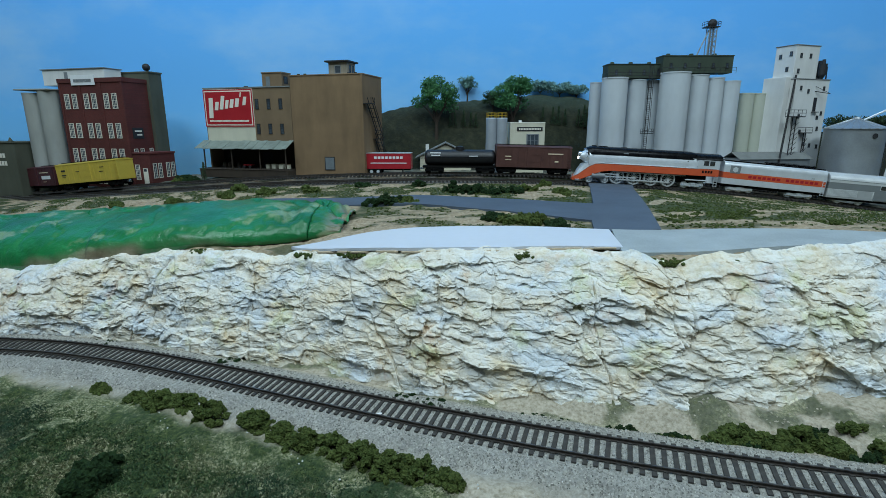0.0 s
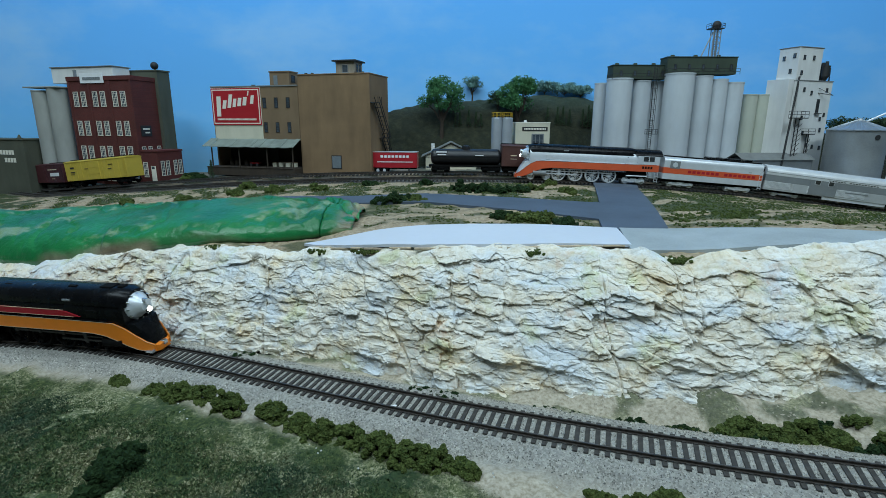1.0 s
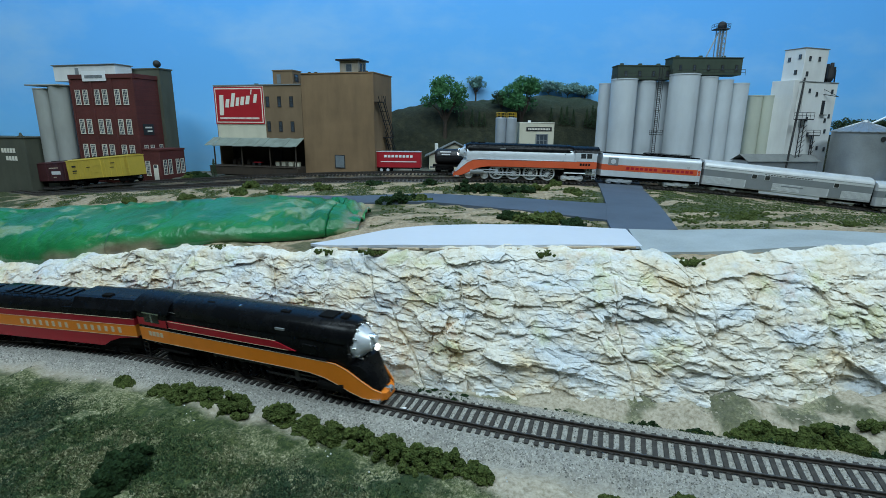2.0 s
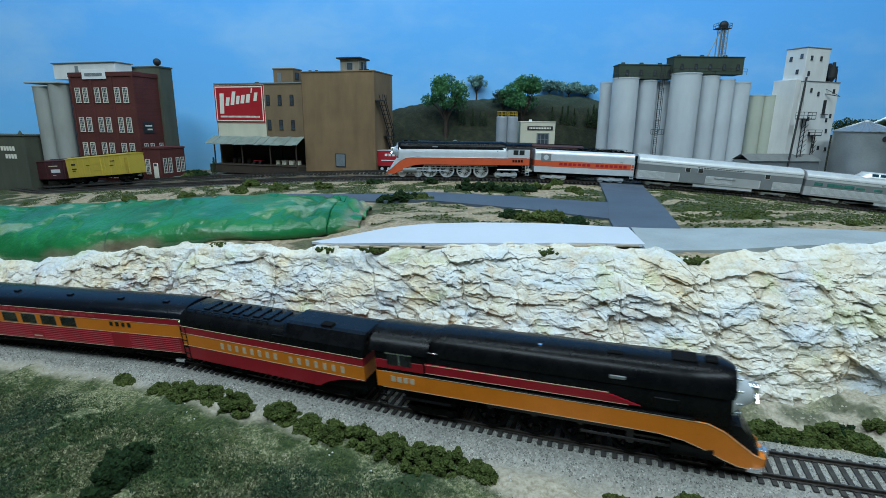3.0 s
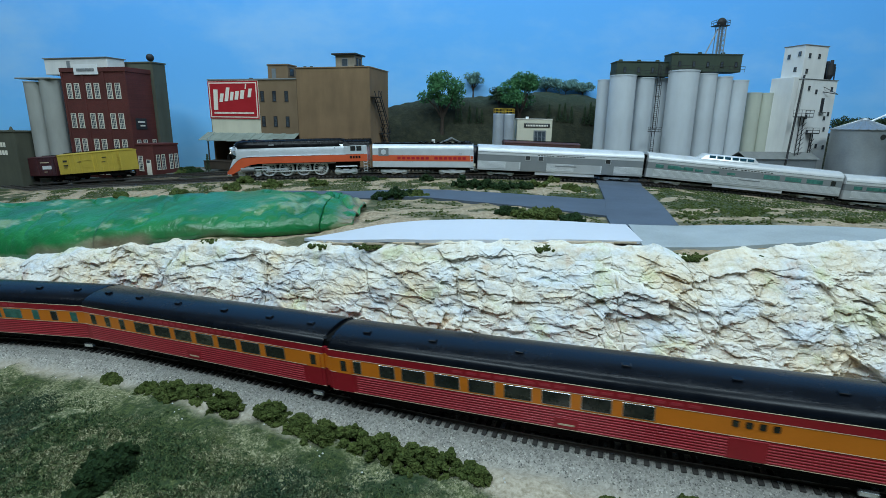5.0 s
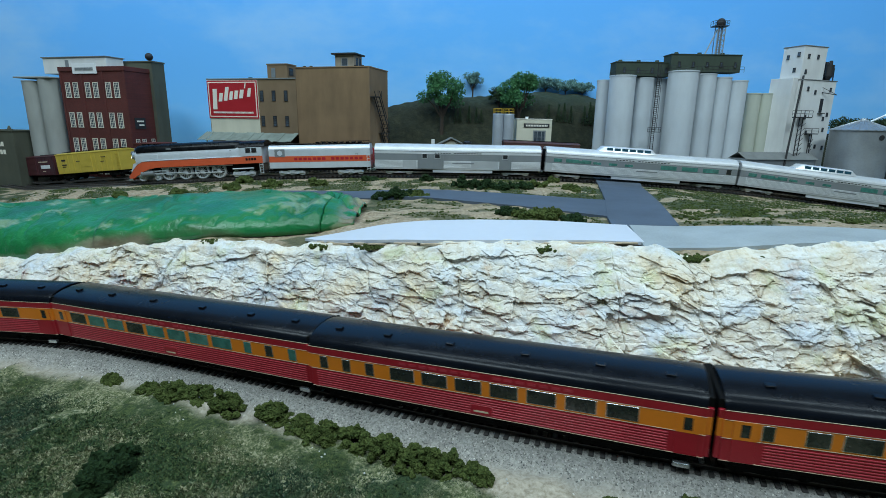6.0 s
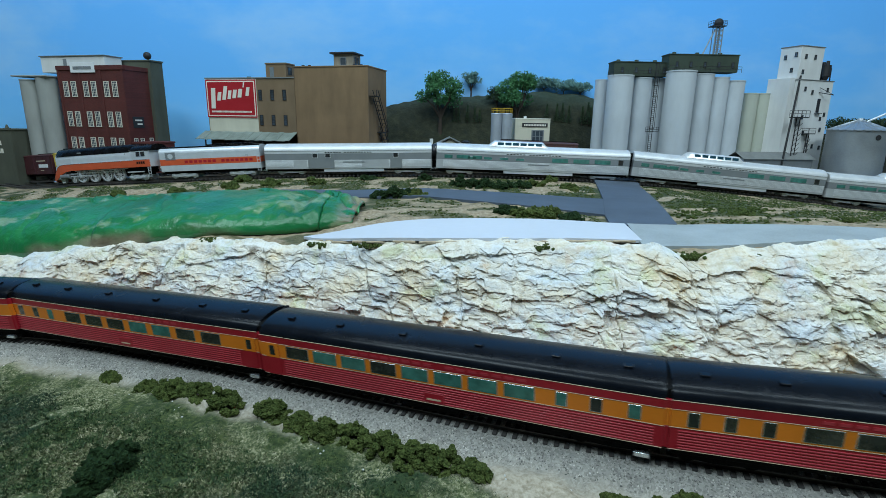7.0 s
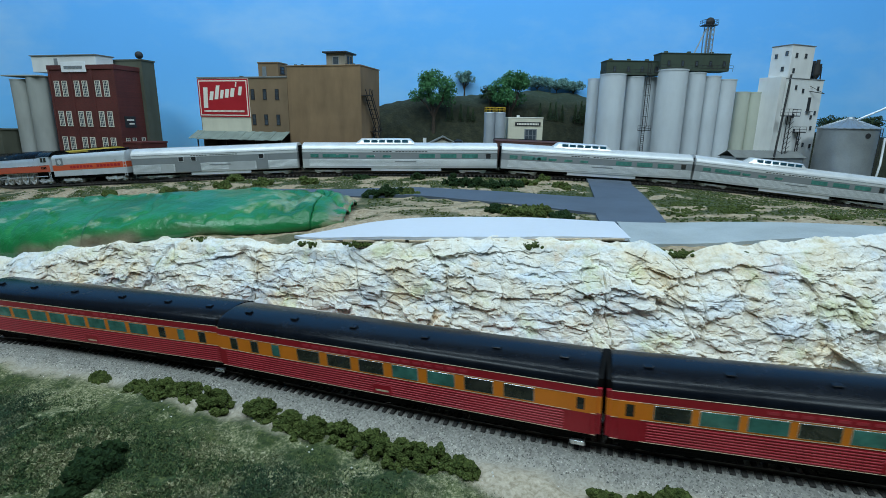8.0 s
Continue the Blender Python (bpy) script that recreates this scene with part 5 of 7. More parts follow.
    dk = bx("loading_dock", b, DOCKDARK, -0.004, w, -0.024, 0.036, 0.0, 0.014, 0.0005, "dark timber loading dock")
    for k in range(30):
        bx("plank", dk, DOCKDARK, -0.004 + k * 0.0058, 0.0014 + k * 0.0058, -0.025, 0.033, 0.014, 0.0149, 0.0001)
    bx("door", b, IRON, 0.088, 0.106, 0.033, 0.0345, 0.015, 0.042, 0.0002, "dark freight door")
    roof = bx("penthouse", b, TANBRICK, 0.112, 0.150, 0.012, 0.040, h, h + 0.024, 0.0004, "stair penthouse on the roof")
    bx("penthouse_cap", roof, TANBRICK, 0.111, 0.151, 0.011, 0.041, h + 0.024, h + 0.0262)
    bx("penthouse_door", roof, GREYDOOR, 0.120, 0.1275, 0.0112, 0.0125, h + 0.004, h + 0.019, 0)
    sash(roof, 0.024, h + 0.014, 0.012, 0.011, IRON, 3, 2, side=0.150)
    part("roof_vent", cyl(B(), (0.066, 0.03, h), (0.066, 0.03, h + 0.006), 0.003, 0.0036, 12), IRON, b)
    return b


HOUSE = sign_house()


def dock_goods():
    """Barrels and crates on the dock."""
    m = Matrix.Translation((-0.421, 0.931, 0.080)) @ Matrix.Rotation(radians(-15.6), 4, "Z")
    for x, s in ((0.117, 0.0072), (0.1295, 0.0078), (0.143, 0.0078), (0.156, 0.0072)):
        c = thing("crate", m @ pose(x, 0.004, 0.0149, 0, 0, random.uniform(-10, 10)), "small pale crate on the loading dock", "crate", "dock crates")
        part("body", box(B(), -s / 2, s / 2, -s / 2, s / 2, 0, s, 0.0003), CREAMWALL, c)
        part("lid", box(B(), -s * 0.54, s * 0.54, -s * 0.54, s * 0.54, s, s + 0.0008, 0.0002), TANBRICK, c)
    for x in (0.026, 0.036, 0.056):
        c = thing("barrel", m @ pose(x, 0.006, 0.0149), "brown wooden barrel on the loading dock", "barrel", "dock barrels")
        bm = loft(B(), [[(r * math.cos(t), r * math.sin(t), z) for t in np.linspace(0, 6.283, 18, endpoint=False)] for r, z in ((0.0030, 0), (0.0038, 0.003), (0.0040, 0.005), (0.0038, 0.007), (0.0030, 0.010))])
        part("staves", bm, DOCKDARK, c, "", True)
        for z in (0.0022, 0.0078):
            part("hoop", cyl(B(), (0, 0, z), (0, 0, z + 0.0007), 0.0039, 0.0039, 18), IRON, c)
    cart = thing("hand_cart", m @ pose(0.078, 0.002, 0.0149), "small dark red platform cart on the dock", "cart")
    part("deck", box(B(), -0.009, 0.009, -0.005, 0.005, 0.005, 0.0062, 0.0002), SIGNRED, cart)
    for x in (-0.006, 0.006):
        part("wheel", cyl(B(), (x, -0.0056, 0.0028), (x, -0.0046, 0.0028), 0.0028, n=16), IRON, cart)
    part("handle", cyl(B(), (-0.009, 0, 0.006), (-0.013, 0, 0.016), 0.0005, n=6), IRON, cart)


dock_goods()


def brown_block():
    b = thing("brown_warehouse", pose(-0.255, 0.885, 0.084, 0, 0, -15.6), "plain brown stucco warehouse with flat roof", "building")
    w, d, h = 0.130, 0.080, 0.163
    part("wall", box(B(), 0, w, 0, d, 0, h, 0.0005), BROWNWALL, b)
    bx("coping", b, BROWNWALL, -0.001, w + 0.001, -0.001, d + 0.001, h, h + 0.002)
    bx("corner_strip", b, BROWNWALL, w - 0.003, w + 0.0006, -0.0008, 0.003, 0, h)
    dr = bx("door", b, GREYDOOR, 0.0585, 0.0745, -0.0008, 0.001, 0.012, 0.0315, 0.0002, "grey sheet-metal freight door")
    bx("door_frame", dr, IRON, 0.0572, 0.0758, -0.0006, 0.0008, 0.0105, 0.0330, 0)
    ph = bx("penthouse", b, WEATHERED, 0.062, 0.096, 0.020, 0.050, h, h + 0.022, 0.0004, "weathered grey-tan roof penthouse with dark roof")
    bx("penthouse_roof", ph, IRON, 0.057, 0.100, 0.015, 0.055, h + 0.022, h + 0.0245)
    sash(ph, 0.079, h + 0.011, 0.011, 0.012, GREYBAND, 1, 1, 0.0198)
    for y in (0.030, 0.041):
        sash(ph, y, h + 0.012, 0.007, 0.012, IRON, 2, 3, side=0.096)
    for x in (0.008, 0.020, 0.100, 0.112):
        part("roof_vent", cyl(B(), (x, 0.016, h + 0.001), (x, 0.016, h + 0.005), 0.0022, 0.0026, 10), IRON, b)
    # outside stair on the end wall
    fr = B()
    for a, c in (((0.010, 0.118), (0.052, 0.062)), ((0.038, 0.062), (0.074, 0.014))):
        for off in (0.004, 0.013):
            cyl(fr, (w + off, a[0], a[1]), (w + off, c[0], c[1]), 0.0009, n=6)
            cyl(fr, (w + off, a[0], a[1] + 0.010), (w + off, c[0], c[1] + 0.010), 0.0006, n=6)
        for k in range(9):
            q = k / 8
            y, z = a[0] + (c[0] - a[0]) * q, a[1] + (c[1] - a[1]) * q
            box(fr, w + 0.003, w + 0.014, y - 0.0016, y + 0.0016, z - 0.0004, z + 0.0004)
    for y0, z in ((0.000, 0.118), (0.036, 0.061)):
        box(fr, w, w + 0.015, y0, y0 + 0.016, z, z + 0.0010)
        for y in (y0 + 0.0005, y0 + 0.015):
            cyl(fr, (w + 0.0145, y, z), (w + 0.0145, y, z + 0.010), 0.0005, n=6)
    part("fire_stair", fr, IRON, b, "dark iron outside stair")


brown_block()


# ---- grain elevators ----
def px(p, y):
    return (p - 784) / 944 * y


for i, (p, hw, top, y, mat, lab) in enumerate(((1090, 22.5, 0.2435, 0.895, CONCRETE, "white"), (1129, 17, 0.241, 0.905, CONCRETE, "white"), (1058, 12, 0.2385, 0.925, CONCRETE, "white"), (1157, 16, 0.241, 0.915, CONCRETE, "white"), (1197, 25.5, 0.2505, 0.880, CONCRETE, "white"), (1238, 17.5, 0.2475, 0.890, CONCRETE, "white"), (1268.5, 15, 0.243, 0.893, CONCRETE, "white"), (1297.5, 15, 0.238, 0.893, CONCRETE, "white"), (1326, 14, 0.219, 0.905, CREAMSILO, "cream"), (1350, 12, 0.219, 0.905, CREAMSILO, "cream"))):
    silo("grain_silo", px(p, y), y + 0.01, hw / 944 * y, 0.062, top, mat, f"tall {lab} concrete grain silo streaked with age", "grain silos")


def rail_ring(parent, pts, z, h, mat=IRON):
    """A handrail with posts along points."""
    bm = B()
    for a, b in zip(pts, pts[1:]):
        for k in (0.5, 1.0):
            cyl(bm, (*a, z + h * k), (*b, z + h * k), 0.00035, n=5)
        n = max(1, int((Vector(a) - Vector(b)).length / 0.008))
        for i in range(n + 1):
            q = Vector(a).lerp(Vector(b), i / n)
            cyl(bm, (q.x, q.y, z), (q.x, q.y, z + h), 0.0003, n=5)
    return part("handrail", bm, mat, parent)


def gallery(name, x0, x1, y, z, h, label, d=0.030, vents=4, wins=4):
    g = thing(name, pose(x0, y, z), label, "building")
    w = x1 - x0
    part("wall", box(B(), 0, w, 0, d, 0, h, 0.0003), GREENMETAL, g)
    bx("roof", g, GREENMETAL, -0.001, w + 0.001, -0.001, d + 0.001, h, h + 0.0016)
    for k in range(wins):
        sash(g, w * (k + 0.6) / wins, h * 0.45, 0.0045, 0.008, IRON, 1, 2, -0.0002)
    for k in range(vents):
        xx = w * (k + 0.35) / vents
        part("roof_vent", cyl(cyl(B(), (xx, d / 2, h), (xx, d / 2, h + 0.003), 0.002, n=10), (xx, d / 2, h + 0.003), (xx, d / 2, h + 0.0056), 0.0036, 0.003, 12), GREENMETAL, g)
    rail_ring(g, [(-0.003, d * 0.7), (-0.003, -0.010), (w + 0.001, -0.010)], -0.001, 0.009)
    return g


gallery("roof_gallery", px(1073, 0.9), px(1171, 0.9), 0.900, 0.2445, 0.0215, "dark green roof gallery above the grain silos", vents=3)
gallery("roof_gallery", px(1168, 0.89), px(1291, 0.89), 0.890, 0.2515, 0.0265, "tall dark green roof gallery above the grain silos", vents=3, wins=5)


def leg_tower():
    t = thing("elevator_tower", pose(px(1247, 0.905), 0.905, 0.278), "slim steel elevator tower with a domed head", "tower")
    legs = B()
    h = 0.048
    for x in (-0.006, 0.006):
        for y in (-0.005, 0.005):
            cyl(legs, (x, y, 0), (x, y, h), 0.0008, n=6)
    for k in range(6):
        z = h * k / 6
        cyl(legs, (-0.006, -0.005, z), (0.006, -0.005, z + h / 6), 0.0004, n=5)
        cyl(legs, (0.006, -0.005, z), (-0.006, -0.005, z + h / 6), 0.0004, n=5)
        cyl(legs, (-0.006, -0.005, z), (0.006, -0.005, z), 0.0005, n=5)
    cyl(legs, (-0.0025, 0, 0), (-0.0025, 0, h), 0.0016, n=8)
    cyl(legs, (0.0025, 0, 0), (0.0025, 0, h), 0.0016, n=8)
    part("lattice", legs, GALV, t)
    part("platform", box(B(), -0.013, 0.010, -0.008, 0.008, h - 0.002, h - 0.0006, 0.0002), IRON, t)
    rail_ring(t, [(-0.013, 0.008), (-0.013, -0.008), (0.010, -0.008), (0.010, 0.008)], h - 0.0006, 0.007)
    dome = B()
    bmesh.ops.create_uvsphere(dome, u_segments=16, v_segments=10, radius=0.0068, matrix=Matrix.Translation((0, 0, h + 0.004)) @ Matrix.Diagonal((1.1, 0.8, 1.1, 1)))
    part("head", dome, IRON, t, "", True)
    part("spout", cyl(B(), (-0.005, 0, h - 0.006), (-0.022, -0.002, 0.002), 0.0011, n=8), GALV, t)


leg_tower()


def caged_ladder(x, y, z0, z1, label):
    t = thing("caged_ladder", pose(x, y, z0), label, "ladder")
    h = z1 - z0
    bm = B()
    for s in (-0.0024, 0.0024):
        cyl(bm, (s, 0, 0), (s, 0, h), 0.0005, n=6)
    for k in range(int(h / 0.0032)):
        cyl(bm, (-0.0024, 0, k * 0.0032), (0.0024, 0, k * 0.0032), 0.0003, n=5)
    for s in (-0.0034, 0.0034):
        cyl(bm, (s, -0.004, h * 0.45), (s, -0.004, h), 0.0004, n=5)
    for k in range(7):
        z = h * (0.45 + 0.55 * k / 6)
        for a in range(6):
            t0, t1 = math.pi * a / 6, math.pi * (a + 1) / 6
            cyl(bm, (-0.0038 * math.cos(t0), -0.0050 * math.sin(t0), z), (-0.0038 * math.cos(t1), -0.0050 * math.sin(t1), z), 0.0004, n=5)
    part("ladder_frame", bm, IRON, t)
    part("platform", box(B(), -0.009, 0.009, -0.009, 0.0, h * 0.42, h * 0.42 + 0.001, 0.0002), IRON, t)
    rail_ring(t, [(-0.009, 0), (-0.009, -0.009), (0.009, -0.009), (0.009, 0)], h * 0.42, 0.008)


caged_ladder(px(1149, 0.878), 0.878, 0.075, 0.262, "dark caged ladder on the grain silos")


def white_elevator():
    b = thing("grain_elevator", pose(0.574, 0.87, 0.062, 0, 0, 20), "tall whitewashed grain elevator with small dark windows", "building")
    L, d = 0.078, 0.050
    part("wall", box(B(), 0, L, 0, d, 0, 0.178, 0.0004), WHITEWALL, b)
    part("tall_bay", box(B(), 0.0, 0.054, 0.008, d - 0.006, 0.178, 0.231, 0.0004), WHITEWALL, b)
    bx("coping", b, ROOFGREY, -0.001, L + 0.001, -0.001, d + 0.001, 0.178, 0.1796)
    bx("coping", b, ROOFGREY, -0.001, 0.055, 0.007, d - 0.005, 0.231, 0.2326)
    bx("left_wing", b, WHITEWALL, -0.012, 0.0, 0.010, d, 0, 0.182)
    for x, z in ((0.012, 0.165), (0.030, 0.160), (0.066, 0.165), (0.016, 0.120), (0.068, 0.125), (0.064, 0.100), (0.024, 0.095), (0.038, 0.075), (0.052, 0.072), (0.070, 0.070), (0.036, 0.055), (0.060, 0.118)):
        sash(b, x, z, 0.0042, 0.0062, IRON, 1, 2, -0.0002)
    for x, z in ((0.012, 0.216), (0.034, 0.216), (0.010, 0.192)):
        sash(b, x, z, 0.0046, 0.0066, IRON, 1, 2, 0.0078)
    for y, z in ((0.016, 0.219), (0.034, 0.216), (0.020, 0.195)):
        sash(b, y, z, 0.0046, 0.0066, IRON, 1, 2, side=-0.0006)
    dr = bx("loft_door", b, IRON, 0.046, 0.053, -0.0008, 0.0006, 0.128, 0.150, 0.0002, "dark loft door with ledge")
    bx("ledge", dr, IRON, 0.044, 0.056, -0.005, 0.0, 0.126, 0.1272, 0.0002)
    hoist = cyl(B(), (0.046, 0, 0.160), (0.066, -0.012, 0.156), 0.0006, n=6)
    cyl(hoist, (0.046, 0, 0.168), (0.066, -0.012, 0.156), 0.0004, n=6)
    part("hoist_arm", hoist, IRON, b)
    for x, y in ((0.0615, 0.004), (0.0725, 0.018)):
        c = cyl(B(), (x, y, 0.187), (x, y, 0.204), 0.0056, 0.0060, 16)
        cyl(c, (x, y, 0.179), (x, y, 0.187), 0.0014, 0.0056, 16)
        cyl(c, (x, y, 0.204), (x, y, 0.211), 0.0030, 0.0024, 12)
        cyl(c, (x + 0.004, y, 0.195), (x + 0.010, y, 0.200), 0.0012, n=8)
        cyl(c, (x + 0.010, y, 0.200), (x + 0.011, y, 0.180), 0.0010, n=8)
        part("dust_cyclone", c, IRON, b, "dark sheet-metal dust cyclone", True)
    leg = B()
    for x, y, z0, z1 in ((-0.004, -0.006, 0, 0.118), (0.004, -0.006, 0, 0.118), (0.028, -0.005, 0.03, 0.092), (0.033, -0.005, 0.03, 0.092)):
        cyl(leg, (x, y, z0), (x, y, z1), 0.0008, n=6)
        for k in range(int((z1 - z0) / 0.008)):
            cyl(leg, (x, y, z0 + k * 0.008), (x + (0.008 if x < 0.01 else 0.005), y, z0 + k * 0.008 + 0.006), 0.0004, n=5)
    cyl(leg, (-0.030, -0.012, 0.03), (0.002, 0.004, 0.185), 0.0016, n=8)
    box(leg, -0.014, 0.014, -0.014, 0.0, 0.118, 0.1195)
    box(leg, 0.022, 0.038, -0.012, 0.0, 0.092, 0.0935)
    part("leg_casing", leg, IRON, b, "dark lattice grain legs")
    rail_ring(b, [(-0.014, 0), (-0.014, -0.014), (0.014, -0.014), (0.014, 0)], 0.1195, 0.010)
    rail_ring(b, [(0.022, 0), (0.022, -0.012), (0.038, -0.012), (0.038, 0)], 0.0935, 0.008)


white_elevator()


def dump_shed():
    b = thing("dump_shed", pose(0.485, 0.845, 0.062, 0, 0, 6), "low grey drive-through shed before the elevator", "building")
    w, d, h = 0.124, 0.040, 0.052
    part("wall", box(B(), 0, w, 0, d, 0, h, 0.0004), GALV, b)
    rf = loft(B(), [[(x, -0.003, h - 0.001), (x, d * 0.5, h + 0.010), (x, d + 0.003, h - 0.001), (x, d * 0.5, h + 0.0088)] for x in (-0.003, w + 0.003)])
    part("roof", rf, ROOFGREY, b, "shallow grey pitched roof")
    bx("door", b, GREYBAND, 0.080, 0.110, -0.0006, 0.001, 0, 0.036, 0.0002)


dump_shed()


def grain_bin():
    b = thing("grain_bin", pose(0.658, 0.838, 0.050), "round corrugated steel grain bin with a shallow cone roof", "grain bin")
    r, h = 0.041, 0.113
    prof = []
    for k in range(57):
        z = h * k / 56
        prof.append((r + (0.0004 if k % 2 else 0), z))
    part("drum", loft(B(), [[(q * math.cos(t), q * math.sin(t), z) for t in np.linspace(0, 6.2832, 56, endpoint=False)] for q, z in prof]), GALV, b, "", True)
    around = [(2 * math.pi * k / 96, 0.0007 if k % 4 == 0 else 0.0) for k in range(96)]
    cone = loft(B(), [[(q * math.cos(t), q * math.sin(t), z + e) for t, e in around] for q, z in ((r + 0.002, h - 0.002), (r + 0.002, h - 0.001), (0.005, h + 0.014))])
    part("roof", cone, GALV, b, "ribbed cone roof")
    part("roof_cap", cyl(B(), (0, 0, h + 0.013), (0, 0, h + 0.017), 0.006, 0.004, 16), GALV, b)
    part("badge", cyl(B(), (0, -r - 0.0002, h - 0.012), (0, -r - 0.001, h - 0.012), 0.004, n=20), IRON, b)
    part("auger", cyl(B(), (0.003, -0.01, h + 0.012), (0.060, -0.03, h + 0.045), 0.0016, n=10), SILVER, b, "thin grey auger tube")
    part("downpipe", cyl(cyl(B(), (0.030, -0.034, 0.02), (0.034, -0.035, h * 0.5), 0.0016, n=10), (0.034, -0.035, h * 0.5), (0.046, -0.020, h * 0.86), 0.0016, n=10), WHITE, b)
    lad = B()
    for s in (-0.002, 0.002):
        cyl(lad, (0.026 + s, -0.0345, 0), (0.026 + s, -0.0345, h), 0.0005, n=6)
    for k in range(34):
        cyl(lad, (0.024, -0.0345, k * 0.0033), (0.028, -0.0345, k * 0.0033), 0.0003, n=5)
    part("ladder", lad, IRON, b)


grain_bin()


# ---- small works behind the freight track ----
def company_shed():
    b = thing("company_shed", pose(px(904, 0.905), 0.905, 0.080), "small cream works building with a dark name board", "building")
    w, d, h = 0.0605, 0.06, 0.0915
    part("wall", box(B(), 0, w, 0, d, 0, h, 0.0005), CREAMWALL, b)
    bx("coping", b, SIGNWHITE, -0.0006, w + 0.0006, -0.0006, d, h, h + 0.0014)
    nb = bx("name_board", b, IRON, 0.012, 0.056, -0.0010, 0.0, h - 0.013, h - 0.0065, 0.0001, "dark name board with pale writing")
    bars(nb, 0.015, 0.053, h - 0.0115, h - 0.0085, -0.0011, 14, SIGNWHITE)
    sash(b, 0.0395, h - 0.029, 0.0215, 0.022, GREYBAND, 3, 2, -0.0004)
    part("roof_vent", cyl(B(), (0.020, 0.02, h), (0.020, 0.02, h + 0.005), 0.0022, 0.0028, 10), WHITE, b)


company_shed()
for p in (870.5, 889.5):
    s = thing("storage_tank", pose(px(p, 0.90), 0.905, 0.080), "upright shiny steel storage tank with yellow railing", "tank", "storage tanks")
    part("shell", cyl(B(), (0, 0, 0), (0, 0, 0.099), 0.0092, n=32), TANKSTEEL, s, "", True)
    part("top", cyl(B(), (0, 0, 0.099), (0, 0, 0.1005), 0.0096, 0.0085, 32), TANKSTEEL, s)
    rail_ring(s, [(0.0085 * math.cos(t), 0.0085 * math.sin(t)) for t in np.linspace(0, 6.2832, 9)], 0.1005, 0.008, YELLOW)


def cottage():
    b = thing("small_house", pose(px(737, 0.93), 0.93, 0.082), "small pale green gabled house behind the tracks", "house")
    w, d, e, r = 0.100, 0.05, 0.032, 0.055
    part("wall", prism(B(), [(0.004, 0), (w - 0.004, 0), (w - 0.004, e), (w / 2, r - 0.002), (0.004, e)], 0, d), CREAMWALL, b, "pale clapboard wall")
    for k in range(7):
        bx("clapboard", b, CREAMWALL, 0.004, w - 0.004, -0.0006, 0.0004, 0.002 + k * 0.0044, 0.0058 + k * 0.0044, 0.0001)
    for s in (0, 1):
        x0, x1 = (-0.004, w / 2) if s == 0 else (w / 2, w + 0.004)
        z0, z1 = (e - 0.003, r) if s == 0 else (r, e - 0.003)
        part("roof_slope", loft(B(), [[(x0, y, z0), (x1, y, z1), (x1, y, z1 + 0.0018), (x0, y, z0 + 0.0018)] for y in (-0.005, d + 0.004)]), ROOFGREY, b, "grey shingle roof slope")
    part("chimney", box(B(), 0.014, 0.020, 0.006, 0.012, e, r - 0.002, 0.0003), WHITEWALL, b)
    sash(b, 0.03, 0.016, 0.010, 0.014, SIGNWHITE, 2, 2, -0.0006)


cottage()


# ---- sidings, roads and sheets ----
def siding_y(x):
    return upper_y(x) + 0.044 - 0.010 * step(-np.asarray(x, float), 0.50, 0.62)


def siding_z(x):
    return upper_z(x) + 0.0055


track("siding_track", siding_y, siding_z, -1.1, 0.62, "weathered siding track behind the main", 0.0, (-0.45, 0.25))


def mat_asphalt(name, c):
    m = Mat(name, 0.8)
    a, b = tuple(v * 0.75 for v in c), tuple(v * 1.2 for v in c)
    m.colour(m.mix(0.4, m.ramp(m.noise(24, 5), [(0.3, a), (0.7, b)]), m.ramp(m.noise(900, 4), [(0.3, a), (0.7, b)])))
    return m.bump(m.noise(1500, 3), 0.00015, 0.5).m


ASPHALT = mat_asphalt("painted_asphalt", (0.078, 0.102, 0.138))
PALEROAD = mat_asphalt("pale_grey_roadway", (0.36, 0.40, 0.41))
FOAMBOARD = painted("white_foam_board", (0.62, 0.65, 0.71), 0.6, wear=0.05, scale=12)
TORN = painted("torn_paper_edge", (0.52, 0.42, 0.30), 0.9, wear=0.4, scale=300)


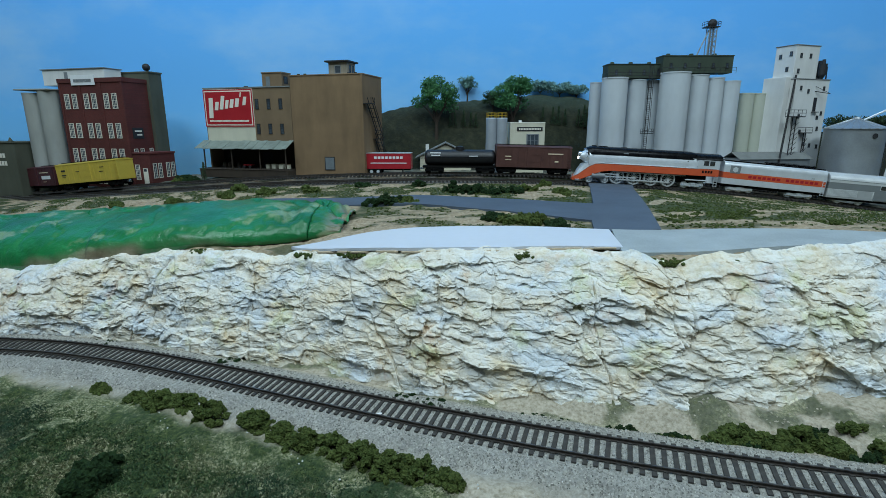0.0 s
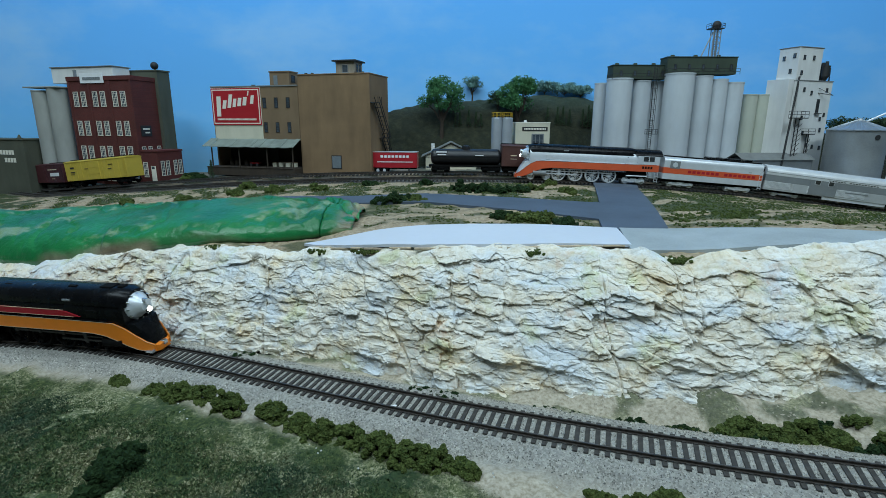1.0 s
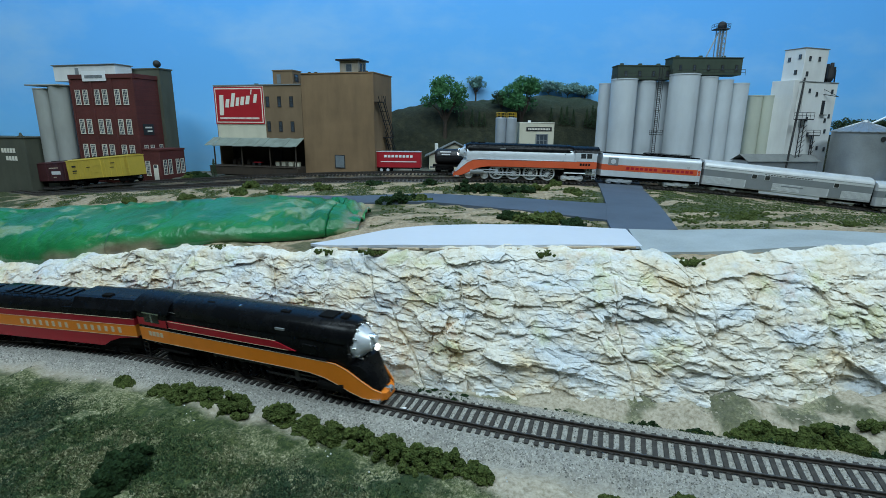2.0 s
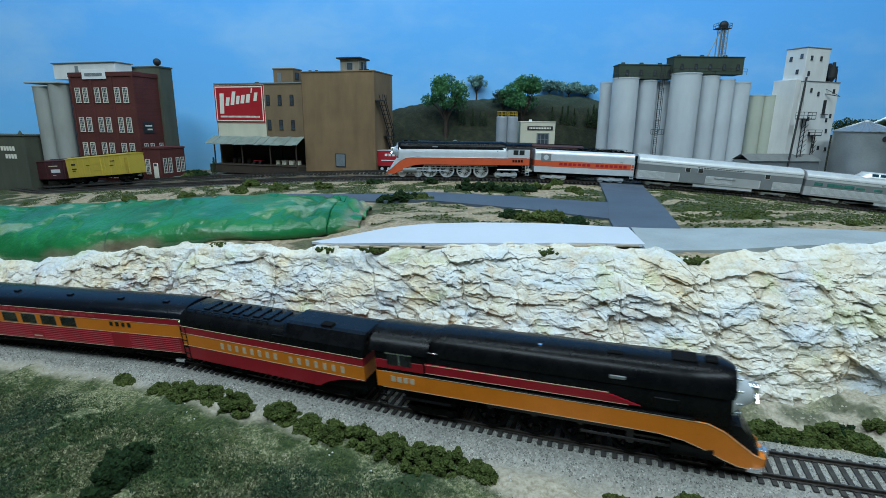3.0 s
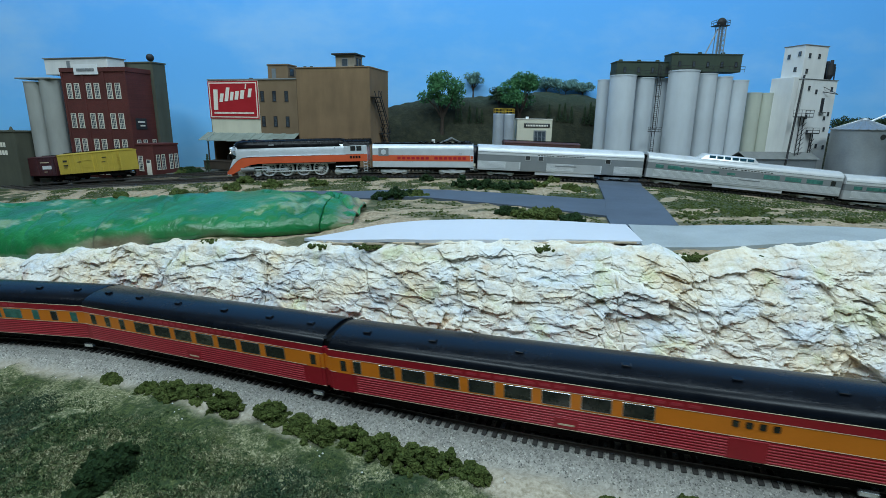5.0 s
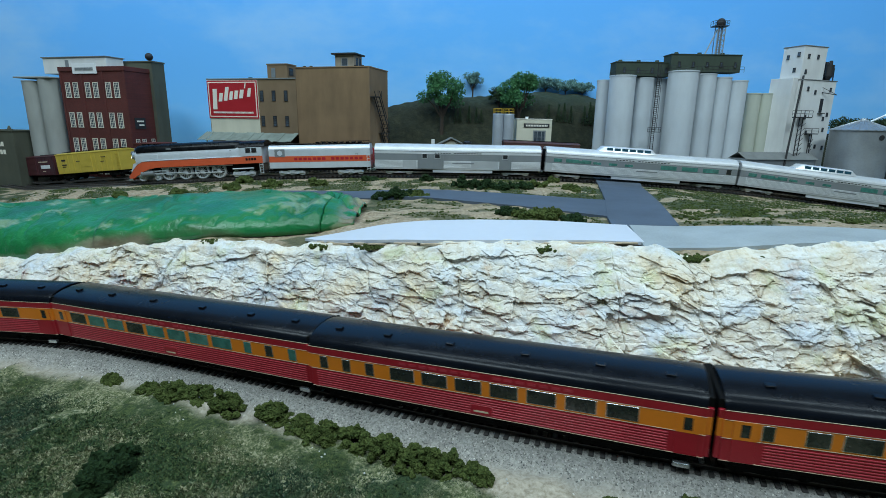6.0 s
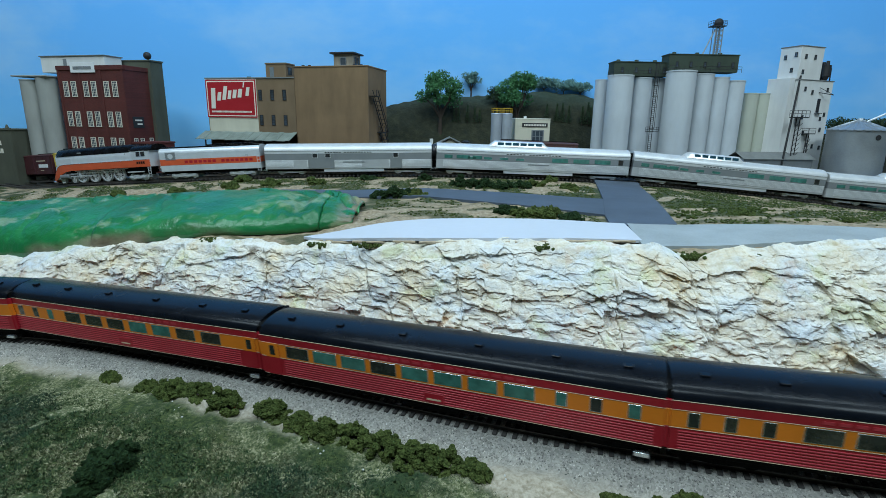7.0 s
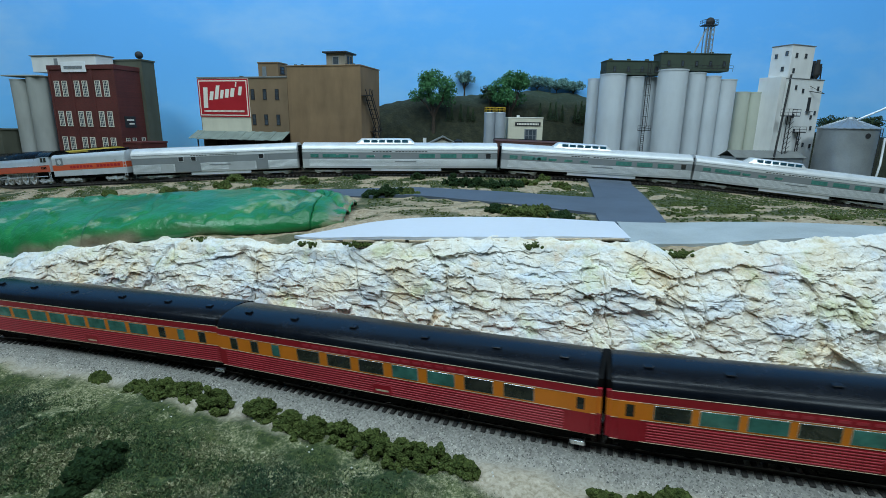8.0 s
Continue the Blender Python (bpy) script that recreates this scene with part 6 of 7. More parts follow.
def draped(name, edge_a, edge_b, mat, label, lift, n=60, k=10, level=None, thick=0.0035):
    """A slab laid over the upper ground between two edge lines of (x, y)."""
    def run(edge):
        e = np.array(edge)
        s = np.r_[0, np.cumsum(np.hypot(*np.diff(e, axis=0).T))]
        q = np.linspace(0, s[-1], n)
        return np.stack([np.interp(q, s, e[:, 0]), np.interp(q, s, e[:, 1])], -1)
    a, b = run(edge_a), run(edge_b)
    t = np.linspace(0, 1, k)[None, :, None]
    p = a[:, None] * (1 - t) + b[:, None] * t
    p[:, 0] += 0.0009 * np.stack([np.zeros(n), fractal(np.arange(n) * 0.7, np.zeros(n), 3, 7) - 0.45], -1)
    z = ground_up(p[..., 0], p[..., 1]) + lift
    rail = 1 - step(abs(p[..., 1] - upper_y(p[..., 0])), 0.02, 0.05)
    z = z * (1 - rail) + (upper_z(p[..., 0]) - 0.0008) * rail
    if level:
        z = z + level(p[..., 0], p[..., 1])
    top = np.concatenate([p, z[..., None]], -1).reshape(-1, 3)
    low = top - np.array([0, 0, thick])
    faces = grid_faces(n, k)
    m = n * k
    ring = [i * k for i in range(n)] + [(n - 1) * k + j for j in range(1, k)] + [i * k + k - 1 for i in range(n - 2, -1, -1)] + list(range(k - 2, 0, -1))
    faces += [(ring[i], ring[(i + 1) % len(ring)], ring[(i + 1) % len(ring)] + m, ring[i] + m) for i in range(len(ring))]
    ob = mesh_from(name, np.concatenate([top, low]).tolist(), faces, mat)
    bm = bmesh.new()
    bm.from_mesh(ob.data)
    bmesh.ops.recalc_face_normals(bm, faces=bm.faces[:])
    bm.to_mesh(ob.data)
    bm.free()
    return ob


tagged(draped("road", [(0.126, 0.415), (0.137, 0.464), (0.169, 0.571), (0.213, 0.741), (0.236, 0.86)], [(0.181, 0.415), (0.215, 0.53), (0.281, 0.754), (0.312, 0.86)], ASPHALT, "", 0.0024), "blue-grey painted road over the level crossing", "road", kind="structure")
tagged(draped("road_branch", [(-0.47, 0.645), (-0.22, 0.655), (-0.116, 0.640), (-0.035, 0.639), (0.077, 0.600), (0.172, 0.571)], [(-0.47, 0.612), (-0.22, 0.612), (-0.108, 0.592), (-0.031, 0.572), (0.066, 0.512), (0.140, 0.464)], ASPHALT, "", 0.0021), "blue-grey side road along the bank", "road", kind="structure")
tagged(draped("pale_road", [(0.142, 0.4215), (0.22, 0.402), (0.325, 0.372), (0.62, 0.372)], [(0.124, 0.342), (0.205, 0.335), (0.284, 0.329), (0.62, 0.338)], PALEROAD, "", 0.0026), "smooth pale grey unfinished roadway", "road", kind="structure")
sheet = draped("foam_board", [(-0.128, 0.4185), (-0.07, 0.431), (0.017, 0.430), (0.139, 0.4195)], [(-0.118, 0.410), (-0.060, 0.374), (-0.026, 0.358), (0.046, 0.351), (0.129, 0.356)], FOAMBOARD, "", 0.0030, thick=0.0022, level=lambda x, y: 0.0012 * np.sin((x + 0.13) * 12) * step(x, -0.12, -0.02))
tagged(sheet, "white foam board sheet lying on the bank", "board")


def torn_edge():
    """Ragged strips of torn facing along the sheet's rims."""
    bm = B()
    random.seed(5)
    for x0, x1, y_of in ((-0.128, 0.02, lambda x: np.interp(x, [-0.128, -0.07, 0.017], [0.4195, 0.432, 0.431])), (-0.115, 0.129, lambda x: np.interp(x, [-0.118, -0.060, -0.026, 0.046, 0.129], [0.409, 0.373, 0.357, 0.350, 0.355]))):
        x = x0
        while x < x1:
            w = random.uniform(0.006, 0.018)
            y = float(y_of(x + w / 2))
            z = float(ground_up(x, y)) + 0.0012
            box(bm, x, x + w, y - random.uniform(0.0004, 0.0022), y + random.uniform(0.0004, 0.0018), z, z + 0.0013, 0.0002)
            x += w * random.uniform(0.8, 1.5)
    ob = part("torn_facing", bm, TORN, sheet, "torn brown paper edge")
    tagged(ob, kind="stuff")


torn_edge()


# ---- green plastic tarpaulin ----
def mat_tarp():
    m = Mat("green_plastic_sheet", 0.30)
    base = m.ramp(m.noise(16, 5), [(0.3, (0.008, 0.120, 0.036)), (0.65, (0.016, 0.215, 0.062))])
    fade = m.ramp(m.noise(19, 6, m.stretch(0.6, 1, 1.6)), [(0.54, (0, 0, 0)), (0.59, (0.75, 0.75, 0.75))])
    base = m.mix(fade, base, (0.26, 0.36, 0.20))
    low = m.mix(m.attr("hem"), base, m.ramp(m.noise(40, 5), [(0.3, (0.13, 0.10, 0.06)), (0.7, (0.34, 0.30, 0.20))]))
    m.colour(low)
    return m.bump(m.noise(42, 5, rough=0.6), 0.0034, 0.9).m


def tarpaulin():
    nu, nv = 260, 46
    xs = np.concatenate([np.linspace(-0.80, -0.45, 60), np.linspace(-0.447, -0.094, 200)])
    u = xs[:, None] * np.ones((1, nv))
    v = np.linspace(0, 1, nv)[None, :] * np.ones((nu, 1))
    front = np.interp(u, [-0.8, -0.42, -0.323, -0.237, -0.17, -0.132, -0.094], [0.590, 0.476, 0.455, 0.443, 0.442, 0.447, 0.462])
    back = np.interp(u, [-0.8, -0.4, -0.16, -0.12, -0.094], [0.650, 0.596, 0.580, 0.570, 0.545])
    tall = np.interp(u, [-0.8, -0.42, -0.356, -0.271, -0.187, -0.136, -0.112, -0.094], [0.030, 0.034, 0.032, 0.025, 0.023, 0.022, 0.016, 0.008])
    a = math.pi * v
    y = (front + back) / 2 - np.cos(a) * (back - front) / 2
    lift = tall * np.sin(a) ** 0.62
    fold = (fractal(u * 30 + v * 3, v * 5, 4, 101) - 0.45)
    crump = step(u, -0.20, -0.12)
    lift = lift * (1 + 0.30 * fold) + crump * np.sin(a) * 0.022 * (fractal(u * 70, v * 9, 3, 111) - 0.45)
    ridge = abs(fractal(u * 22 + v * 2.2, v * 2.5, 3, 121) - 0.47)
    lift = lift - np.sin(a) * 0.004 * np.exp(-(ridge / 0.02) ** 2)
    y = y - np.sin(a) * 0.004 * (fractal(u * 40, v * 6, 3, 131) - 0.45)
    z = ground_up(u, y) + lift - 0.0012
    hem = np.clip((1 - step(v, 0.03, 0.13)) * step(fractal(u * 14, v * 3, 3, 141), 0.40, 0.58) + step(u, -0.115, -0.098) * 0.9 * (fractal(u * 90, v * 20, 2, 8) > 0.35), 0, 1)
    root = thing("tarpaulin", Matrix(), "crumpled green plastic tarpaulin lying along the bank", "tarpaulin")
    skin = mat_tarp()
    for name, i0, i1, lap, label in (("sheet", 0, 128, 0.0, "older green plastic sheet"), ("sheet", 126, 244, 0.0016, "newer overlapping green plastic sheet"), ("torn_end", 243, nu, 0.0010, "torn and browned sheet end")):
        q = np.stack([u, y - lap, z + lap], -1)[i0:i1]
        ob = mesh_from(name, q.reshape(-1, 3).tolist(), grid_faces(i1 - i0, nv), skin, root, True, hem=hem[i0:i1])
        tagged(ob, label)
        sol = ob.modifiers.new("thickness", "SOLIDIFY")
        sol.thickness = 0.0008
    return root


tarpaulin()


# ---- freight stock on the siding ----
MAROON = painted("maroon_boxcar_paint", (0.070, 0.014, 0.018), 0.55, wear=0.3, scale=60)
BOXBROWN = painted("oxide_brown_boxcar", (0.085, 0.030, 0.022), 0.6, wear=0.3, scale=60)
BOXYELLOW = painted("yellow_reefer_paint", (0.55, 0.40, 0.055), 0.5, wear=0.14, scale=60)
TANKBLACK = painted("black_tank_paint", (0.014, 0.014, 0.016), 0.4, wear=0.3, scale=60)
TRAILRED = painted("red_trailer_paint", (0.40, 0.012, 0.022), 0.45, wear=0.12, scale=60)


def on_siding(x):
    h = 0.01
    a, b = (Vector((q, float(siding_y(q)), float(siding_z(q)))) for q in (x - h, x + h))
    d = b - a
    return Matrix.Translation((a + b) / 2) @ Matrix.Rotation(math.atan2(d.y, d.x), 4, "Z") @ Matrix.Rotation(-math.atan2(d.z, d.x), 4, "Y")


def boxcar(x, length, mat, label, marks, ribs=True):
    c = thing("boxcar", on_siding(x), label, "freight car", "freight cars")
    h = length / 2
    part("body", mbox(B(), -h, h, -16, 16, 10.5, 42, 0.4), mat, c)
    part("roof", shell([(-h - 0.6, [(16.6, 42.0), (16.4, 43.0), (8, 44.6), (0, 45.2)]), (h + 0.6, [(16.6, 42.0), (16.4, 43.0), (8, 44.6), (0, 45.2)])]), mat, c)
    part("running_board", mbox(B(), -h - 1, h + 1, -3, 3, 45.4, 46.2, 0.1), DARKFRAME, c)
    door = part("door", mbox(B(), -11, 11, -17.0, -15.8, 11, 41, 0.2), mat, c)
    part("door_bar", mbox(mbox(B(), -10, 10, -17.4, -16.9, 20, 20.6), -10, 10, -17.4, -16.9, 31, 31.6), mat, door)
    if ribs:
        for k in range(12):
            xx = -h + 4 + (length - 8) * k / 11
            if abs(xx) > 12:
                part("rib", mbox(B(), xx - 0.3, xx + 0.3, -16.4, -15.9, 11.5, 41.5), mat, c)
    lad = B()
    for k in range(6):
        mbox(lad, h - 7, h - 1, -16.9, -16.3, 14 + 4.4 * k, 14.5 + 4.4 * k)
    part("ladder", lad, mat, c)
    for i, (a0, a1, z0, z1, col) in enumerate(marks):
        part("marking", mbox(B(), a0, a1, -16.6, -16.0, z0, z1), col, c, "plain bar of car lettering")
    part("underframe", mbox(B(), -h + 2, h - 2, -10, 10, 6.5, 11, 0.3), DARKFRAME, c)
    for e in (-h + 18, h - 18):
        truck(c, e, 20, DARKFRAME, 9.6)
    for r in (1, -1):
        coupler(c, r * (h - 3), r)
    return c


boxcar(-0.592, 142, BOXYELLOW, "yellow wooden refrigerator car with dark lettering bars", [(-h0, -h0 + w0, z0, z1, IRON) for h0, w0, z0, z1 in ((58, 9, 31, 34), (58, 10, 24, 26), (58, 8, 21, 22), (-32, 10, 33, 34), (-30, 8, 26, 27), (24, 8, 29, 30))])
boxcar(-0.738, 142, MAROON, "maroon boxcar with pale lettering bars", [(20, 50, 33, 34.5, CREAM), (26, 56, 22, 28, WHITE), (-55, -40, 18, 20, CREAM), (30, 40, 17, 18, CREAM)])
boxcar(0.1425, 119, BOXBROWN, "brown boxcar with small pale lettering bars", [(22, 46, 32, 33.6, CREAM), (-46, -36, 27, 28.4, CREAM), (-46, -36, 22, 22.8, CREAM), (33, 39, 20, 22, CREAM)])


def tank_car(x):
    c = thing("tank_car", on_siding(x), "black riveted tank car with a dome", "freight car", "freight cars")
    prof = [(-57, 2), (-56, 9), (-53, 12.0), (-50, 12.6), (50, 12.6), (53, 12.0), (56, 9), (57, 2)]
    bm = loft(B(), [[Vector((xx, r * math.cos(t), 24 + r * math.sin(t))) * 0.001 for t in np.linspace(0, 6.2832, 28, endpoint=False)] for xx, r in prof])
    part("tank", bm, TANKBLACK, c, "", True)
    for xx in (-34, -12, 12, 34):
        part("band", mcyl(B(), (xx - 0.5, 0, 24), (xx + 0.5, 0, 24), 12.9, n=28), TANKBLACK, c)
    part("dome", mcyl(mcyl(B(), (0, 0, 34), (0, 0, 41), 7, n=20), (0, 0, 41), (0, 0, 42.5), 5.5, 3, 16), TANKBLACK, c)
    part("hand_rail", mcyl(B(), (-54, -14, 26), (54, -14, 26), 0.4, n=6), IRON, c)
    part("frame", mbox(B(), -60, 60, -13, 13, 8.5, 11.5, 0.3), DARKFRAME, c)
    for a0, a1, z0, z1 in ((-48, -31, 31, 33), (-46, -32, 27, 29), (14, 28, 26, 27.6)):
        part("marking", mbox(B(), a0, a1, -13.4, -11.2, z0, z1), WHITE, c, "plain white lettering bar")
    for e in (-41, 41):
        truck(c, e, 20, DARKFRAME, 9.6)
    for r in (1, -1):
        coupler(c, r * 57, r)


tank_car(0.0265)


def trailer():
    x, y = -0.0905, 0.868
    c = thing("semi_trailer", pose(x, y, float(ground_up(x, y)) - 0.0006, 0, 0, -3), "red highway semi-trailer with a white stripe", "trailer")
    part("box", mbox(B(), -37, 37, -13, 13, 9.5, 35, 0.5), TRAILRED, c)
    part("roof", mbox(B(), -37.4, 37.4, -13.4, 13.4, 35, 35.8, 0.2), SILVER, c)
    part("stripe", mbox(B(), -30, 30, -13.3, -12.8, 18.6, 20), WHITE, c, "white side stripe")
    nm = B()
    for k in range(8):
        mbox(nm, -24 + 6.2 * k, -19.6 + 6.2 * k, -13.3, -12.8, 26.2, 30.2)
    part("name", nm, WHITE, c, "white name as plain bars")
    part("chassis", mbox(B(), -35, 35, -5, 5, 7, 9.6, 0.3), DARKFRAME, c)
    for wx in (-29, -18):
        part("wheel", mcyl(mcyl(B(), (wx, -12.8, 5.4), (wx, -8, 5.4), 5.4, n=20), (wx, 8, 5.4), (wx, 12.8, 5.4), 5.4, n=20), DARKFRAME, c)
        part("hub", mcyl(B(), (wx, -13.1, 5.4), (wx, -12.6, 5.4), 2.6, n=14), SILVER, c)
    part("landing_leg", mbox(mbox(B(), 22, 24, -9, -7, 0.6, 9), 21, 25, -10, -6, 0.4, 1.2), IRON, c)


trailer()


# ---- hill behind the works ----
def mat_hill():
    m = Mat("hill_cover_painted_haze", 0.95)
    near = m.ramp(m.noise(90, 6), [(0.25, (0.007, 0.010, 0.005)), (0.5, (0.018, 0.021, 0.009)), (0.75, (0.040, 0.041, 0.020))])
    # haze put into the colour: paler blue-green towards the crest
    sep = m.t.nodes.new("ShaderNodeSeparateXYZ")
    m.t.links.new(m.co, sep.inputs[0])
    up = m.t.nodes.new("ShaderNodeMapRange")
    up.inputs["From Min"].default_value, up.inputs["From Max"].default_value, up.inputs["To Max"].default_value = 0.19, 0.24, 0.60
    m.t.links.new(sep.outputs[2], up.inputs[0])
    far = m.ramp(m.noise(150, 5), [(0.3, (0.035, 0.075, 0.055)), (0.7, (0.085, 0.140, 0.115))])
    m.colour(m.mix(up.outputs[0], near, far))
    return m.bump(m.noise(260, 5), 0.002, 0.9).m


def hill():
    xs, vs = np.arange(-0.30, 1.15, 0.005), np.linspace(0, 1, 44)
    x = xs[:, None] * np.ones((1, len(vs)))
    crest = np.interp(x, [-0.30, -0.13, -0.10, -0.05, 0.10, 0.20, 0.33, 0.60, 0.75, 0.85, 1.15], [0.172, 0.192, 0.200, 0.214, 0.220, 0.232, 0.226, 0.205, 0.212, 0.196, 0.19])
    v = vs[None, :] * np.ones((len(xs), 1))
    y = 0.955 + 0.135 * v
    z = ground_up(x, y) - 0.004 + (crest - 0.085) * step(v, 0.0, 1.0) ** 0.9 + 0.012 * (fractal(x * 40, y * 40, 4, 151) - 0.47) * step(v, 0, 0.2)
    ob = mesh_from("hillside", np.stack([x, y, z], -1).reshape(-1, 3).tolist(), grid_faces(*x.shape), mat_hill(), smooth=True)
    return tagged(ob, "dark wooded hillside with haze painted towards its crest, before the painted sky", "hill", kind="structure")


hill()


# ---- plants ----
def mat_leaf(name, a, b, c):
    m = Mat(name, 0.85)
    m.colour(m.mix(0.5, m.ramp(m.island(), [(0.0, a), (0.5, b), (1.0, c)]), m.ramp(m.noise(300, 3), [(0.3, a), (0.7, c)])))
    return m.m


LEAF = mat_leaf("tree_foliage", (0.018, 0.085, 0.028), (0.040, 0.165, 0.055), (0.095, 0.27, 0.095))
# LEAFPALE has distance haze put into its leaf colours
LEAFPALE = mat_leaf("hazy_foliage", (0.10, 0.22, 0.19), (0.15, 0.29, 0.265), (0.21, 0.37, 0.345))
LEAFDARK = mat_leaf("dark_foliage", (0.009, 0.025, 0.009), (0.022, 0.052, 0.018), (0.048, 0.088, 0.032))


def mat_foam(name, a, b, c):
    """Ground foam: fine crumbs in three tones."""
    m = Mat(name, 0.95)
    m.colour(m.mix(0.35, m.ramp(m.noise(1100, 4, rough=0.7), [(0.34, a), (0.52, b), (0.68, c)]), m.ramp(m.noise(160, 3), [(0.35, a), (0.65, c)])))
    m.b.inputs["Specular IOR Level"].default_value = 0.15
    return m.bump(m.noise(1300, 4), 0.0007, 1.0).m


BUSHGREEN = mat_foam("olive_clump_foam", (0.018, 0.031, 0.008), (0.064, 0.090, 0.023), (0.140, 0.170, 0.052))
DARKFOAM = mat_foam("dark_green_foam", (0.006, 0.016, 0.006), (0.016, 0.036, 0.012), (0.034, 0.062, 0.022))
BARK = painted("tree_bark", (0.045, 0.032, 0.022), 0.9, wear=0.4, scale=200)


def clump_mesh(name, centres, size, rng, squash=0.8, material=BUSHGREEN, parent=None):
    """Many small ragged lumps in one mesh: each a jittered octahedron split once."""
    t = bpy.data.meshes.new("lump")
    bm = B()
    bmesh.ops.create_icosphere(bm, subdivisions=1, radius=1.0)
    base = np.array([v.co[:] for v in bm.verts])
    tri = np.array([[v.index for v in f.verts] for f in bm.faces])
    bm.free()
    bpy.data.meshes.remove(t)
    verts, faces = [], []
    for i, c in enumerate(centres):
        r = size * rng.uniform(0.55, 1.25)
        p = base * (1 + rng.uniform(-0.38, 0.38, (len(base), 1))) * r * np.array([1, 1, squash])
        a = rng.uniform(0, 6.28)
        rot = np.array([[math.cos(a), -math.sin(a), 0], [math.sin(a), math.cos(a), 0], [0, 0, 1]])
        verts.append(p @ rot.T + c)
        faces.append(tri + len(base) * i)
    return mesh_from(name, np.concatenate(verts).tolist(), np.concatenate(faces).tolist(), material, parent)


def knob_mesh(name, centres, radii, rng, material, parent):
    """Foam rubber knobs: dense balls broken by lumps and pits, in one mesh."""
    bm = B()
    bmesh.ops.create_icosphere(bm, subdivisions=3, radius=1.0)
    base = np.array([v.co[:] for v in bm.verts])
    tri = np.array([[v.index for v in f.verts] for f in bm.faces])
    bm.free()
    verts, faces = [], []
    for i, (c, r) in enumerate(zip(centres, radii)):
        q = base @ np.linalg.qr(rng.normal(size=(3, 3)))[0]
        lobes = sum(np.sin(q @ rng.normal(0, f, 3) + rng.uniform(0, 6.28)) * g for f, g in ((3, 0.15), (4, 0.14), (7, 0.14), (11, 0.11)))
        p = q * (1 + lobes + rng.uniform(-0.13, 0.13, len(q)))[:, None] * r
        verts.append(p + c)
        faces.append(tri + len(base) * i)
    return mesh_from(name, np.concatenate(verts).tolist(), np.concatenate(faces).tolist(), material, parent)


def bush(x, y, z, rx, ry, rz, seed, lump=0.0020, count=44, material=None, label="low olive-green clump bush on the ground", group="trackside bushes", rot=0.0, low=False):
    """A heap of foam knobs over a mound. low: laid on the graded lower level."""
    rng = np.random.default_rng(seed)
    at, k = np.array([x, y, z]), 1.0
    if low:
        at, k = raised(at), float(1 - GRADE / EYE * np.clip(x, -0.5, 0.35))
    b = thing("bush", pose(*at, 0, 0, rot) @ Matrix.Scale(k, 4), label, "bush", group)
    d = rng.normal(size=(count, 3))
    d /= np.linalg.norm(d, axis=1)[:, None]
    d[:, 2] = abs(d[:, 2])
    c = d * rng.uniform(0.45, 0.95, (count, 1)) ** 0.7 * np.array([rx, ry, rz]) * rng.uniform(0.8, 1.12, (count, 1))
    lump = min(lump, rz * 0.9)
    knob_mesh("foliage", c, lump * rng.uniform(0.6, 1.25, count), rng, material or BUSHGREEN, b)
    return b


def lower_z(x, y):
    off, tilt = banked(np.array(x), np.array(y))
    swell = 0.0126 * step(abs(off), 0.0185, 0.034) * (fractal(np.array([x]) * 55, np.array([y]) * 55, 4, 3)[0] - 0.47)
    return float(swell - 0.009 + (0.0125 * step(off, 0.02, 0.06) if off > 0 else -0.0015))


CHAIN = ((-0.232, 0.314, 5), (-0.203, 0.305, 8), (-0.184, 0.299, 9), (-0.165, 0.294, 9), (-0.145, 0.284, 10), (-0.113, 0.274, 9), (-0.094, 0.265, 9), (-0.078, 0.257, 10), (-0.059, 0.251, 9), (-0.043, 0.241, 10), (-0.027, 0.233, 10), (-0.012, 0.228, 9), (0.003, 0.221, 7), (0.068, 0.198, 7), (0.088, 0.200, 7), (0.101, 0.201, 6))
for i, (x, y, r) in enumerate(CHAIN):
    bush(x, y, lower_z(x, y), r * 0.00138, r * 0.00086, r * 0.00118, 10 + i, 0.0021, 62, rot=-28, low=True)
for i, (x, y, r) in enumerate(((0.166, 0.255, 9), (0.181, 0.251, 8), (0.197, 0.250, 9), (0.211, 0.246, 7), (0.236, 0.238, 7))):
    bush(x, y, lower_z(x, y) - 0.001, r * 0.0015, r * 0.0010, r * 0.0013, 60 + i, 0.0027, 40, label="low olive-green clump bush below the rock face", low=True)
FOOT = [(-0.028, 0.311, 8), (-0.010, 0.309, 8), (-0.158, 0.356, 7), (-0.268, 0.392, 7), (0.205, 0.275, 5), (-0.128, 0.352, 4), (-0.262, 0.392, 5), (0.134, 0.281, 3), (0.152, 0.281, 3), (0.026, 0.295, 4), (0.050, 0.280, 3), (-0.165, 0.358, 5), (-0.30, 0.398, 5), (-0.215, 0.378, 4), (-0.075, 0.332, 4), (0.23, 0.268, 4)]
random.seed(31)
for k in range(40):
    x = -0.36 + 0.015 * k + random.uniform(-0.008, 0.008)
    FOOT.append((x, float(plan_y(x)) + random.uniform(0.024, 0.034), random.choice((2, 3, 4, 5, 6))))
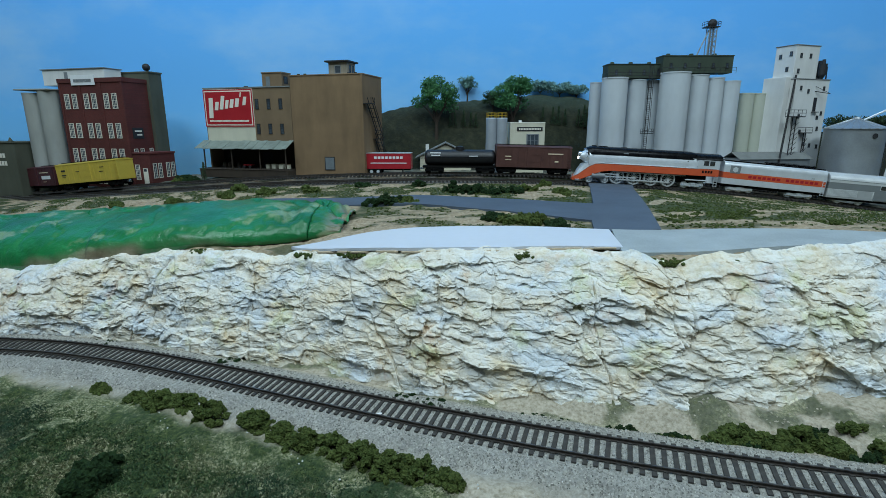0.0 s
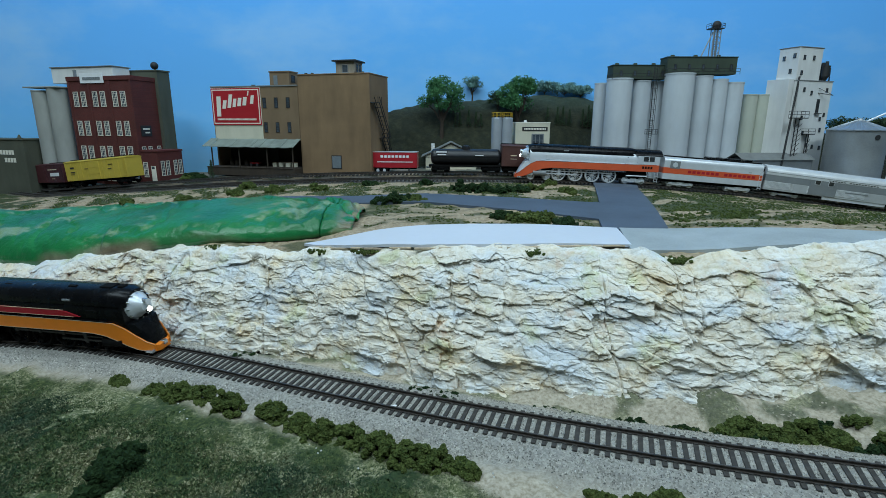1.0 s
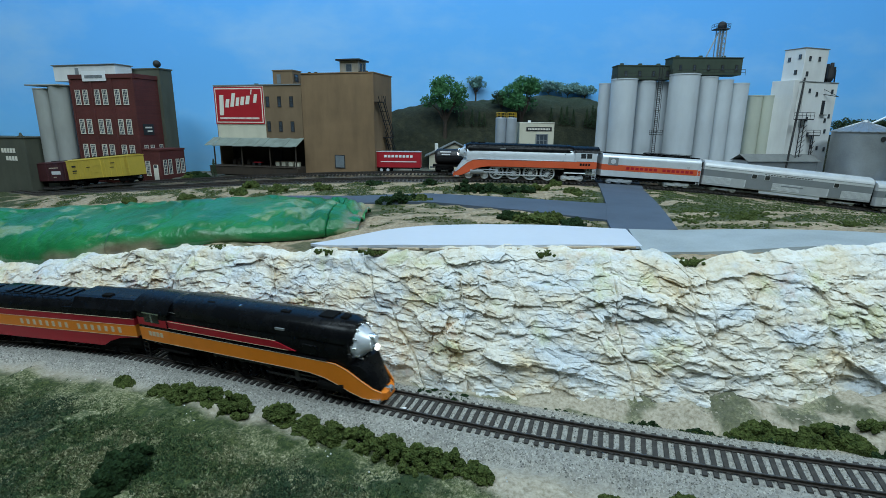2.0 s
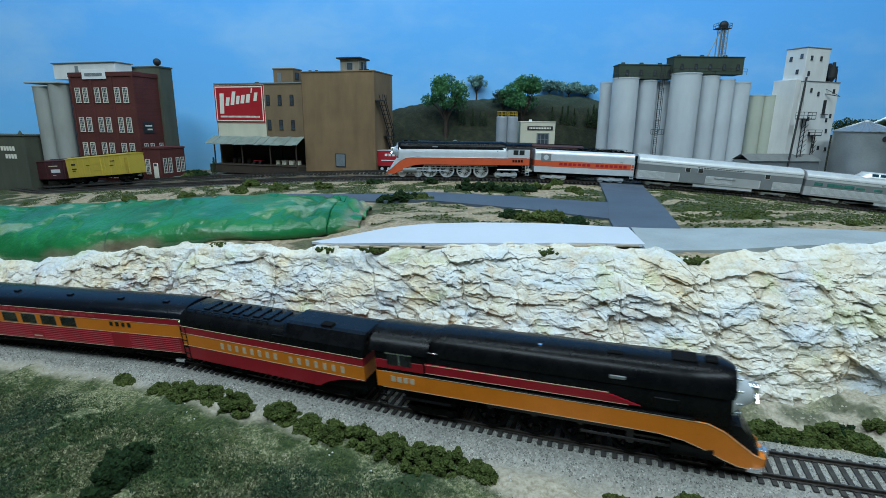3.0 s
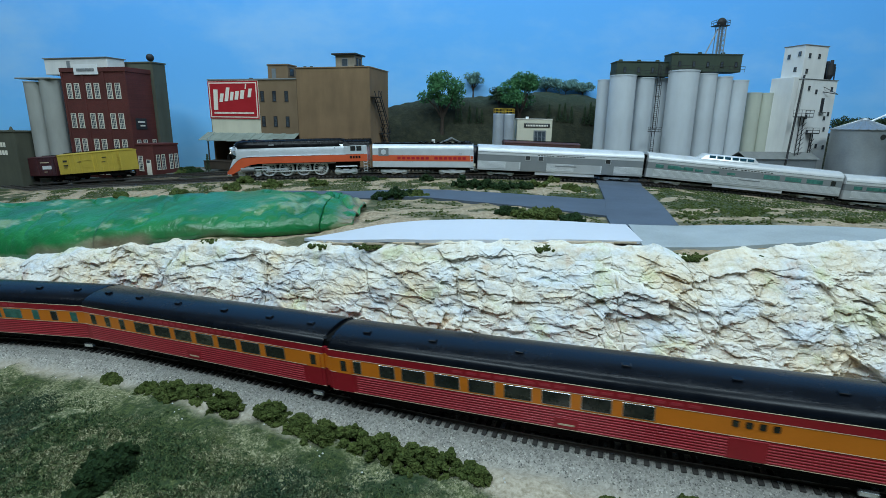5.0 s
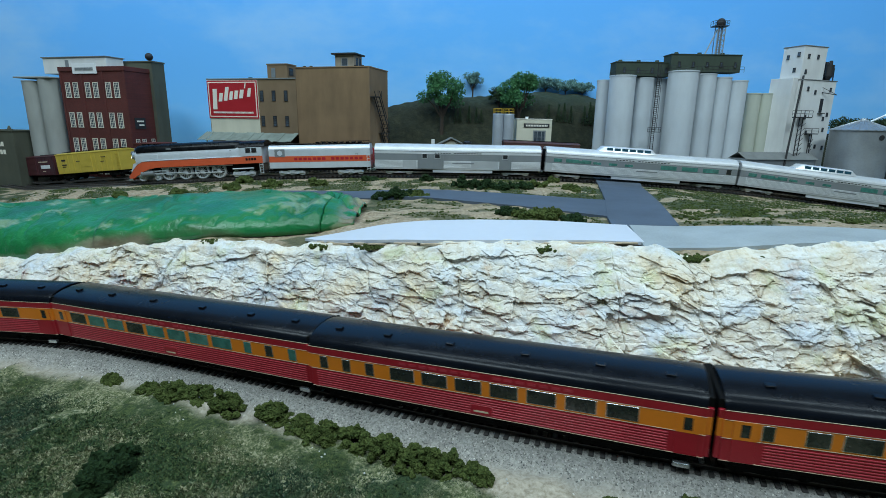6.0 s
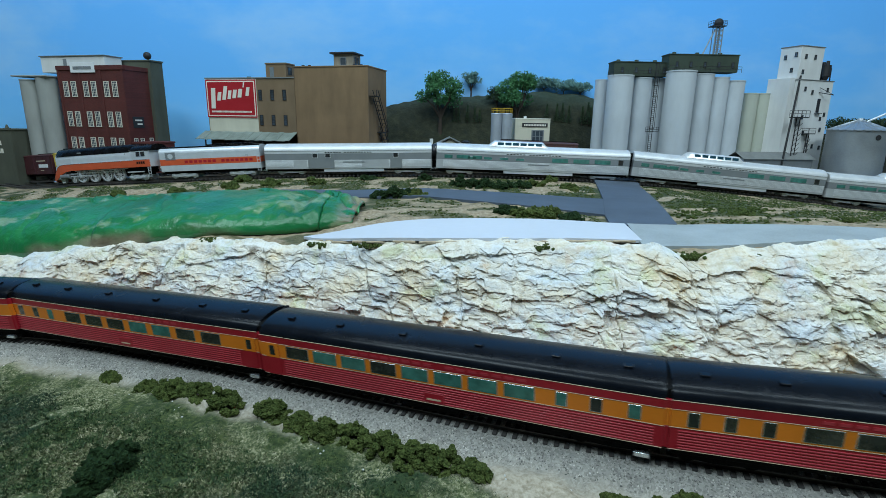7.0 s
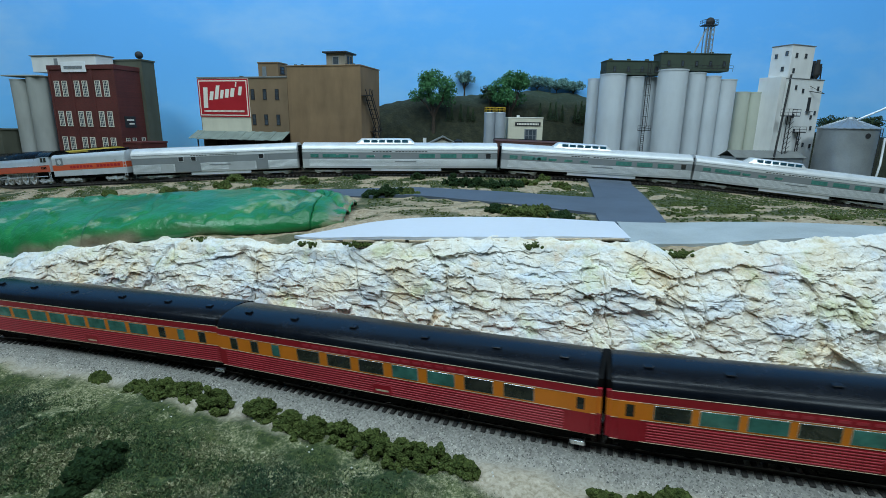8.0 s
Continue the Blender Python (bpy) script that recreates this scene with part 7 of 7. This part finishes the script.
for i, (x, y, r) in enumerate(FOOT):
    grow = float(1 - GRADE / EYE * np.clip(x, -0.5, 0.35))
    foot = float(rim_y(x * grow)) - 0.036 - 0.025 * float(step(x * grow, -0.11, 0.10))
    y = max(float(plan_y(x)) + 0.018, min(y, foot / grow - 0.012))
    bush(x, y, lower_z(x, y) + 0.0015, r * 0.0024, r * 0.0009, r * 0.0009, 90 + i, 0.0018, 26, DARKFOAM if r > 4 else BUSHGREEN, "flat dark green weeds at the foot of the rock", "rock-foot weeds", low=True)
bush(-0.178, 0.222, -0.014, 0.009, 0.024, 0.017, 130, 0.0030, 120, DARKFOAM, "dense dark green shrub in the meadow", "meadow shrubs", low=True)

UP = ((-0.063, 0.590, 11), (-0.083, 0.592, 8), (-0.043, 0.590, 8), (0.018, 0.676, 13), (0.040, 0.666, 13), (0.066, 0.664, 13), (0.090, 0.672, 10), (0.112, 0.690, 9), (0.065, 0.462, 10), (0.083, 0.459, 9), (0.051, 0.474, 8), (0.100, 0.440, 7), (-0.185, 0.705, 9), (-0.244, 0.700, 9), (-0.296, 0.695, 8), (-0.118, 0.745, 7), (-0.037, 0.745, 8), (0.157, 0.665, 8), (-0.365, 0.684, 6), (-0.446, 0.690, 6), (-0.436, 0.880, 10), (-0.447, 0.885, 12), (-0.452, 0.878, 9), (0.15, 0.755, 8), (-0.30, 0.752, 9))
for i, (x, y, r) in enumerate(UP):
    bush(x, y, float(ground_up(x, y)) - 0.0012, r * 0.0017, r * 0.0012, r * 0.00105, 200 + i, 0.0034, 26, DARKFOAM if i % 5 < 2 or 2 < i < 7 else BUSHGREEN, "green foliage clump on the upper bank", "bank bushes")
for i, (x, y, r) in enumerate(((0.213, 0.462, 10), (0.254, 0.490, 13), (0.267, 0.470, 10), (0.301, 0.424, 9), (0.232, 0.510, 11), (0.34, 0.44, 12), (0.30, 0.50, 12), (0.38, 0.41, 10), (0.22, 0.48, 10), (0.45, 0.42, 11), (-0.106, 0.397, 8), (-0.068, 0.374, 7), (0.148, 0.3275, 9), (0.193, 0.323, 6), (-0.209, 0.432, 7), (0.06, 0.345, 8))):
    bush(x, y, float(ground_up(x, y)) - 0.0012, r * 0.0019, r * 0.0012, r * 0.00020, 300 + i, 0.0014, 40, BUSHGREEN, "thin turf patch of green foam on the bank", "turf patches")


def tree(x, y, z, h, crown, seed, leaves=LEAF, label="broad leafy model tree on the hillside", count=2600, leaf=0.0021):
    """Tapered trunk, forked limbs and a crown of many small leaf clumps with gaps."""
    rng = np.random.default_rng(seed)
    t = thing("tree", pose(x, y, z), label, "tree", "hillside trees")
    tr = cyl(B(), (0, 0, -0.004), (0.0008, 0, h * 0.42), h * 0.036, h * 0.024, 10)
    tips = []
    for k in range(8):
        a = k * 2.4 + rng.uniform(-0.3, 0.3)
        q = Vector((math.cos(a) * crown * rng.uniform(0.35, 0.75), math.sin(a) * crown * rng.uniform(0.3, 0.6), h * rng.uniform(0.55, 0.9)))
        mid = Vector((q.x * 0.45, q.y * 0.45, h * 0.46))
        s = Vector((0, 0, h * rng.uniform(0.18, 0.34)))
        cyl(tr, s, mid, h * 0.018, h * 0.012, 7)
        cyl(tr, mid, q, h * 0.012, h * 0.004, 6)
        tips.append(q)
    part("trunk", tr, BARK, t)
    pts = []
    balls = [(np.array(q), crown * rng.uniform(0.28, 0.48)) for q in tips] + [(np.array([rng.uniform(-0.5, 0.5) * crown, rng.uniform(-0.4, 0.4) * crown, h * rng.uniform(0.6, 0.95)]), crown * rng.uniform(0.25, 0.42)) for _ in range(8)]
    for c, r in balls:
        d = rng.normal(size=(count // len(balls), 3))
        d /= np.linalg.norm(d, axis=1)[:, None]
        pts.append(c + d * r * rng.uniform(0.5, 1.08, (len(d), 1)) * np.array([1.05, 0.9, 0.86]))
    pts = np.concatenate(pts)
    n = len(pts)
    a, b = rng.normal(size=(n, 3)), rng.normal(size=(n, 3))
    a /= np.linalg.norm(a, axis=1)[:, None]
    b -= a * (a * b).sum(1)[:, None]
    b /= np.linalg.norm(b, axis=1)[:, None]
    s = leaf * rng.uniform(0.6, 1.4, (n, 1))
    quad = np.stack([pts - a * s, pts + b * s * 0.6, pts + a * s, pts - b * s * 0.6], 1).reshape(-1, 3)
    mesh_from("crown", quad.tolist(), (np.arange(n)[:, None] * 4 + np.arange(4)).tolist(), leaves, t)
    return t


def conifer(x, y, z, h, seed, leaves=LEAFDARK):
    rng = np.random.default_rng(seed)
    t = thing("conifer", pose(x, y, z), "slim dark conifer on the hillside", "tree", "hillside conifers")
    part("trunk", cyl(B(), (0, 0, -0.003), (0, 0, h * 0.9), h * 0.03, h * 0.006, 8), BARK, t)
    n = 420
    k = rng.uniform(0.08, 1, n)
    r = h * 0.20 * (1 - k) * rng.uniform(0.5, 1.1, n) * (0.75 + 0.25 * np.sin(k * 50)) + 0.0006
    a = rng.uniform(0, 6.28, n)
    pts = np.stack([r * np.cos(a), r * np.sin(a), k * h - r * 0.3], 1)
    clump_mesh("needles", pts, h * 0.022, rng, 0.6, leaves, t)


def on_hill(x, v):
    """A place on the hillside, v from its foot (0) to its crest (1)."""
    crest = float(np.interp(x, [-0.30, -0.13, -0.10, -0.05, 0.10, 0.20, 0.33, 0.60, 0.75, 0.85, 1.15], [0.172, 0.192, 0.200, 0.214, 0.220, 0.232, 0.226, 0.205, 0.212, 0.196, 0.19]))
    y = 0.955 + 0.135 * v
    return y, float(ground_up(x, y)) - 0.006 + (crest - 0.085) * float(step(v, 0, 1)) ** 0.9


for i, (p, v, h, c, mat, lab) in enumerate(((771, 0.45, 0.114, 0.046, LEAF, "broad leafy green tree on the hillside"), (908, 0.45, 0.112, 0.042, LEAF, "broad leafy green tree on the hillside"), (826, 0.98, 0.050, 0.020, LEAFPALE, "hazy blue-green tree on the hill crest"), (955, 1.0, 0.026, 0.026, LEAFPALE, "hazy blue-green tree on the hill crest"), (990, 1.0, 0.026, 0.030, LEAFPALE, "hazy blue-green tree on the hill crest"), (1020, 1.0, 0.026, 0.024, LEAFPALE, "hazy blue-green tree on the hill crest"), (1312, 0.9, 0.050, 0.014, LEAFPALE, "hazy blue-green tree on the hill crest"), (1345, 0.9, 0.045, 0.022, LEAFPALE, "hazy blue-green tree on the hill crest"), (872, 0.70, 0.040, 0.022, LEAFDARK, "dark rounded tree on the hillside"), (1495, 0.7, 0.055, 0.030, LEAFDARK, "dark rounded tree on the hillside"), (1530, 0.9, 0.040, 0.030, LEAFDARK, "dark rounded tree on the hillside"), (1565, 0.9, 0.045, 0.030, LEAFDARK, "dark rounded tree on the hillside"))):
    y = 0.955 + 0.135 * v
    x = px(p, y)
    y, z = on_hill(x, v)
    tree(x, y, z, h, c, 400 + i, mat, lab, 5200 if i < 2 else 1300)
for i, (p, v, h) in enumerate(((804, 0.55, 0.030), (820, 0.55, 0.034), (833, 0.55, 0.030), (842, 0.55, 0.026), (796, 0.55, 0.026), (962, 0.55, 0.034), (980, 0.55, 0.036), (990, 0.55, 0.038), (1002, 0.55, 0.034), (1026, 0.55, 0.036), (1036, 0.55, 0.044), (1041, 0.55, 0.038), (343, -0.50, 0.034), (1500, 0.6, 0.04))):
    y = 0.955 + 0.135 * v
    x = px(p, y)
    if v < 0:
        z = float(ground_up(x, y)) - 0.002
    else:
        y, z = on_hill(x, v)
    conifer(x, y, z, h, 500 + i)


# ---- loose cover on the lower ground ----
def mat_static_grass():
    """Green blades with ragged patches of straw and of deep green."""
    m = Mat("static_grass", 0.9)
    green = m.ramp(m.island(), [(0.0, (0.012, 0.034, 0.010)), (0.55, (0.036, 0.078, 0.022)), (1.0, (0.110, 0.150, 0.055))])
    straw = m.ramp(m.island(), [(0.0, (0.040, 0.062, 0.020)), (0.5, (0.150, 0.165, 0.070)), (1.0, (0.46, 0.43, 0.27))])
    deep = m.ramp(m.island(), [(0.0, (0.006, 0.022, 0.010)), (1.0, (0.030, 0.074, 0.034))])
    c = m.mix(m.ramp(m.noise(32, 6, rough=0.75), [(0.49, (0, 0, 0)), (0.57, (1, 1, 1))]), green, straw)
    m.colour(m.mix(m.ramp(m.noise(17, 4), [(0.50, (0, 0, 0)), (0.60, (0.85, 0.85, 0.85))]), c, deep))
    return m.m


def scatter_grass():
    """Short static-grass blades over the meadow, in ragged patches."""
    rng = np.random.default_rng(77)
    n = 300000
    x, y = rng.uniform(-0.46, 0.10, n), rng.uniform(0.17, 0.36, n)
    edge = np.interp(x, GRASS_EDGE[:, 0], GRASS_EDGE[:, 1])
    keep = (y < edge + 0.016 * (fractal(x * 70, y * 70, 4, 21) - 0.47)) & (fractal(x * 34, y * 34, 4, 61) > 0.24)
    x, y = x[keep], y[keep]
    off, _ = banked(x, y)
    z = -0.0099 + 0.0126 * (fractal(x * 55, y * 55, 4, 3) - 0.47)
    n = len(x)
    a = rng.uniform(0, 6.283, n)
    h = rng.uniform(0.0005, 0.0016, n)
    w = rng.uniform(0.00025, 0.0007, n)
    lean = rng.normal(0, 0.0009, (n, 2))
    p0 = np.stack([x - w * np.cos(a), y - w * np.sin(a), z], 1)
    p1 = np.stack([x + w * np.cos(a), y + w * np.sin(a), z], 1)
    p2 = np.stack([x + lean[:, 0], y + lean[:, 1], z + h], 1)
    ob = mesh_from("grass", raised(np.stack([p0, p1, p2], 1)).reshape(-1, 3).tolist(), np.arange(3 * n).reshape(-1, 3).tolist(), mat_static_grass())
    return tagged(ob, "short mixed green and straw static grass", "grass", kind="stuff")


scatter_grass()


def scatter_stones(name, n, x0, x1, y0, y1, test, z_of, size, mat, label, seed, low=True):
    rng = np.random.default_rng(seed)
    x, y = rng.uniform(x0, x1, n), rng.uniform(y0, y1, n)
    keep = test(x, y)
    x, y = x[keep], y[keep]
    z = z_of(x, y)
    base = np.array([(1, 0, 0), (-1, 0, 0), (0, 1, 0), (0, -1, 0), (0, 0, 1), (0, 0, -1)], float)
    tri = np.array([(0, 2, 4), (2, 1, 4), (1, 3, 4), (3, 0, 4), (2, 0, 5), (1, 2, 5), (3, 1, 5), (0, 3, 5)])
    m = len(x)
    s = size * rng.uniform(0.5, 1.4, (m, 1, 1)) * rng.uniform(0.6, 1.3, (m, 6, 1))
    a = rng.uniform(0, 6.283, m)
    rot = np.stack([np.stack([np.cos(a), -np.sin(a), 0 * a], -1), np.stack([np.sin(a), np.cos(a), 0 * a], -1), np.stack([0 * a, 0 * a, 1 + 0 * a], -1)], 1)
    v = np.einsum("nij,nkj->nki", rot, base[None] * s) + np.stack([x, y, z], -1)[:, None]
    if low:
        v = raised(v)
    f = tri[None] + 6 * np.arange(m)[:, None, None]
    ob = mesh_from(name, v.reshape(-1, 3).tolist(), f.reshape(-1, 3).tolist(), mat)
    return tagged(ob, label, "gravel", kind="stuff")


def mat_stone():
    m = Mat("ballast_stone", 0.9)
    m.colour(m.ramp(m.island(), [(0.0, (0.10, 0.098, 0.092)), (0.4, (0.245, 0.235, 0.205)), (0.8, (0.41, 0.395, 0.35)), (1.0, (0.70, 0.68, 0.62))]))
    return m.m


BALLAST = mat_stone()


def bed_z(x, y):
    off, tilt = banked(x, y)
    sh = step(abs(off), 0.0185, 0.034)
    land = -0.0085 + np.where(off > 0, 0.0125 * step(off, 0.02, 0.06), -0.0015 * step(-off, 0.03, 0.09)) + 0.0126 * (fractal(x * 55, y * 55, 4, 3) - 0.47)
    return (tilt - 0.0032) * (1 - sh) + land * sh


scatter_stones("ballast", 150000, -0.46, 0.34, 0.18, 0.44, lambda x, y: (abs(banked(x, y)[0] + 0.004) < 0.026 + 0.014 * (fractal(x * 50, y * 50, 3, 50) - 0.45)), bed_z, 0.00052, BALLAST, "crushed grey ballast stones of the roadbed", 88)
scatter_stones("chalk_chips", 2600, -0.46, 0.34, 0.17, 0.44, lambda x, y: (banked(x, y)[0] < -0.014) & (banked(x, y)[0] > -0.062) & (fractal(x * 60, y * 60, 3, 33) > 0.54), bed_z, 0.0006, painted("chalk_chip", (0.72, 0.72, 0.70), 0.9), "small white plaster chips lying on the ground", 89)
chip = thing("plaster_chip", pose(*raised(np.array([-0.0385, 0.2775, -0.0035])), 0, 0, 20), "white flake of plaster lying on the track edge", "chip")
part("flake", loft(B(), [[(0.0035 * math.cos(t) * k, 0.002 * math.sin(t) * k, z) for t in (0.2, 1.1, 2.3, 3.5, 4.2, 5.4)] for k, z in ((1, 0), (0.8, 0.0010), (0.4, 0.0014))]), WHITE, chip)


def upper_turf():
    """Ground foam crumbs over the green patches of the upper bank."""
    rng = np.random.default_rng(321)
    x, y = rng.uniform(-0.62, 0.66, 60000), rng.uniform(0.33, 0.86, 60000)
    east = step(x, 0.16, 0.22) * step(y, 0.43, 0.46)
    green = step(fractal(x * 38, y * 38, 5, 15) + 0.05 * east, 0.43, 0.52) * step(y + 0.1 * east, 0.50, 0.58) + 0.8 * step(fractal(x * 30, y * 60, 4, 16), 0.48, 0.56) * (1 - step(y, 0.5, 0.6)) * step(y - rim_y(x), 0.004, 0.02)
    road = (x > np.interp(y, [0.415, 0.464, 0.571, 0.741, 0.86], [0.120, 0.131, 0.163, 0.207, 0.230])) & (x < np.interp(y, [0.415, 0.53, 0.754, 0.86], [0.187, 0.221, 0.287, 0.318]))
    top = np.interp(x, [-0.47, -0.22, -0.116, -0.035, 0.077, 0.172], [0.650, 0.660, 0.645, 0.644, 0.606, 0.576])
    low = np.interp(x, [-0.47, -0.22, -0.108, -0.031, 0.066, 0.140], [0.606, 0.606, 0.587, 0.567, 0.506, 0.458])
    branch = (x < 0.175) & (y < top) & (y > low)
    pale = (x > 0.118) & (y < np.interp(x, [0.142, 0.22, 0.325], [0.424, 0.406, 0.376]))
    board = (x > -0.135) & (x < 0.145) & (y < 0.434)
    tarp = (x < -0.085) & (y < 0.60)
    keep = (green > 0.5) & ~road & ~branch & ~pale & ~board & ~tarp & (abs(y - upper_y(x)) > 0.019) & (abs(y - siding_y(x)) > 0.018)
    x, y = x[keep][:11000], y[keep][:11000]
    z = ground_up(x, y) + 0.006 * (fractal(x * 60, y * 60, 4, 5) - 0.47) * step(abs(y - upper_y(x)), 0.016, 0.03)
    ob = clump_mesh("ground_foam", np.stack([x, y, z + 0.0003], -1), 0.0011, rng, 0.7, BUSHGREEN)
    return tagged(ob, "crumbled green ground foam on the bank", "turf", kind="stuff")


upper_turf()
scatter_stones("bank_gravel", 26000, -0.60, 0.62, 0.335, 0.78, lambda x, y: ~((x > 0.115) & (x < 0.32) & (y < 0.9) & (x > 0.09 + 0.09 * (y - 0.4) / 0.4)) & ~((x < 0.18) & (y > 0.455) & (y < 0.66)) & ~((x > -0.14) & (y < 0.436)) & ~((x < -0.085) & (y < 0.61)), lambda x, y: ground_up(x, y) + 0.006 * (fractal(x * 60, y * 60, 4, 5) - 0.47) * step(abs(y - upper_y(x)), 0.016, 0.03), 0.0006, painted("tan_gravel", (0.42, 0.34, 0.24), 0.95, wear=0.4, scale=200), "loose tan gravel on the upper bank", 90, False)
scatter_stones("rock_debris", 12000, -0.46, 0.36, 0.22, 0.44, lambda x, y: (banked(x, y)[0] > 0.019) & (banked(x, y)[0] < 0.07) & (fractal(x * 70, y * 70, 3, 35) > 0.42), bed_z, 0.0007, painted("plaster_debris", (0.50, 0.45, 0.36), 0.95, wear=0.4, scale=150), "crumbled pale rock debris below the cliff", 91)


# ---- what moves ----
def line_of(y_of, z_of, x0, x1):
    xs = np.linspace(x0, x1, 6001)
    ys, zs = y_of(xs), z_of(xs)
    s = np.r_[0, np.cumsum(np.sqrt(np.diff(xs) ** 2 + np.diff(ys) ** 2 + np.diff(zs) ** 2))]
    return xs, ys, zs, s - np.interp(0, xs, s)


LOWER_LINE = line_of(lower_y, lower_rail, -2.6, 1.4)
UPPER_LINE = line_of(upper_y, upper_z, -1.6, 2.4)


def on_line(line, s):
    return Vector([float(np.interp(s, line[3], c)) for c in line[:3]])


def seat(line, s, half, ahead, cant):
    """Pose of a vehicle whose bogies stand at s +- half; ahead is +1 or -1 along the line."""
    a, b = on_line(line, s - half), on_line(line, s + half)
    d = (b - a) * ahead
    m = Matrix.Translation((a + b) / 2) @ Matrix.Rotation(math.atan2(d.y, d.x), 4, "Z")
    return m @ Matrix.Rotation(-math.atan2(d.z, math.hypot(d.x, d.y)), 4, "Y") @ Matrix.Rotation(cant * ahead, 4, "X")


T_LOW, S_LOW = (0.0, 0.4, 1.0, 1.5, 2.9, 3.5, 4.5, 5.8, 6.5, 7.0, 7.6, 8.0), (-0.788, -0.718, -0.613, -0.5135, -0.2315, -0.1116, 0.0930, 0.3632, 0.4935, 0.5985, 0.7275, 0.8125)
T_UP, S_UP = (0.0, 1.0, 1.5, 3.5, 4.5, 6.5, 7.0, 8.0), (0.4151, 0.3181, 0.2672, 0.0597, -0.0545, -0.3545, -0.4350, -0.6225)


def eased(t, ts, ss):
    """Cubic through the timetable, with slopes taken from the neighbours."""
    ts, ss = np.array(ts), np.array(ss)
    d = np.gradient(ss, ts)
    i = int(np.clip(np.searchsorted(ts, t) - 1, 0, len(ts) - 2))
    h = ts[i + 1] - ts[i]
    u = (t - ts[i]) / h
    return float((2 * u**3 - 3 * u**2 + 1) * ss[i] + (u**3 - 2 * u**2 + u) * h * d[i] + (3 * u**2 - 2 * u**3) * ss[i + 1] + (u**3 - u**2) * h * d[i + 1])


def motions():
    times = [k / 15 for k in range(121)]
    low = [(t, eased(t, T_LOW, S_LOW)) for t in times]
    high = [(t, eased(t, T_UP, S_UP)) for t in times]
    # middle of each vehicle, measured from the joint behind the lower tender
    for ob, off, half in ((LOCO_A, 0.2615, 0.055), (TEND_A, 0.0775, 0.044), (CAR_1, -0.1385, 0.114), (CAR_2, -0.386, 0.082), (CAR_3, -0.610, 0.092), (CAR_4, -0.849, 0.094), (CAR_5, -1.085, 0.094)):
        walk(ob, [(t, seat(LOWER_LINE, s + off, half, 1, CANT)) for t, s in low[::2]])
    # and from the joint ahead of the upper tender
    for ob, off, half in ((LOCO_B, -0.110, 0.055), (TEND_B, 0.080, 0.044), (BAGGAGE, 0.158 + 0.127, 0.088), (DOME_A, 0.412 + 0.148, 0.110), (DOME_B, 0.707 + 0.148, 0.110), (DOME_C, 1.002 + 0.148, 0.110)):
        walk(ob, [(t, seat(UPPER_LINE, s + off, half, -1, 0.0)) for t, s in high[::2]])
    for drivers, rod, table, way in ((DRV_A, ROD_A, low, 1), (DRV_B, ROD_B, high, -1)):
        r = DRIVER_D / 2000
        turn = [(t, way * (s - table[0][1]) / r) for t, s in table]
        for w in drivers:
            at = w.location.copy()
            walk(w, [(t, Matrix.Translation(at) @ Matrix.Rotation(a, 4, "Y")) for t, a in turn])
        walk(rod, [(t, Matrix.Translation((-0.0042 * math.sin(a), 0, r - 0.0042 * math.cos(a)))) for t, a in turn])


motions()
